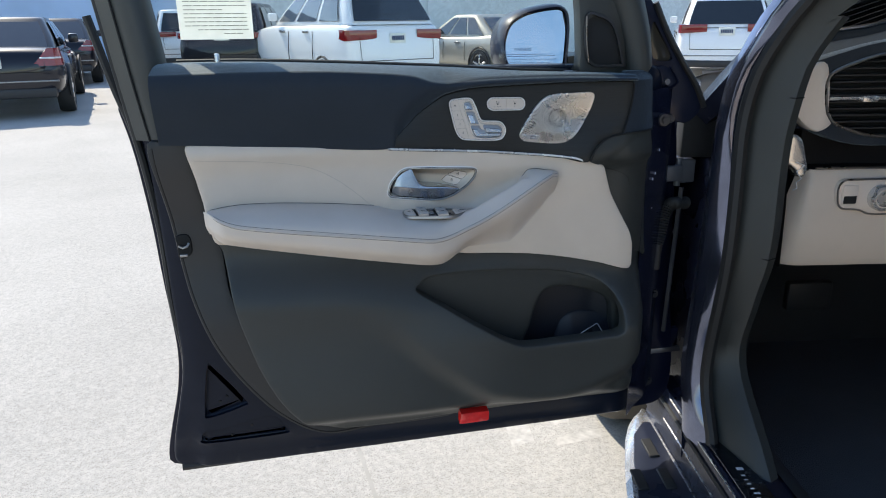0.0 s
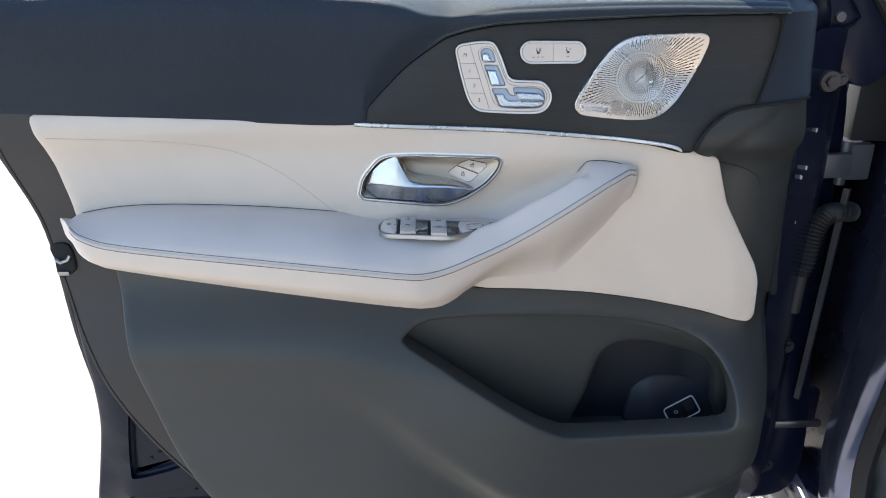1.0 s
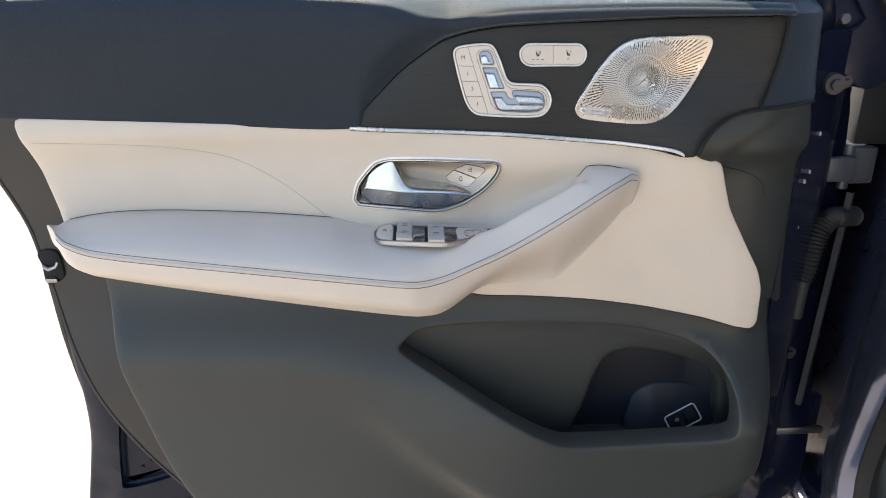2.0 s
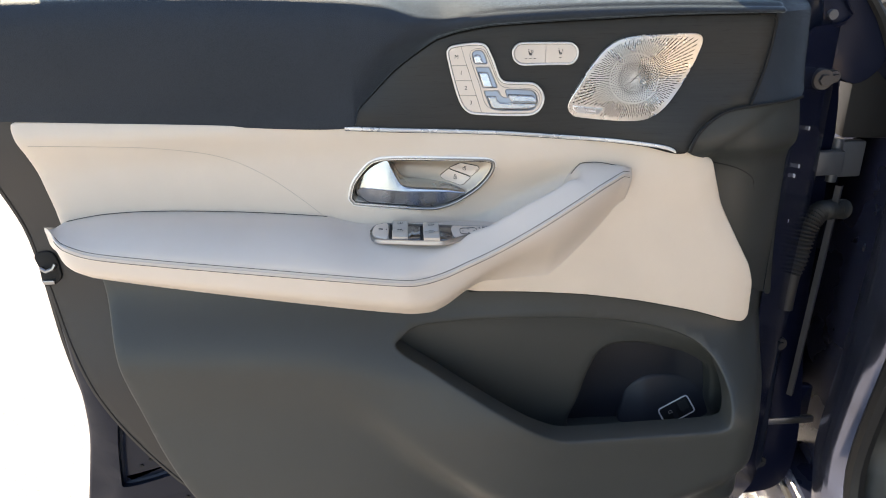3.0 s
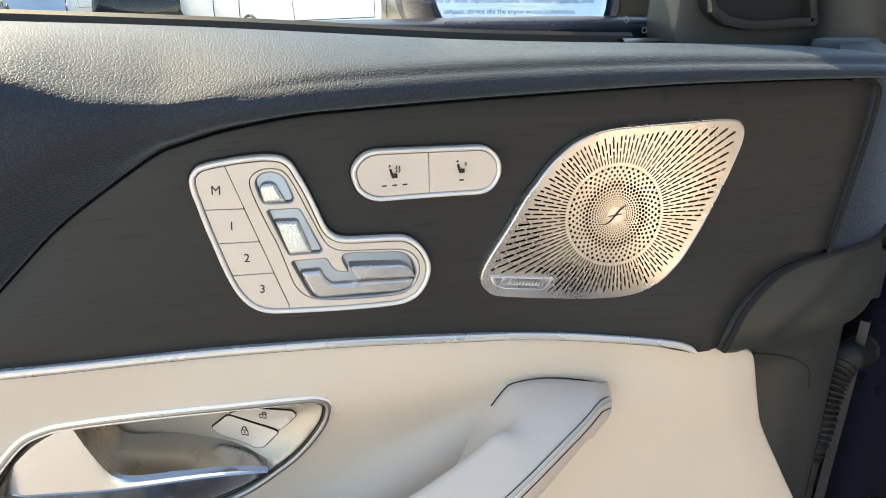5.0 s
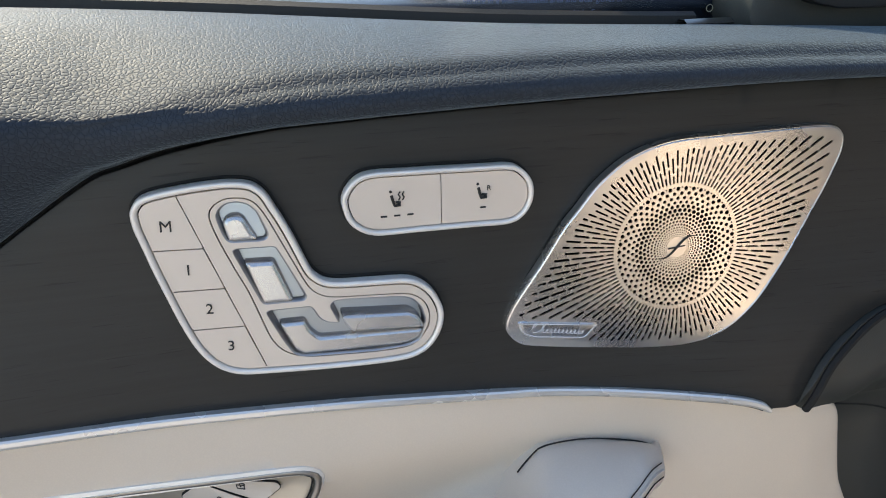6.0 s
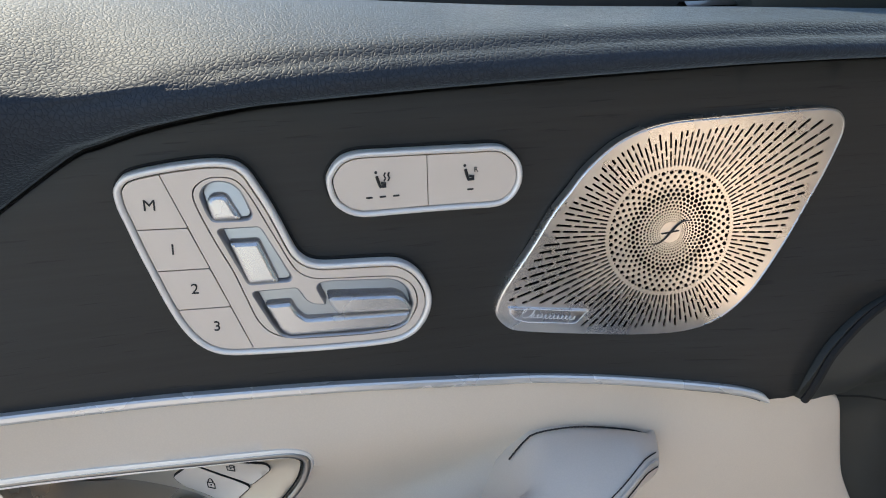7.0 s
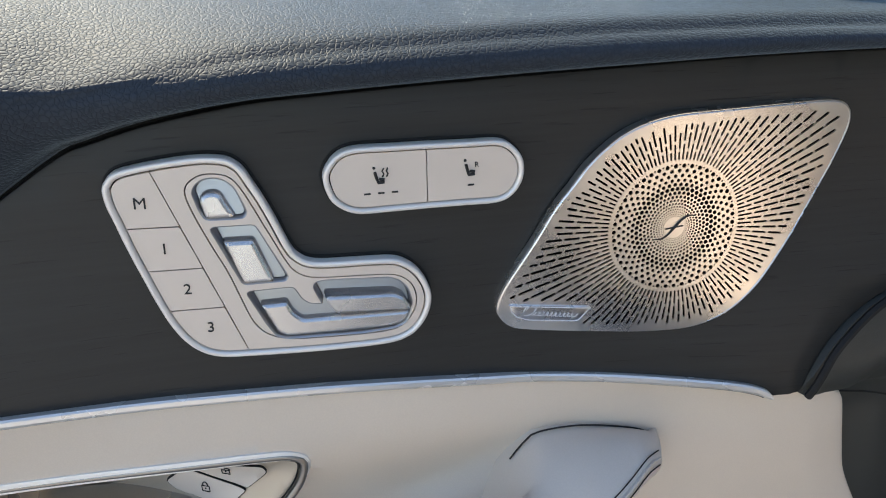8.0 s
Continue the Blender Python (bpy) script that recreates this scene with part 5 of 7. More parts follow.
for pts, cx, cz, up in ((LOCK_UP, 0.2592, 1.0896, 1), (LOCK_LOW, 0.2494, 1.0784, 0)):
    lp = spaced(rounded(pts, 0.0016), 0.001)
    part("lock_gap", sheet(lp, lambda x, z: bowl_depth(x, z) - 0.0012, grid=0.003, r=0.0001, back=0.004), GROOVE, handle)
    key = part("lock_key", sheet(grow(lp, -0.00035), lambda x, z: bowl_depth(x, z) - 0.0015, grid=0.002, r=0.00005, back=0.003), KEY, handle, "silver central locking key", angle=30)
    on_ = lambda a, b: (cx + a, bowl_depth(cx + a, cz + b) - 0.0017, cz + b)
    sym = tube([on_(a, b) for a, b in ((-0.0015, -0.0020), (0.0015, -0.0022), (0.0015, 0.0006), (-0.0015, 0.0008))], 0.00028, 4, True)
    sym = joined(sym, tube([on_(0.0010 * math.cos(a) + (0.0008 if up else 0), 0.0010 + 0.0018 * math.sin(a)) for a in np.linspace(0, math.pi, 8)], 0.00028, 4), disc(on_(0, -0.0006), 0.0004, 0.0003, 8))
    part("symbol", sym, INK, handle)

# ---- window switches on the armrest ledge ----
WZ = 1.0335
tray_lp = spaced(catmull([(0.1562, 1.1350), (0.1558, 1.1480), (0.1600, 1.1606), (0.1690, 1.1652), (0.2000, 1.1605), (0.2500, 1.1505), (0.2800, 1.1450), (0.2860, 1.1440), (0.2840, 1.1425), (0.2680, 1.1310), (0.2400, 1.1130), (0.2250, 1.1100), (0.1800, 1.1178), (0.1650, 1.1210), (0.1590, 1.1262)], 4, True), 0.003)


def flat(loop, z, drop=0.004, r=0.0006):
    """A plate that faces up over the outline (x, y)."""
    v, f = sheet([(x, y) for x, y in loop], lambda x, y: 0.0, r=r, back=drop)
    return [(a, c, z - b) for a, b, c in v], f


win = part("window_switch", flat(tray_lp, WZ), RECESS, door, "silver window switch block with four rockers")
part("tray_rim", tube([(x, y, WZ + 0.0004) for x, y in tray_lp], 0.0010, 6, True), CHROME, win)
part("tray", flat(spaced([(0.1745, 1.1622), (0.2440, 1.1490), (0.2400, 1.1130), (0.1760, 1.1210)], 0.004), WZ + 0.0008), DARK_CHROME, win, "dark chrome well of the rockers")
for x0, yo in ((0.1790, 0.0), (0.2118, -0.0072)):
    for k in (0, 1):
        y0, y1 = (1.1185 + yo + k * 0.0216, 1.1185 + yo + 0.0213 + k * 0.0216)
        rows = []
        for u in np.linspace(0, 1, 9):
            y = y0 + (y1 - y0) * u
            h = WZ + 0.0020 + 0.0050 * (math.sin(math.pi * min(u * 0.9 + 0.1, 1)) if k == 0 else math.sin(math.pi * min(1.0 - u * 0.85, 1))) ** 0.8
            rows.append([(x0, y, WZ), (x0, y, h - 0.0008), (x0 + 0.0008, y, h), (x0 + 0.0158, y - 0.002, h), (x0 + 0.0166, y - 0.002, h - 0.0008), (x0 + 0.0166, y - 0.002, WZ)])
        if k == 0:
            part("rocker_gap", flat([(x0 - 0.0034, y0 + 0.002), (x0 - 0.0006, y0 + 0.001), (x0 - 0.0006, y0 + 0.042), (x0 - 0.0034, y0 + 0.043)], WZ + 0.0012, 0.0006, 0.0002), GROOVE, win)
        part("rocker", loft(rows, False, True), ROCKER, win, "silver window rocker")
        cx, cy, cz = x0 + 0.0085, (y0 + y1) / 2 - 0.001, WZ + 0.0068
        m = Matrix.Translation((cx, cy, cz))
        sym = [(-0.003, -0.0024), (0.0022, -0.0024), (0.0030, 0.0), (0.0014, 0.0026), (-0.003, 0.0026)]
        part("symbol", joined(tube([tuple(m @ Vector((a, b, 0))) for a, b in sym], 0.00028, 4, True), tube([tuple(m @ Vector((0.0002, b, 0))) for b in (-0.0022, 0.0024)], 0.00028, 4)), INK, win)
part("rear_lock_key", flat(spaced(catmull([(0.1580, 1.1450), (0.1605, 1.1590), (0.1665, 1.1632), (0.1728, 1.1625), (0.1738, 1.1225), (0.1680, 1.1232), (0.1600, 1.1300)], 4, True), 0.002), WZ + 0.0016), KEY, win, "silver rear window lock key")
part("symbol", tube([(0.1640 + a, 1.1450 + b, WZ + 0.0018) for a, b in ((0, 0), (0.0042, 0), (0.0042, 0.003), (0.001, 0.004), (0, 0.003))], 0.0003, 4, True), INK, win)
part("symbol", tube([(0.1722, 1.1435, WZ + 0.0018), (0.1722, 1.1470, WZ + 0.0018)], 0.0004, 4), INK, win)
part("mirror_pad", flat(spaced(catmull([(0.2440, 1.1510), (0.2720, 1.1455), (0.2790, 1.1435), (0.2740, 1.1380), (0.2600, 1.1290), (0.2450, 1.1190)], 3, True), 0.003), WZ + 0.0012), KEY, win, "silver mirror adjusting pad")
part("symbol", tube([(0.2595 + 0.009 * math.copysign(abs(math.cos(a)) ** 0.5, math.cos(a)), 1.1330 + 0.0085 * math.copysign(abs(math.sin(a)) ** 0.5, math.sin(a)), WZ + 0.0014) for a in np.linspace(0, 2 * math.pi, 33)[:-1]], 0.0004, 4, True), INK, win)
for a, b in ((0.0, 0.0055), (0.0, -0.0055), (0.006, 0.0), (-0.006, 0.0)):
    part("symbol", flat([(0.2595 + a + 0.0011 * math.cos(t), 1.1330 + b + 0.0011 * math.sin(t)) for t in (math.atan2(b, a), math.atan2(b, a) + 2.2, math.atan2(b, a) - 2.2)], WZ + 0.0016, 0.0002, 0.00005), INK, win)
part("symbol", tube([(0.2715, 1.1420, WZ + 0.0015), (0.2722, 1.1380, WZ + 0.0015)], 0.0004, 4), INK, win)
part("symbol", tube([(0.2745 + a, 1.1395 + b, WZ + 0.0015) for a, b in ((0, 0), (0.003, 0), (0.003, 0.002), (0.001, 0.003))], 0.0003, 4, True), INK, win)

# ---- tailgate switch in the pocket ----
TRK = [(0.5079, 0.7525), (0.5458, 0.7699), (0.5571, 0.7497), (0.5189, 0.7321)]
tk = spaced(rounded(TRK, 0.004), 0.0012)
tail = part("tailgate_switch", sheet(tk, lambda x, z: mount_depth(x, z) - 0.0015, r=0.0005, back=0.01), LINER, door, "black tailgate switch in a bright frame")
part("bezel", tube([(x, mount_depth(x, z) - 0.0020, z) for x, z in tk], 0.0010, 6, True), WHITE_INK, tail, "pale bright frame")
part("switch_dip", sheet(spaced(rounded([(0.5330, 0.7600), (0.5435, 0.7646), (0.5495, 0.7540), (0.5390, 0.7492)], 0.002), 0.001), lambda x, z: mount_depth(x, z) - 0.0022, r=0.0003, back=0.002), DARK_PLASTIC, tail)
part("symbol", tube([(0.5230 + a, mount_depth(0.5230 + a, 0.7475 + b) - 0.0022, 0.7475 + b) for a, b in ((0, 0), (0.004, 0.001), (0.0035, 0.003), (0.001, 0.004), (-0.001, 0.002))], 0.0004, 4, True), WHITE_INK, tail)

# ---- the car that the door hangs on ----
CAR = Matrix.Translation((0.79, 1.33, 0)) @ pose(0, 0, 0, 0, 0, -9)
car = new("car")
car.matrix_basis = CAR @ Matrix.Translation((0.5, 0, GROUND))
tagged(car, "dark blue car with beige and black dashboard beside the open door", "car")


def cpart(name, vf, mat_, parent=None, label="", **k):
    return part(name, moved(vf, CAR), mat_, parent or car, label, **k)


V_OUT = curve_of([(0.40, -0.17), (0.50, -0.150), (0.57, -0.128), (0.641, -0.110), (0.834, -0.132), (1.0, -0.145), (1.2, -0.155), (1.25, -0.165), (1.30, -0.178), (1.373, -0.208), (1.5, -0.34), (1.70, -0.68)])
V_IN = curve_of([(0.40, -0.19), (0.50, -0.165), (0.63, -0.100), (0.9, -0.135), (1.17, -0.125), (1.25, -0.138), (1.30, -0.155), (1.373, -0.200), (1.5, -0.33), (1.70, -0.65)])
V_TRIM = curve_of([(0.40, -0.42), (0.47, -0.36), (0.535, -0.288), (0.655, -0.145), (0.80, -0.17), (0.92, -0.205), (1.1, -0.20), (1.255, -0.212), (1.30, -0.226), (1.37, -0.270), (1.5, -0.42), (1.70, -0.78)])
lean = lambda z: 0.10 * max(0, z - 1.15) + 0.35 * max(0, z - 1.25) ** 1.2
zs = np.arange(0.42, 1.705, 0.03)
cpart("pillar_flange", loft([[(lean(z), V_OUT(z) + 0.035, z), (lean(z) + 0.0, V_OUT(z) + 0.008, z), (lean(z) + 0.004, V_OUT(z), z), (lean(z) + 0.011, (V_OUT(z) + V_IN(z)) / 2 - 0.016, z), (lean(z) + 0.022, V_IN(z) - 0.028, z)] for z in zs if z > 0.47]), NAVY_GLEAM, label="dark blue door pillar, paled for strong reflections")
cpart("hinge_pillar", loft([[(lean(z), V_OUT(z) + 0.035, z), (lean(z) + 0.05, V_OUT(z) + 0.055, z), (lean(z) + 0.055, 0.05, z), (lean(z) + 0.05, 0.20, z), (lean(z) + 0.0, 0.24, z)] for z in np.arange(0.42, 1.19, 0.03)]), CAVITY, label="dark blue hinge pillar in shade")
cpart("pillar_seal", tube([(lean(z) + 0.034, V_IN(z) - 0.032, z) for z in zs], 0.013, 8), RUBBER, label="black rubber door seal")
cpart("pillar_trim", loft([[(lean(z) + 0.044, V_IN(z) - 0.018, z), (lean(z) + 0.076, V_TRIM(z) + 0.02, z), (lean(z) + 0.095, V_TRIM(z), z), (lean(z) + 0.115, V_TRIM(z) + 0.012, z), (lean(z) + 0.135, V_TRIM(z) + 0.08, z), (lean(z) + 0.15, max(0.45 - 4.6 * max(0, z - 1.08), V_TRIM(z) + 0.085), z)] for z in zs]), DARK_TRIM, label="charcoal inner pillar and kick panel")
for z in (0.905, 1.21):
    cpart("trim_joint", tube([(lean(z) + 0.0815, V_TRIM(z) + 0.018, z), (lean(z) + 0.0945, V_TRIM(z) - 0.0005, z), (lean(z) + 0.1155, V_TRIM(z) + 0.0115, z)], 0.0015, 5), GROOVE)
# windscreen pillar, fender and bonnet
apil = catmull([(0.03, 0.06, 1.12), (0.035, -0.035, 1.18), (0.075, -0.115, 1.275), (0.12, -0.215, 1.375), (0.19, -0.44, 1.53), (0.27, -0.80, 1.69)], 6)
cpart("windscreen_pillar", loft([[(u - 0.028, v + 0.010, z), (u - 0.020, v + 0.045, z + 0.012), (u + 0.02, v + 0.085, z + 0.018), (u + 0.055, v + 0.075, z + 0.006), (u + 0.05, v + 0.02, z - 0.006), (u + 0.0, v - 0.012, z - 0.012)] for u, v, z in apil], True, True), CAVITY, label="glossy dark blue windscreen pillar")
fender = []
for v in [0.045, 0.07, 0.11] + list(np.linspace(0.16, 1.75, 18)):
    zt = 1.085 + 0.04 * step(v, 0.08, 0.3) - 0.14 * step(v, 0.4, 1.8)
    gap = 0.44 if abs(v - 0.735) > 0.46 else 0.42 + math.sqrt(max(0.46 ** 2 - (v - 0.735) ** 2, 0)) * 0.92
    fender.append([(-0.02 + 0.12 * step(v, 1.2, 1.9), v, max(gap, 0.42)), (-0.035 + 0.12 * step(v, 1.2, 1.9), v, (gap + zt) / 2), (-0.01 + 0.12 * step(v, 1.2, 1.9), v, zt - 0.05), (0.06 + 0.1 * step(v, 1.2, 1.9), v, zt), (0.30, v, zt + 0.05), (0.90, v, zt + 0.09), (1.50, v, zt + 0.05), (1.76, v, zt), (1.84, v, zt - 0.08), (1.85, v, 0.6)])
cpart("bonnet", loft(fender), NAVY, label="dark blue bonnet and front wing")
cpart("nose", loft([[(u, 1.75, z0), (u, 1.86, (z0 + 0.98) / 2), (u, 1.75, 0.98)] for u, z0 in ((0.10, 0.45), (0.9, 0.35), (1.72, 0.45))]), NAVY)
prof = [(0.0, 0.27), (0.005, 0.34), (0.03, 0.372), (0.06, 0.38), (0.12, 0.382), (0.19, 0.38), (0.225, 0.37), (0.25, 0.34), (0.25, 0.27)]
prof_tyre = list(prof)
wheel = cpart("wheel", loft([[(-0.01 + u, 0.735 + r_ * math.cos(a), GROUND + 0.382 + r_ * math.sin(a)) for u, r_ in prof] for a in np.linspace(0, 2 * math.pi, 49)]), TYRE, label="front wheel with a dusty grooved tyre")
for k in range(60):
    a = 2 * math.pi * k / 60
    for u0, u1 in ((0.015, 0.075), (0.095, 0.145), (0.165, 0.225)):
        m = Matrix.Translation((0, 0.735, GROUND + 0.382)) @ Matrix.Rotation(a, 4, "X")
        if 3.4 < a < 5.2:
            cpart("tread_block", moved(block(u0 - 0.01, u1 - 0.01, -0.013, 0.013, 0.378, 0.390, 0.002, 1), m), TYRE, wheel)
cpart("rim", loft([[(u, 0.735 + r_ * math.cos(a), GROUND + 0.382 + r_ * math.sin(a)) for u, r_ in ((0.01, 0.275), (0.02, 0.25), (0.05, 0.20), (0.03, 0.06), (0.028, 0.001))] for a in np.linspace(0, 2 * math.pi, 33)]), SATIN, wheel, "silver alloy rim")
cpart("wheel_arch", loft([[(u, 0.735 + 0.45 * math.cos(a), GROUND + 0.382 + 0.45 * math.sin(a)) for u in (-0.015, 0.30)] for a in np.linspace(-0.25, math.pi + 0.25, 20)]), LINER)
# block added to hide the sunlit wing edge and keep the hinge gap dark
cpart("gap_block", block(-0.018, 0.075, 0.0, 0.040, 1.066, 1.160, 0.006), LINER, label="added black block that darkens the gap above the hinge")
# sill, step and floor
vs = np.arange(-3.0, 0.11, 0.05)
cpart("sill", loft([[(0.075, v, 0.30), (0.0, v, 0.34), (-0.005, v, 0.40), (0.002, v, 0.425), (0.006, v, 0.455), (0.009, v, 0.462), (0.012, v, 0.485), (0.020, v, 0.495), (0.115, v, 0.498), (0.130, v, 0.490), (0.145, v, 0.44)] for v in vs]), CAVITY, label="dark blue door sill")
cpart("sill_seal", tube([(0.009, v, 0.470) for v in vs], 0.006, 7), RUBBER)
for u, z in ((0.0035, 0.437), (0.014, 0.4895)):
    cpart("sill_line", tube([(u, v, z) for v in np.arange(-1.3, 0.06, 0.1)], 0.0022, 6), SATIN, label="thin bright line along the sill")
cpart("sill_trim", loft([[(0.118, v, 0.501), (0.128, v, 0.505), (0.145, v, 0.500), (0.165, v, 0.46), (0.170, v, 0.42)] for v in np.arange(-1.3, -0.15, 0.05)]), DARK_PLASTIC)
plate = cpart("sill_plate", block(0.024, 0.078, -0.66, -0.150, 0.497, 0.5015, 0.001), brushed("dark_plate", (0.16, 0.18, 0.23), 0.25), label="brushed sill plate with illegible pale lettering")
mark_v = -0.285
for k, (w, h) in enumerate(((0.020, 0.022), (0.010, 0.013), (0.008, 0.013), (0.010, 0.013), (0.010, 0.013), (0.010, 0.020), (0.010, 0.013), (0.009, 0.013))):
    cpart("letter_bar", block(0.044, 0.044 + 0.62 * h, mark_v - 0.5 * w, mark_v - 0.1 * w, 0.5015, 0.5022, 0.0002, 1), WHITE_INK, plate)
    mark_v -= w + 0.004
board = cpart("running_board", loft([[(0.0, v, 0.34), (0.002, v, 0.385), (-0.004, v, 0.392), (-0.5 * w, v, 0.394), (-w + 0.012, v, 0.390), (-w, v, 0.378), (-w + 0.01, v, 0.35), (-0.02, v, 0.33)] for v, w in [(0.115, 0.02), (0.10, 0.035), (0.06, 0.060), (0.0, 0.085), (-0.10, 0.115), (-0.25, 0.150)] + [(v, 0.165) for v in np.arange(-0.4, -2.9, -0.25)]], True, True), SATIN, label="silver running board with black rubber studs")
cpart("tread_plate", loft([[(-0.010, v, 0.3955), (-w + 0.022, v, 0.3945), (-w + 0.020, v, 0.3925)] for v, w in [(0.05, 0.050), (0.0, 0.085), (-0.10, 0.115), (-0.25, 0.150)] + [(v, 0.165) for v in np.arange(-0.4, -2.9, -0.25)]]), plain("blue_black_tread", (0.02, 0.025, 0.045), 0.3, relief=0.05), board, "dark glossy tread")
for k in range(22):
    v = -0.06 - 0.115 * k
    for u in ((-0.045,) if k == 0 else (-0.045, -0.105)):
        cpart("rubber_stud", block(u - 0.012, u + 0.012, v - 0.035, v + 0.035, 0.393, 0.399, 0.002, 1), RUBBER, board)
cpart("carpet", loft([[(u, v, z) for u, z in ((0.13, 0.44), (0.35, 0.42), (0.9, 0.43), (1.6, 0.43))] for v in (-2.6, -1.0, -0.2, 0.15, 0.42)]), plain("black_carpet", (0.050, 0.052, 0.058), 0.95, relief=0.6, fine=400, depth=0.003), label="black floor carpet")
cpart("firewall", loft([[(u, 0.42 + 0.12 * k, 0.42 + 0.62 * k) for u in (0.10, 0.6, 1.70)] for k in (0, 0.5, 1.0)]), DARK_PLASTIC, label="black footwell wall")
cpart("footrest", block(0.20, 0.30, 0.20, 0.36, 0.45, 0.62, 0.02), DARK_PLASTIC)
cpart("pedal", block(0.40, 0.52, 0.24, 0.27, 0.60, 0.68, 0.008), DARK_PLASTIC, label="black brake pedal")
# dashboard
dash = cpart("dashboard", loft([[(u, v, z + 0.03 * step(u, 0.13, 0.3)) for v, z in ((-0.085, 1.15), (-0.09, 1.225), (-0.06, 1.245), (0.05, 1.250), (0.30, 1.215), (0.55, 1.17))] for u in np.concatenate([np.arange(0.14, 0.3, 0.03), np.arange(0.3, 1.65, 0.15)])]), DARK_HIDE, label="black and beige dashboard with air vent")
prof = [(0.30, 0.80), (0.10, 0.845), (-0.06, 0.856), (-0.118, 0.862), (-0.128, 0.880), (-0.130, 0.96), (-0.122, 1.045), (-0.110, 1.060)]
rows = []
for u in list(np.arange(0.148, 0.26, 0.012)) + list(np.arange(0.26, 1.60, 0.08)):
    e = 1 - step(u, 0.13, 0.22)
    rows.append([(u + 0.05 * step(z, 0.9, 1.07) * e, v + 0.05 * e * e, z) for v, z in prof])
cpart("lower_panel", loft(rows), BEIGE, dash, "beige leather lower dashboard")
cpart("mid_panel", loft([[(u, -0.108, 1.058), (u, -0.092, 1.068), (u, -0.085, 1.10), (u, -0.08, 1.15)] for u in np.arange(0.19, 1.6, 0.1)]), plain("gloss_black", (0.006, 0.006, 0.007), 0.35, relief=0, spec=0.2), dash, "glossy black dashboard band")
cpart("chrome_line", tube([(u, -0.113, 1.063) for u in np.arange(0.212, 1.5, 0.1)], 0.003, 6), CHROME, dash)
cpart("end_cap", loft([[(0.148, v, z) for v, z in ((-0.15, 0.87), (-0.14, 1.0), (-0.12, 1.12), (0.02, 1.24))], [(0.150, 0.35, z) for z in (0.85, 1.0, 1.1, 1.22)]]), DARK_PLASTIC, dash, "black dashboard end cap")
cpart("cap_mark", tube([(0.147 + 0.02 * k, -0.155 + 0.002 * k, z) for k, z in ((0, 1.085), (0.9, 1.078), (0.2, 1.066), (0.8, 1.052), (0.3, 1.045), (0.5, 1.034), (0.1, 1.030))], 0.0011, 5), WHITE_INK, dash, "pale zigzag mark")
SUR = [(0.142, 1.225), (0.160, 1.250), (0.190, 1.268), (0.303, 1.300), (0.42, 1.300), (0.44, 1.20), (0.42, 1.118), (0.300, 1.114), (0.240, 1.124), (0.190, 1.145), (0.158, 1.172), (0.146, 1.20)]
WING = [(0.122, 1.103), (0.134, 1.122), (0.152, 1.128), (0.168, 1.121), (0.178, 1.095), (0.187, 1.062), (0.178, 1.050), (0.168, 1.066), (0.142, 1.084)]
cpart("trim_wing", sheet(spaced(catmull(WING, 4, True), 0.004), lambda u, z: -0.122 + 0.5 * max(0, 0.150 - u), grid=0.008, r=0.004, back=0.03), SATIN, dash, "satin silver wing under the air vent")
VENT = [(0.196, 1.236), (0.215, 1.254), (0.300, 1.283), (0.40, 1.285), (0.415, 1.20), (0.40, 1.128), (0.298, 1.126), (0.222, 1.152), (0.205, 1.175)]
sur, ven = spaced(cut_corners(SUR, 2), 0.008), spaced(cut_corners(VENT, 2), 0.008)
# the ring's shade is put into its black colour
cpart("vent_surround", sheet(sur, lambda u, z: -0.125 + 0.25 * max(0, 0.20 - u) ** 1.1, [ven], 0.02, 0.008, 0.05, 0.03), DARK_HIDE, dash, "air vent surround, coloured black for its shaded part")
# the ring's lit left side, laid over it as a paler copy
LIT_SIDE = [(0.141, 1.222), (0.158, 1.248), (0.188, 1.262), (0.197, 1.240), (0.203, 1.205), (0.206, 1.176), (0.216, 1.156), (0.192, 1.143), (0.158, 1.170), (0.145, 1.20)]
cpart("vent_lit_side", sheet(spaced(catmull(LIT_SIDE, 4, True), 0.005), lambda u, z: -0.1295 + 0.25 * max(0, 0.20 - u) ** 1.1, grid=0.01, r=0.006, back=0.03), KEY, dash, "lit left side of the air vent ring, in silver")
cpart("vent_rim", tube([(u, -0.128, z) for u, z in ven], 0.0035, 6, True), CHROME, dash)
cpart("vent_back", sheet(ven, lambda u, z: -0.095, r=0.001, back=0.01), LINER, dash)
for z in np.arange(1.140, 1.285, 0.0125):
    w0 = 0.205 + 0.02 * abs(z - 1.2) / 0.06
    cpart("vent_slat", block(w0, 0.412, -0.120, -0.100, z, z + 0.0035, 0.001, 1), DARK_PLASTIC, dash)
cpart("vent_bar", block(0.199, 0.414, -0.1275, -0.115, 1.196, 1.202, 0.001, 1), SATIN, dash)
cpart("vent_tab", block(0.270, 0.300, -0.134, -0.115, 1.193, 1.205, 0.002), SATIN, dash)
LP = spaced(cut_corners([(0.249, 1.043), (0.300, 1.044), (0.385, 1.044), (0.385, 0.974), (0.320, 0.972), (0.300, 0.984), (0.255, 0.984)], 3), 0.004)
light = cpart("light_switch", sheet(LP, lambda u, z: -0.134, r=0.0015, back=0.01), KEY, dash, "silver lamp switch panel")
cpart("switch_rim", tube([(u, -0.134, z) for u, z in LP], 0.002, 6, True), CHROME, dash)
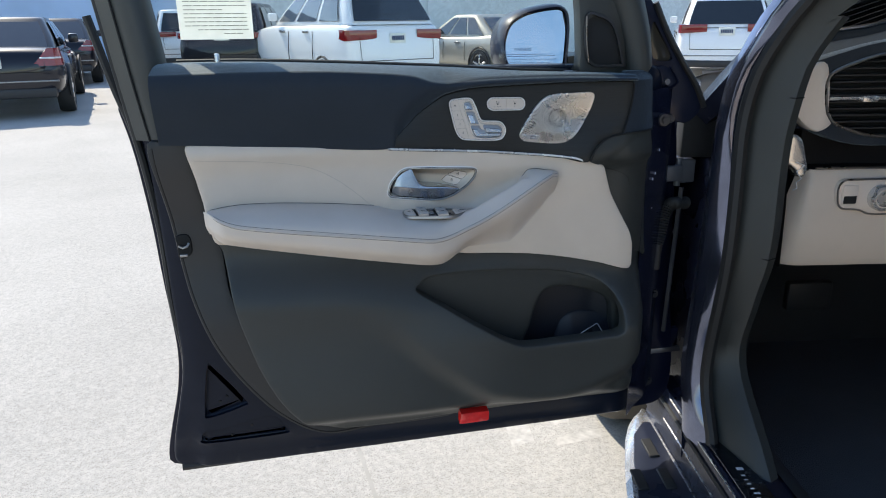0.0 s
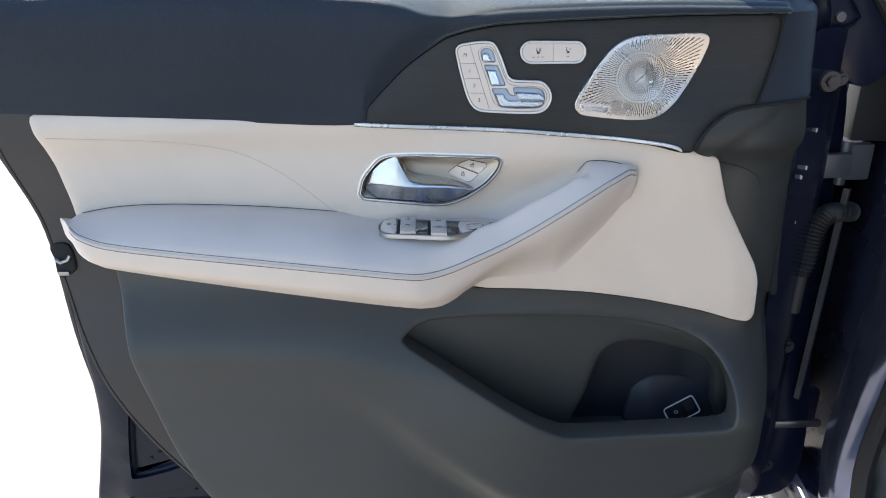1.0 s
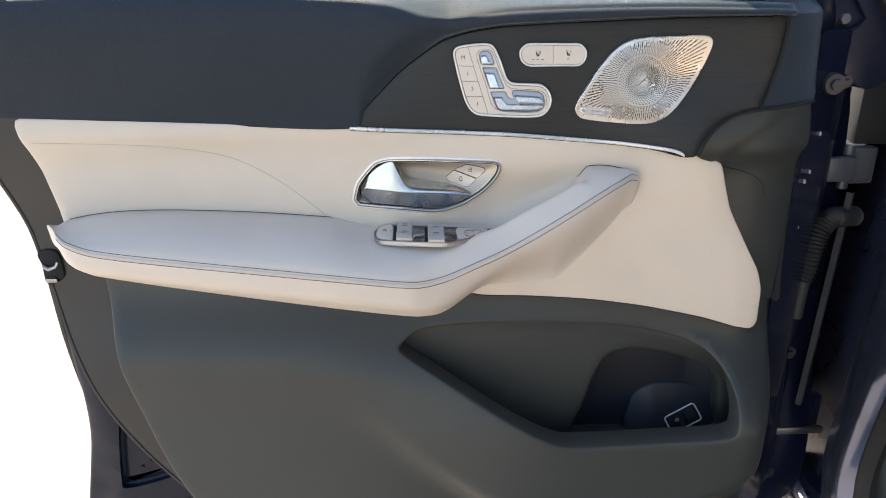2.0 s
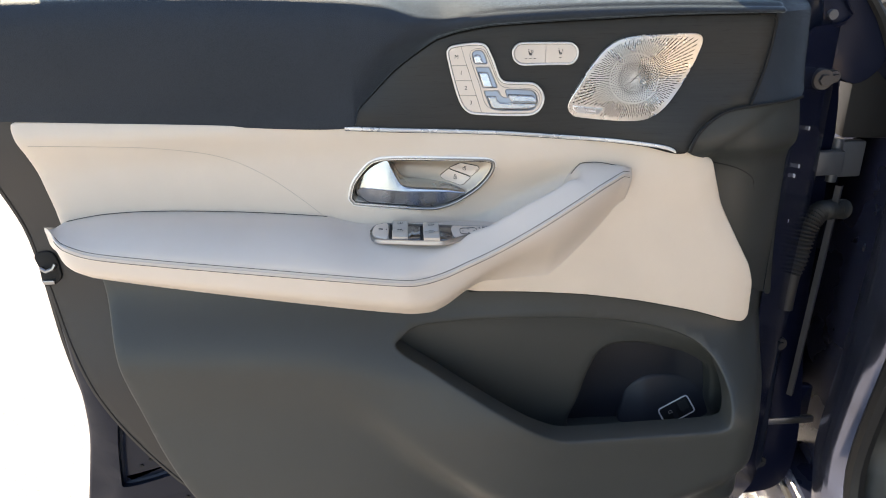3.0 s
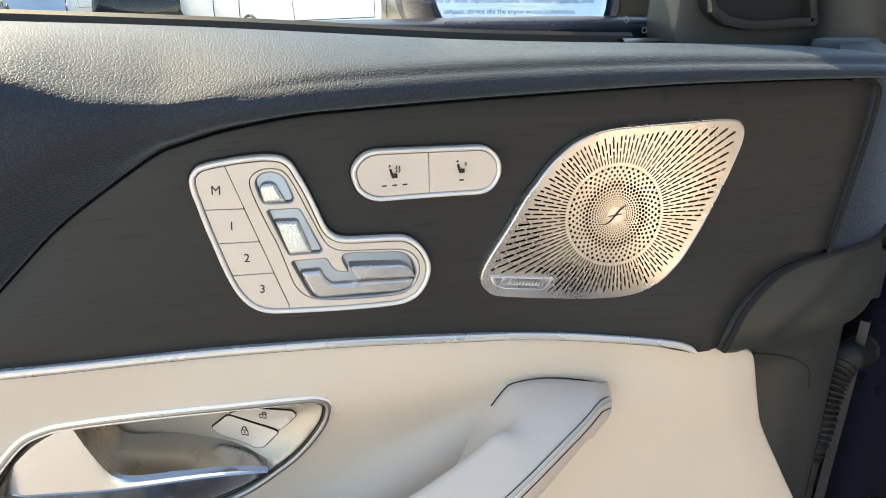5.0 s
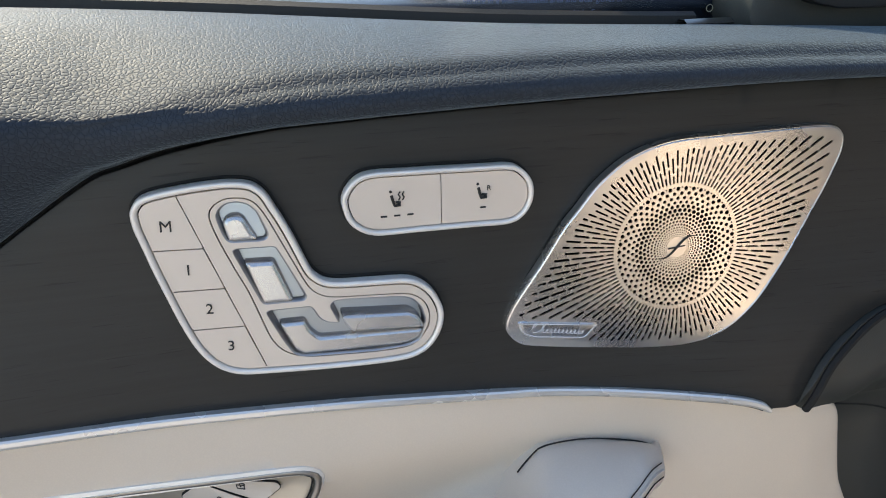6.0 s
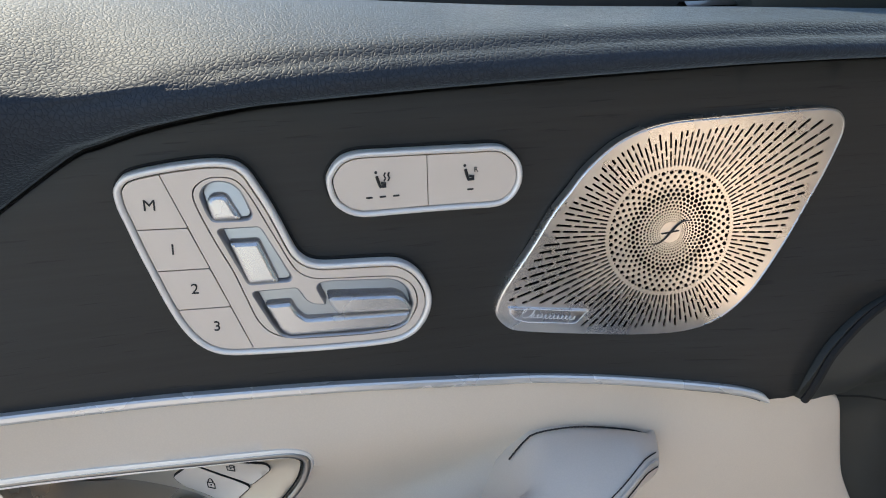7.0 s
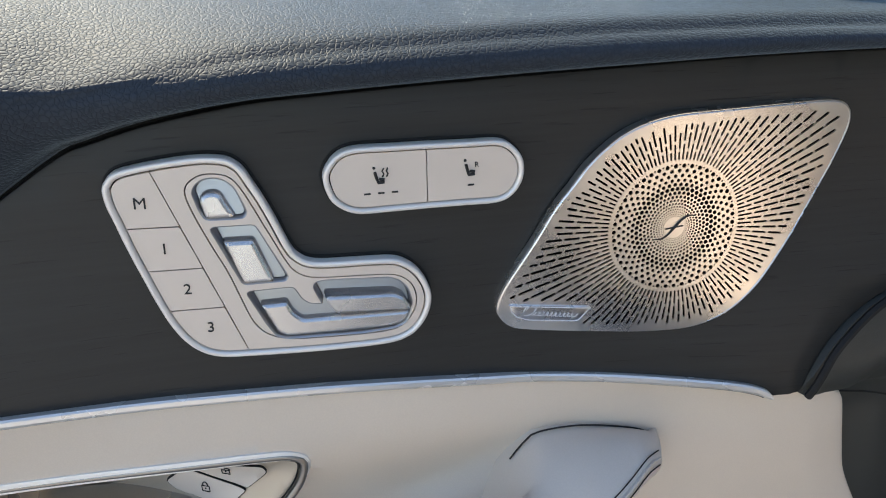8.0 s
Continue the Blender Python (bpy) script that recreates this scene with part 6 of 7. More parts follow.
cpart("parking_brake_key", block(0.260, 0.292, -0.1375, -0.130, 0.994, 1.034, 0.004), KEY, dash)
cpart("key_dip", block(0.263, 0.289, -0.1385, -0.130, 0.996, 1.012, 0.002), GROOVE, dash)
cpart("lamp_knob", disc((0.338, -0.150, 1.008), 0.026, 0.016, 32), SATIN, dash, "round knurled lamp knob")
cpart("knob_ring", tube([(0.338 + 0.0175 * math.cos(a), -0.1505, 1.008 + 0.0175 * math.sin(a)) for a in np.linspace(0, 2 * math.pi, 33)[:-1]], 0.0012, 5, True), KEY, dash)
cpart("roof", loft([[(u, v, 1.77 - 0.06 * ((u - 0.9) / 0.6) ** 2 - 0.10 * step(v, -1.2, -0.7)) for u in np.linspace(0.28, 1.55, 6)] for v in (-3.2, -2.0, -1.2, -0.85)]), NAVY, label="dark blue roof")
cpart("headliner", loft([[(u, v, 1.735 - 0.06 * ((u - 0.9) / 0.6) ** 2 - 0.10 * step(v, -1.2, -0.7)) for u in np.linspace(0.28, 1.55, 6)] for v in (-3.2, -2.0, -1.2, -0.85)]), plain("grey_cloth", (0.25, 0.24, 0.23), 0.9), label="grey headliner")
cpart("windscreen", loft([[(0.20, -0.62, 1.56), (0.9, -0.75, 1.68), (1.6, -0.62, 1.56)], [(0.06, 0.05, 1.17), (0.9, 0.42, 1.15), (1.74, 0.05, 1.17)]]), GLASS, label="clear windscreen").visible_shadow = False
cpart("far_side", loft([[(1.72, v, 0.35), (1.76, v, 0.6), (1.76, v, 0.9), (1.73, v, 1.18)] for v in (-3.3, -2.4, -1.2, -0.2, 0.3)]), NAVY, label="dark blue far side of the car")
cpart("rear_side", loft([[(0.04, v, 0.42), (-0.01, v, 0.7), (-0.015, v, 1.0), (0.02, v, 1.18)] for v in (-3.3, -2.4, -1.6, -1.26)]), NAVY, label="dark blue rear door and side")
cpart("tail", loft([[(u, -3.32 - 0.05 * (1 - ((u - 0.88) / 0.85) ** 2), z) for u in np.linspace(0.03, 1.73, 7)] for z in (0.40, 0.6, 0.9, 1.15)]), NAVY, label="dark blue tailgate")
DARK_PANE = glass("dark_car_glass", (0.22, 0.24, 0.25))
for side in (0, 1):
    u0, u1 = (0.03, 0.27) if side == 0 else (1.72, 1.53)
    out_ = -0.012 if side == 0 else 0.012
    posts = ((-1.26, -1.16), (-2.28, -2.20), (-3.30, -3.05)) if side == 0 else ((-0.02, 0.05), (-1.26, -1.16), (-2.28, -2.20), (-3.30, -3.05))
    for va, vb in posts:
        slope_ = -0.75 if va > -0.5 else (0.12 if va < -3 else 0.0)
        cpart("roof_post", loft([[(u0 + (u1 - u0) * q + d, v + slope_ * q, 1.16 + 0.56 * q) for d, v in ((out_, va), (out_, vb), (-3 * out_, vb), (-3 * out_, va))] for q in (0, 0.5, 1.0)], True, True), NAVY_IN)
    for va, vb, sa, sb in ([(-2.20, -1.26, 0, 0), (-3.05, -2.28, 0.12, 0)] if side == 0 else [(-1.16, -0.02, 0, -0.75), (-2.20, -1.26, 0, 0), (-3.05, -2.28, 0.12, 0)]):
        cpart("side_window", loft([[(u0 + (u1 - u0) * q, v + sl * q, 1.16 + 0.56 * q) for v, sl in ((va, sa), (vb, sb))] for q in (0, 0.5, 1.0)]), DARK_PANE, label="dark tinted side window")
cpart("rear_window", loft([[(0.10 + 0.14 * q, -3.31 + 0.12 * q, 1.16 + 0.56 * q), (0.88, -3.36 + 0.12 * q, 1.16 + 0.56 * q), (1.66 - 0.14 * q, -3.31 + 0.12 * q, 1.16 + 0.56 * q)] for q in (0, 0.5, 1.0)]), DARK_PANE, label="dark tinted rear window")
cpart("centre_pillar", loft([[(0.04 + 0.24 * max(0, z - 1.18) / 0.54, v, z) if k == 0 else (0.10 + 0.22 * max(0, z - 1.18) / 0.54, v, z) for k, v in ((0, -1.26), (1, -1.24), (1, -1.12))] for z in (0.45, 0.9, 1.18, 1.45, 1.72)]), DARK_TRIM)
for u_, v_ in ((1.52, 0.735), (0.0, -2.35), (1.52, -2.35)):
    wh = cpart("wheel", loft([[(u_ + u, v_ + r_ * math.cos(a), GROUND + 0.382 + r_ * math.sin(a)) for u, r_ in prof_tyre] for a in np.linspace(0, 2 * math.pi, 37)]), TYRE, label="wheel with a dusty tyre")
    ud = u_ + (0.02 if u_ < 1 else 0.23)
    cpart("rim", loft([[(ud + (du if u_ < 1 else -du), v_ + r_ * math.cos(a), GROUND + 0.382 + r_ * math.sin(a)) for du, r_ in ((0.0, 0.275), (0.01, 0.25), (0.04, 0.20), (0.02, 0.06), (0.018, 0.001))] for a in np.linspace(0, 2 * math.pi, 33)]), SATIN, wh, "silver alloy rim")

# front seat inside
seat_in_car = cpart("front_seat", loft([[(u, v + 0.0, z) for u, z in ((0.22, 0.50), (0.20, 0.66), (0.24, 0.735), (0.30, 0.715), (0.48, 0.705), (0.66, 0.715), (0.72, 0.735), (0.76, 0.66), (0.74, 0.50))] for v in (-1.10, -0.95, -0.75, -0.62, -0.58)], False, True), BEIGE, label="beige leather front seat")
cpart("seat_back", loft([[(0.48 + w * a, v + d * (1 - abs(a) ** 2 * 0.6), z) for a, d in ((-1, 0.0), (-0.85, 0.05), (-0.6, 0.02), (0, 0.0), (0.6, 0.02), (0.85, 0.05), (1, 0.0), (0.9, -0.10), (0, -0.12), (-0.9, -0.10))] for v, z, w in ((-1.05, 0.66, 0.27), (-1.10, 0.85, 0.28), (-1.17, 1.10, 0.27), (-1.23, 1.28, 0.20), (-1.25, 1.32, 0.12))], True, True), BEIGE, seat_in_car)
# hinges, stay and wiring between door and pillar
for z, h in ((1.036, 0.050), (0.640, 0.060)):
    hg = part("hinge", joined(block(0.770, 0.812, 1.335, 1.350, z - h / 2, z + h / 2, 0.003), block(0.735, 0.775, 1.318, 1.332, z - h / 3, z + h / 3, 0.003)), DULL_STEEL if z > 1 else NAVY_IN, door, "steel door hinge bracket")
    part("hinge_pin", tube([(0.772, 1.336, z - h * 0.6), (0.772, 1.336, z + h * 0.6)], 0.007, 10), DULL_STEEL, hg)
part("door_stay", block(0.715, 0.800, 1.300, 1.308, 0.628, 0.640, 0.002), STEEL, door, "steel door check strap")
boot = catmull([(0.7113, 1.280, 0.895), (0.7172, 1.282, 0.9164), (0.7208, 1.286, 0.9411), (0.7262, 1.290, 0.9610), (0.7370, 1.295, 0.9745), (0.7500, 1.302, 0.9770), (0.7860, 1.318, 0.9715)], 22)
part("boot_end", tube([(0.7095, 1.279, 0.842), (0.7105, 1.280, 0.872), (0.7116, 1.280, 0.898)], 0.0085, 10), DARK_PLASTIC, door, "black plastic end of the wiring sleeve")
part("wiring_boot", tube(boot, lambda u: 0.0085 + 0.004 * min(u * 2, 1) + 0.0016 * math.sin(u * 165), 12), RUBBER, door, "ribbed black rubber wiring sleeve")
part("gutter", loft([[(0.752 + 0.03 * (z - 0.7), 1.306, z), (0.757 + 0.03 * (z - 0.7), 1.300, z), (0.763 + 0.03 * (z - 0.7), 1.306, z)] for z in np.arange(0.68, 1.04, 0.03)]), STEEL_DARK, door, "grey metal strip behind the door edge")
for x, y, z, r_ in ((0.684, 1.252, 1.160, 0.0125), (0.712, 1.278, 1.158, 0.008), (0.716, 1.290, 0.780, 0.010), (0.722, 1.295, 0.565, 0.011)):
    b_ = part("bolt", disc((x, y - 0.004, z), r_, 0.010, 20), STEEL_DARK if z > 1 else DARK_PLASTIC, door, "round bolt in the door edge")
    part("bolt_head", disc((x, y - 0.008, z), r_ * 0.55, 0.006, 6), STEEL_DARK if z > 1 else DARK_PLASTIC, b_)
FRP = [(0.6300, 1.40), (0.6600, 1.372), (0.6902, 1.3176), (0.7255, 1.2646), (0.7583, 1.2208), (0.7820, 1.1760), (0.7509, 1.1456), (0.7185, 1.1613), (0.6600, 1.20), (0.6300, 1.25)]
QTR = [(0.6600, 1.3500), (0.6780, 1.3228), (0.7059, 1.2808), (0.7100, 1.2680), (0.6717, 1.2677), (0.6600, 1.29)]
part("front_frame", sheet(spaced(cut_corners(FRP, 2), 0.008), lambda x, z: 1.285, [spaced(cut_corners(QTR, 2), 0.006)], 0.02, 0.004, 0.03, 0.01), CAVITY, door, "black triangular frame in front of the mirror corner")
part("quarter_glass", sheet(spaced(cut_corners(QTR, 2), 0.008), lambda x, z: 1.293, r=0.001, back=0.004), plain("smoked_glass", (0.05, 0.045, 0.035), 0.05, relief=0), door, "small smoked corner window")
part("frame_edge_seal", tube([(x + 0.003, 1.283, z) for x, z in catmull([(0.6600, 1.375), (0.6902, 1.3196), (0.7255, 1.2666), (0.7583, 1.2228), (0.7820, 1.1780)], 6)], 0.006, 7), RUBBER, door)
ear = part("mounting_ear", sheet(spaced(cut_corners([(0.668, 1.207), (0.668, 1.257), (0.697, 1.258), (0.719, 1.226), (0.712, 1.219)], 2), 0.004), lambda x, z: 1.275, r=0.002, back=0.012), CAVITY, door, "dark blue mirror mounting ear")
part("ear_ridge", tube([(0.670, 1.272, 1.205), (0.711, 1.272, 1.2215), (0.7185, 1.272, 1.230), (0.698, 1.272, 1.258)], 0.0022, 6), NAVY, ear)
part("ear_bolt", disc((0.694, 1.269, 1.230), 0.006, 0.006, 14), DULL_STEEL, ear)
part("edge_face", loft([[(0.628, 1.20, z), (0.66, 1.235 + 0.01 * step(z, 0.9, 1.1), z), (0.700, 1.270, z), (0.728, 1.300, z)] for z in np.arange(0.54, 1.24, 0.04)]), NAVY_IN, door, "dark blue leading edge of the door")
# small pale flecks on the leading edge
for k, (x, z) in enumerate(((0.684, 1.100), (0.676, 1.055), (0.668, 1.045), (0.690, 1.075), (0.672, 0.985), (0.700, 1.02))):
    part("pale_fleck", block(x - 0.0008, x + 0.0008, 1.240 + 0.9 * (x - 0.66) - 0.003, 1.240 + 0.9 * (x - 0.66) + 0.002, z - 0.0025, z + 0.0025, 0.0006, 1), WHITE_INK, door)

# outer mirror, hung on the door
MG = [(0.404, 1.2550), (0.3885, 1.2640), (0.3830, 1.285), (0.3855, 1.312), (0.3960, 1.338), (0.4200, 1.353), (0.4500, 1.361), (0.4940, 1.3660), (0.4950, 1.330), (0.4875, 1.277), (0.4855, 1.2675), (0.4738, 1.2570), (0.4533, 1.2538)]
ml = spaced(cut_corners(MG, 2), 0.005)
tilt_y = lambda x, z: 1.310 - 0.25 * (x - 0.44)
rows = []
for g, d in ((0.002, 0.006), (0.0025, -0.004), (0.0055, -0.006), (0.009, 0.0), (0.012, 0.03), (0.010, 0.08), (-0.005, 0.12), (-0.03, 0.14)):
    rows.append([(x, tilt_y(px, pz) + 0.30 * (pz - 1.30) + d, z) for (x, z), (px, pz) in zip(grow(ml, g), ml)])
v, f = loft(rows, True)
f.append(tuple(range(7 * len(ml), 8 * len(ml))))
mir = part("outer_mirror", (v, f), NAVY, door, "outer mirror in a dark blue housing")
part("mirror_glass", sheet(ml, lambda x, z: tilt_y(x, z) + 0.30 * (z - 1.30), r=0.001, back=0.004), MIRROR, mir, "mirror glass that shows the sky", smooth=False)
part("mirror_arm", loft([[(0.470, 1.315, 1.205), (0.470, 1.42, 1.205), (0.470, 1.42, 1.275), (0.470, 1.315, 1.275)], [(0.535, 1.275, 1.195), (0.535, 1.39, 1.195), (0.535, 1.39, 1.285), (0.535, 1.275, 1.285)], [(0.62, 1.27, 1.19), (0.62, 1.36, 1.19), (0.62, 1.36, 1.27), (0.62, 1.27, 1.27)]], True, True), DARK_PLASTIC, mir, "black mirror arm")
for x, z in ((0.478, 1.268), (0.490, 1.262), (0.503, 1.272), (0.499, 1.259), (0.512, 1.266), (0.519, 1.275)):
    part("water_spot", tube([(x + 0.0016 * math.cos(a), 1.2482, z + 0.0016 * math.sin(a)) for a in np.linspace(0, 2 * math.pi, 13)[:-1]], 0.00018, 4, True), INK_SOFT, mir)
part("mirror_foot", block(0.60, 0.66, 1.27, 1.36, 1.19, 1.27, 0.01), DARK_PLASTIC, mir)

# ---- papers on the pane ----
note = part("paper_sheet", loft([[(x, 1.2435 - 0.0012 * math.sin(9 * x + 3 * z), z) for x in np.linspace(-0.1885, -0.0725, 8)] for z in np.linspace(1.3215, 1.475, 8)]), PAPER_THIN)
tagged(note, "white printed sheet of paper taped inside the window", "paper")
note.data.polygons.foreach_set("use_smooth", [True] * len(note.data.polygons))
rng = random.Random(4)
for k in range(23):
    z = 1.3300 + 0.0062 * k
    w = 0.098 if k not in (0, 1, 6, 13) else (0.030, 0.08, 0.06, 0.07)[(0, 1, 6, 13).index(k)]
    x0 = -0.179 if k > 1 else -0.179 + (0.060 if k == 0 else 0.02)
    x = x0
    while x < x0 + w:
        l = rng.uniform(0.006, 0.020)
        part("text_bar", block(x, min(x + l, x0 + w), 1.2415 - 0.0012 * math.sin(9 * x + 3 * z), 1.2425 - 0.0012 * math.sin(9 * x + 3 * z), z, z + 0.0013, 0, 1), INK_SOFT, note, local=True)
        x += l + 0.0015
sticker = part("warning_sticker", sheet(spaced(cut_corners([(0.350, 1.2480), (0.350, 1.3080), (0.462, 1.3060), (0.462, 1.2480)], 2), 0.01), lambda x, z: 1.2486, r=0.0001, back=0.0004), glass("clear_film", (0.97, 0.98, 0.98)))
sticker.visible_shadow = False
tagged(sticker, "clear printed warning sticker on the window pane", "sticker")
for text, size, z, x in (("WARNING", 0.0068, 1.2960, 0.394), ("defects or other reproductive harm. To minimize exposure, avoid", 0.0036, 1.2790, 0.409),
                         ("exhaust, do not idle the engine except as necessary,", 0.0036, 1.2735, 0.409), ("vehicle in a well-ventilated area and wear gloves or", 0.0036, 1.2680, 0.409),
                         ("frequently when servicing your vehicle. For more", 0.0036, 1.2625, 0.409), ("www.P65Warnings.ca.gov/passenger-vehicle", 0.0036, 1.2572, 0.409)):
    part("writing", letters(text, size, on_door(x, 1.2482, z, -1), thick=0.00005), INK_BLUE, sticker, local=True)
part("writing", block(0.362, 0.455, 1.2480, 1.2482, 1.2840, 1.2848, 0, 1), INK_BLUE, sticker, local=True)
part("writing", block(0.362, 0.452, 1.2480, 1.2482, 1.2872, 1.2880, 0, 1), INK_BLUE, sticker, local=True)

pin = part("lock_pin", joined(loft([[(-0.1330 + r_ * math.cos(a), 1.226 + r_ * math.sin(a), z) for a in np.linspace(0, 2 * math.pi, 17)[:-1]] for r_, z in ((0.0045, 1.275), (0.0045, 1.296), (0.0038, 1.299), (0.0015, 1.3)) ], True, True)), SATIN, door, "small silver door lock pin")

# faint lines on the concrete
joint = part("ground_joint", loft([[(x + o, y, GROUND + 0.0018) for o in (-0.006, 0.006)] for x, y in ((0.02, 2.6), (0.09, 1.98), (0.17, 1.3), (0.3, 0.0), (0.5, -2.0))]), plain("joint_filler", (0.40, 0.38, 0.35), 0.9))
tagged(joint, "thin filled joint in the concrete", "joint", kind="structure")
for x, y, w, l in ((0.62, 1.95, 0.08, 0.20), (0.78, 2.02, 0.07, 0.16), (0.90, 2.10, 0.05, 0.22), (0.55, 2.15, 0.18, 0.06), (0.80, 1.85, 0.16, 0.05)):
    mk = part("paint_mark", loft([[(x - w / 2, y - l / 2, GROUND + 0.0006), (x + w / 2, y - l / 2 + 0.02, GROUND + 0.0006)], [(x - w / 2 + 0.02, y + l / 2, GROUND + 0.0006), (x + w / 2 + 0.02, y + l / 2 + 0.02, GROUND + 0.0006)]]), WORN_WHITE)
    tagged(mk, "worn white paint mark on concrete", "road marking", "worn ground markings", "structure")


# ---- parked cars ----
def lamp_block(sx, x0, x1, y0, y1, z0, z1, slant=0.85):
    """A tail lamp that wraps round the corner and narrows towards the middle."""
    rows_ = []
    for u, yy, k in ((x0, y0 + 0.010, slant), (0.5 * (x0 + x1), y0, 0.95), (x1 - 0.05, y0 + 0.02, 1.0), (x1, y0 + 0.09, 1.0), (x1 + 0.012, y1, 0.75)):
        zc = z0 + (z1 - z0) * (1 - 0.5 * k) if slant > 0.7 else z0 + (z1 - z0) * 0.5 * k
        h = 0.5 * (z1 - z0) * k
        rows_.append([(sx * u, yy + 0.05, zc + h), (sx * u, yy, zc + h * 0.9), (sx * u, yy - 0.008, zc), (sx * u, yy, zc - h * 0.9), (sx * u, yy + 0.05, zc - h)])
    return loft(rows_)


def soften(ob):
    """Rounds the pressed panels of a car body."""
    m = ob.modifiers.new("rounding", "SUBSURF")
    m.levels = m.render_levels = 2


def parked(name, label, at, turn, paint_mat, length, width, height, belt, tail_len, nose_len, rake, lamp, group, trunk=None):
    """A parked car; its rear bumper is at the origin and it points along +y."""
    ob = thing(name, at, label, "car", group, turn=turn)
    w = width / 2
    deck = trunk if trunk else belt
    mk = lambda n_, vf, m_, p_=None, lb="", **k: part(n_, vf, m_, p_ or ob, lb, local=True, **k)
    # body below the windows
    rows = []
    for y, wk, zb, zd in ((0.0, 0.78, 0.42, 0.72), (0.05, 0.90, 0.34, deck - 0.10), (0.14, 0.955, 0.28, deck - 0.01), (0.5, 0.99, 0.26, deck + 0.01), (tail_len, 1.0, 0.24, belt), (length * 0.5, 1.0, 0.24, belt - 0.01), (length - nose_len, 0.99, 0.24, belt - 0.02),
                          (length - 0.6, 0.97, 0.25, belt - 0.16), (length - 0.15, 0.90, 0.30, belt - 0.28), (length, 0.70, 0.38, belt - 0.42)):
        half = [(0.0, zb), (0.80 * wk, zb), (0.96 * wk, zb + 0.10), (0.995 * wk, zb + 0.25), (wk, (zb + zd) / 2 + 0.1), (0.975 * wk, zd - 0.12), (0.93 * wk, zd - 0.03), (0.86 * wk, zd), (0.5 * wk, zd + 0.015), (0.0, zd + 0.02)]
        full = [(-x * w, y, z) for x, z in half] + [(x * w, y, z) for x, z in reversed(half[1:-1])]
        rows.append(full)
    body = mk("body", loft(rows, True, True), paint_mat, angle=180)
    soften(body)
    # cabin as rings from belt to roof
    r0, f0 = (tail_len * 0.55 if trunk else 0.10), length - nose_len
    span = height - belt

    def ring(k, grow_=0.0):
        ww = w * (0.91 - 0.20 * k ** 1.4) + grow_
        yr, yf = r0 + rake * k - grow_, f0 - (0.95 * k) + grow_
        return ww, yr, yf, belt - 0.02 + span * k

    rows = []
    for k in (0.0, 0.25, 0.5, 0.75, 0.9, 0.97, 1.0):
        ww, yr, yf, z = ring(k)
        if k == 1.0:
            ww, yr, yf = ww - 0.10, yr + 0.12, yf - 0.12
        rows.append([(-ww, yr + 0.12, z), (-ww * 0.86, yr + 0.02, z), (0, yr - 0.03, z), (ww * 0.86, yr + 0.02, z), (ww, yr + 0.12, z), (ww, (yr + yf) / 2, z), (ww, yf - 0.2, z), (ww * 0.7, yf, z), (-ww * 0.7, yf, z), (-ww, yf - 0.2, z), (-ww, (yr + yf) / 2, z)])
    v_, f_ = loft(rows, True)
    f_.append(tuple(range(6 * 11, 7 * 11)))
    soften(mk("cabin", (v_, f_), paint_mat, angle=180))
    # glazing, 6 mm proud of the cabin
    ks = (0.10, 0.35, 0.6, 0.84)
    rr = []
    for k in ks:
        ww, yr, yf, z = ring(k, 0.006)
        rr.append([(-ww * 0.84, yr + 0.012, z), (-ww * 0.4, yr - 0.018, z), (0, yr - 0.032, z), (ww * 0.4, yr - 0.018, z), (ww * 0.84, yr + 0.012, z)])
    mk("rear_window", loft(rr), CAR_GLASS, lb="dark rear window")
    cuts = (0.06, 0.30, 0.34, 0.62, 0.66, 0.90)
    for sx in (-1, 1):
        for a, b in zip(cuts[::2], cuts[1::2]):
            rr = []
            for k in ks:
                ww, yr, yf, z = ring(k, 0.006)
                rr.append([(sx * ww, yr + 0.14 + (yf - yr - 0.4) * u, z) for u in (a, (a + b) / 2, b)])
            mk("side_window", loft(rr), CAR_GLASS)
        ww, yr, yf, z = ring(0.12)
        mk("door_mirror", block(sx * (w + 0.02) - 0.08, sx * (w + 0.02) + 0.08, yf - 0.55, yf - 0.42, z, z + 0.15, 0.03), paint_mat)
        for u in (0.40, 0.70):
            y = r0 + (f0 - r0) * u
            mk("door_handle", block(sx * w * 0.985 - 0.02, sx * w * 0.985 + 0.02, y, y + 0.2, belt - 0.16, belt - 0.12, 0.01), CHROME)
            mk("door_gap", tube([(sx * (w * 0.997), y - 0.18, 0.42), (sx * (w + 0.002), y - 0.18, belt * 0.62), (sx * w * 0.98, y - 0.18, belt - 0.13)], 0.006, 5), GROOVE)
        lz0, lz1 = lamp
        if trunk is None:
            mk("tail_lamp", lamp_block(sx, w * 0.40, w * 0.965, 0.03, 0.30, lz0, lz1), TAIL_RED, lb="red tail lamp")
        else:
            # tall wedge, wide at its foot, wrapped round the corner
            rows_ = []
            for q in (0.0, 0.35, 0.7, 1.0):
                z, inn = lz0 + (lz1 - lz0) * q, 0.55 + 0.24 * q
                rows_.append([(sx * w * u, yy + 0.03 * q, z) for u, yy in ((inn, 0.07), (inn + 0.01, 0.015), (0.88, 0.02), (0.955 - 0.02 * q, 0.10), (0.985 - 0.03 * q, 0.26 - 0.10 * q))])
            lamp_ob = mk("tail_lamp", loft(rows_), TAIL_RED, lb="red wedge-shaped tail lamp")
            zz = lz0 + 0.45 * (lz1 - lz0)
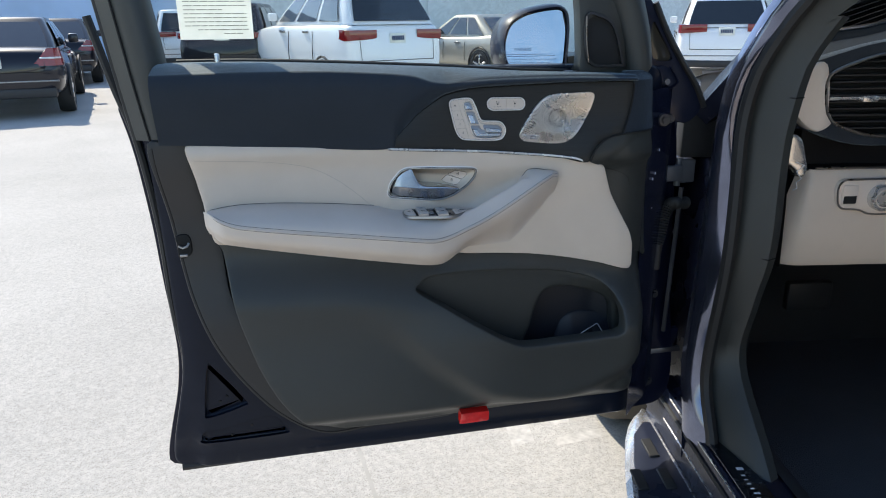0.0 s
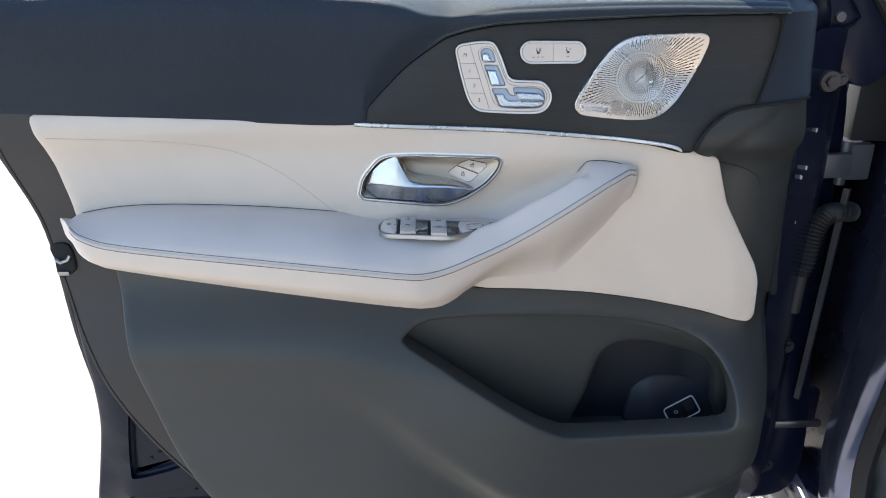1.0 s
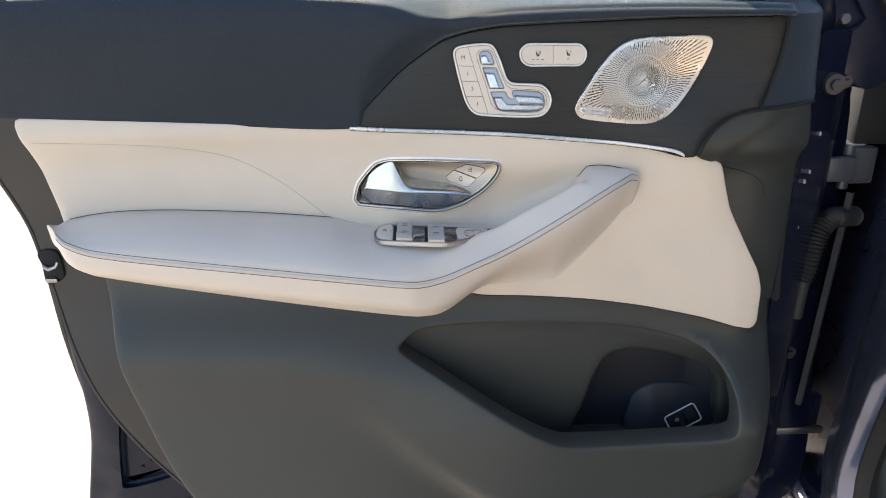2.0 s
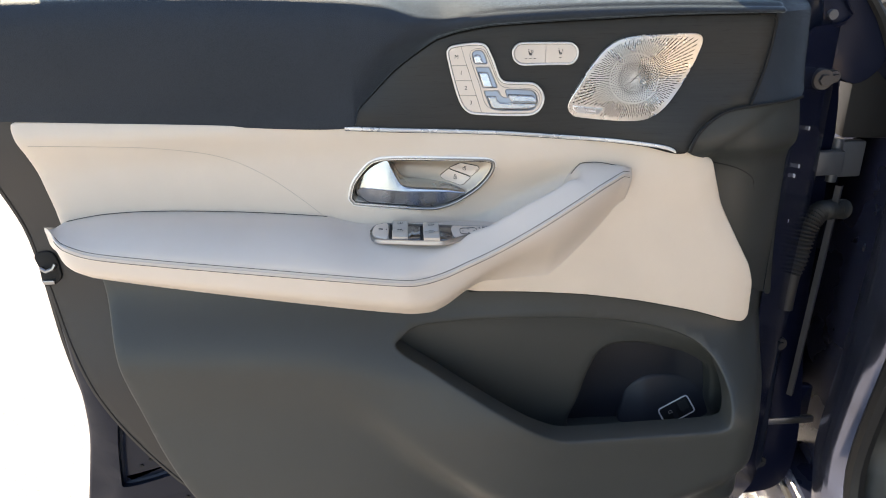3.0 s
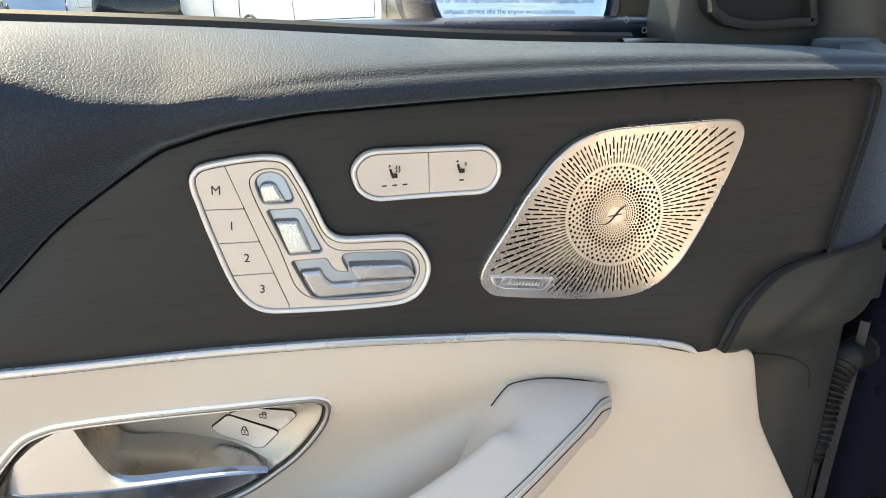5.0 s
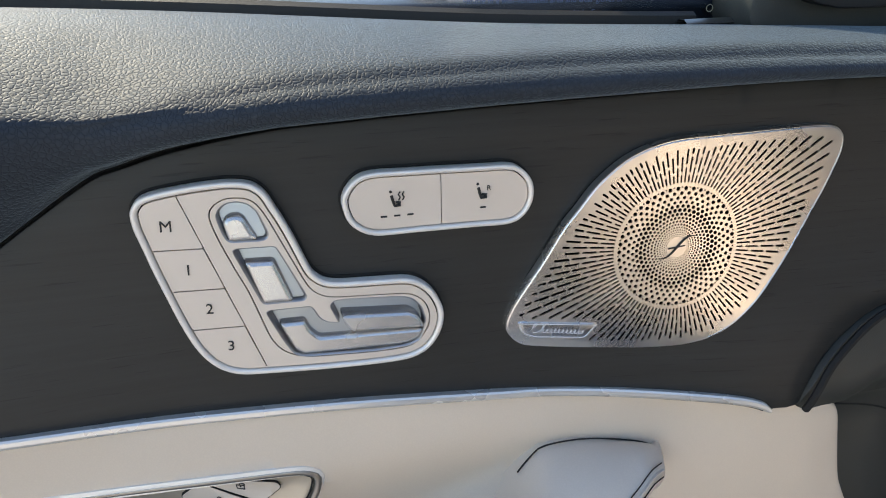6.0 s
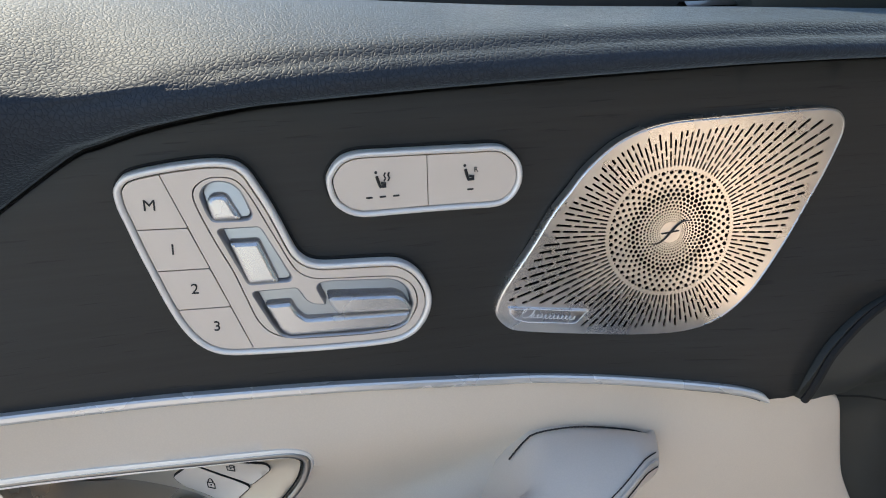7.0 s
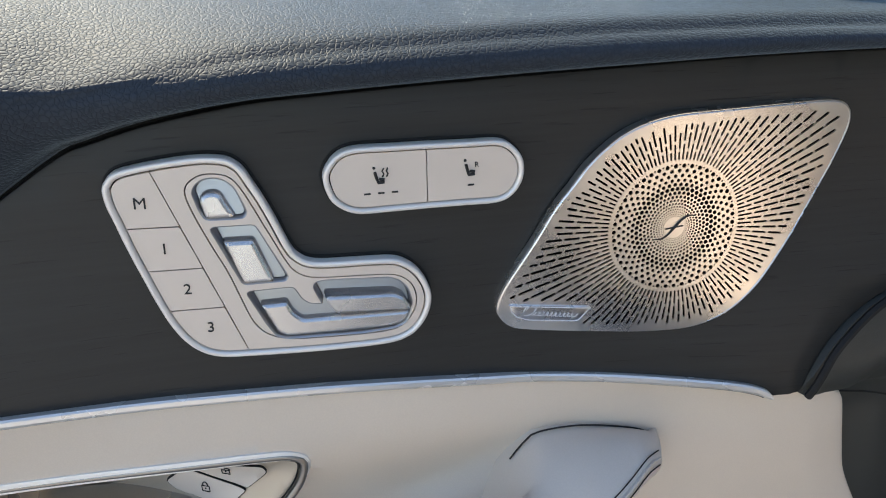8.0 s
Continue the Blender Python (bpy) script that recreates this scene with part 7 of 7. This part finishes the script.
            part("lamp_band", tube([(sx * w * 0.68, 0.010, zz), (sx * w * 0.88, 0.026, zz), (sx * w * 0.96, 0.12, zz)], 0.012, 6), WHITE_INK, lamp_ob, local=True)
        for wy in (0.95, length - 0.92):
            wheel_ = mk("wheel", loft([[(sx * (w - 0.215 + u), wy + r_ * math.cos(a), 0.34 + r_ * math.sin(a)) for u, r_ in ((0.0, 0.22), (0.0, 0.32), (0.03, 0.34), (0.19, 0.34), (0.225, 0.325), (0.23, 0.25), (0.20, 0.23))] for a in np.linspace(0, 2 * math.pi, 29)]), RUBBER, lb="black tyre on alloy rim")
            part("hub", disc((0, 0, 0), 0.235, 0.03, 24), LINER, wheel_, local=True).matrix_basis = Matrix.Translation((sx * (w - 0.010), wy, 0.34)) @ pose(0, 0, 0, 0, 0, 90 * sx)
            mk("wheel_arch", tube([(sx * (w - 0.002), wy + 0.375 * math.cos(a), 0.34 + 0.375 * math.sin(a)) for a in np.linspace(-0.2, math.pi + 0.2, 20)], 0.022, 6), DARK_PLASTIC)
            for q in range(5):
                sp = part("spoke", block(-0.022, 0.022, -0.01, 0.012, 0.03, 0.23, 0.006, 1), SATIN, wheel_, local=True)
                sp.matrix_basis = Matrix.Translation((sx * (w - 0.003), wy, 0.34)) @ pose(0, 0, 0, 0, 0, 90 * sx) @ pose(0, 0, 0, 0, 72 * q, 0)
    pz = 1.02 if trunk is None else 0.80
    pl = mk("number_plate", block(-0.155, 0.155, -0.012 if trunk else 0.012, 0.03, pz - 0.08, pz + 0.08, 0.006), PAPER, lb="white plate with dark bars")
    for k in range(7):
        part("plate_bar", block(-0.12 + 0.035 * k, -0.098 + 0.035 * k, -0.015 if trunk else 0.009, 0.0, pz - 0.035, pz + 0.035, 0.001, 1), INK_BLUE, pl, local=True)
    mk("trim_bar", block(-0.45 * width, 0.45 * width, 0.0, 0.05, 0.52, 0.545, 0.008), CHROME)
    mk("lower_bumper", block(-0.42 * width, 0.42 * width, -0.01, 0.20, 0.30, 0.44, 0.03), DARK_PLASTIC)
    mk("tailgate_gap", tube([(-0.37 * width, 0.045, deck - 0.10), (-0.36 * width, 0.0, 0.66), (0.36 * width, 0.0, 0.66), (0.37 * width, 0.045, deck - 0.10)], 0.006, 5), GROOVE)
    return ob


WHITE_CAR, BEIGE_CAR = paint("white_paint", (0.83, 0.84, 0.85), 0.0, 0.0), paint("champagne_paint", (0.42, 0.39, 0.33), 0.0, 0.3)
BLACK_CAR, SILVER_CAR = paint("black_paint", (0.008, 0.009, 0.015), 0.0, 0.0, 0.8, 0.1), paint("silver_paint", (0.50, 0.51, 0.53), 0.0, 0.4)
CAR_GLASS = plain("tinted_glass", (0.012, 0.015, 0.018), 0.04, coat=1.0, relief=0)
TAIL_RED = plain("tail_lamp_red", (0.20, 0.006, 0.008), 0.12, coat=0.5, relief=0)
G_ = "cars parked in the lot"
parked("sedan", "black saloon parked on pale concrete", (-4.25, 10.9, GROUND), 13, BLACK_CAR, 5.0, 1.86, 1.44, 0.95, 1.05, 1.5, 0.75, (0.74, 0.98), G_, 0.98)
parked("sedan", "black saloon parked ahead of another", (-5.3, 16.8, GROUND), 13, BLACK_CAR, 4.9, 1.84, 1.45, 0.95, 1.05, 1.5, 0.75, (0.74, 0.96), G_, 0.97)
parked("suv", "white sport utility car with a dark rear window", (1.62, 12.25, GROUND), 24, WHITE_CAR, 5.1, 1.98, 1.83, 1.26, 0.9, 1.5, 0.38, (0.98, 1.16), G_)
parked("sedan", "champagne saloon parked beside a white car", (5.05, 15.0, GROUND), 25, BEIGE_CAR, 4.8, 1.83, 1.44, 0.95, 1.05, 1.5, 0.75, (0.80, 0.97), G_, 0.99)
parked("suv", "white people carrier with red tail lamps", (8.6, 13.6, GROUND), -27, WHITE_CAR, 4.9, 1.95, 1.74, 1.12, 0.9, 1.5, 0.35, (0.98, 1.16), G_)
parked("suv", "black sport utility car parked by the wall", (-1.62, 15.6, GROUND), -8, BLACK_CAR, 4.8, 1.92, 1.72, 1.08, 0.9, 1.4, 0.35, (0.98, 1.10), G_)
parked("suv", "white car parked by the wall", (-2.75, 19.5, GROUND), 12, WHITE_CAR, 4.7, 1.85, 1.65, 1.05, 0.9, 1.4, 0.35, (0.95, 1.08), G_)
parked("sedan", "white saloon in the far row", (11.2, 11.0, GROUND), -60, WHITE_CAR, 4.7, 1.82, 1.45, 0.95, 1.05, 1.5, 0.75, (0.78, 0.95), G_, 0.98)
parked("sedan", "silver saloon in the far row", (12.6, 14.5, GROUND), -40, SILVER_CAR, 4.7, 1.82, 1.45, 0.95, 1.05, 1.5, 0.75, (0.78, 0.95), G_, 0.98)

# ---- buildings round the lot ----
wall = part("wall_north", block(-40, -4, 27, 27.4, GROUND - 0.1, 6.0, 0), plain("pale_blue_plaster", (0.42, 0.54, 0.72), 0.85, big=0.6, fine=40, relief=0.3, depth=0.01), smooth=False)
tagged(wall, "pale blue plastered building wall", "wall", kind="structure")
wall2 = part("wall_north_2", block(-4, 60, 26, 26.4, GROUND - 0.1, 6.0, 0), plain("grey_plaster", (0.66, 0.68, 0.68), 0.85, big=0.6, fine=40, relief=0.3, depth=0.01), smooth=False)
tagged(wall2, "pale grey plastered building wall", "wall", kind="structure")
for k in range(9):
    bx = -2.0 + 6.5 * k
    part("wall_panel", block(bx, bx + 3.4, 25.93, 26.0, GROUND + 0.1, 3.2, 0.01, 1), SHUTTER, wall2, "white roller shutter", local=True)
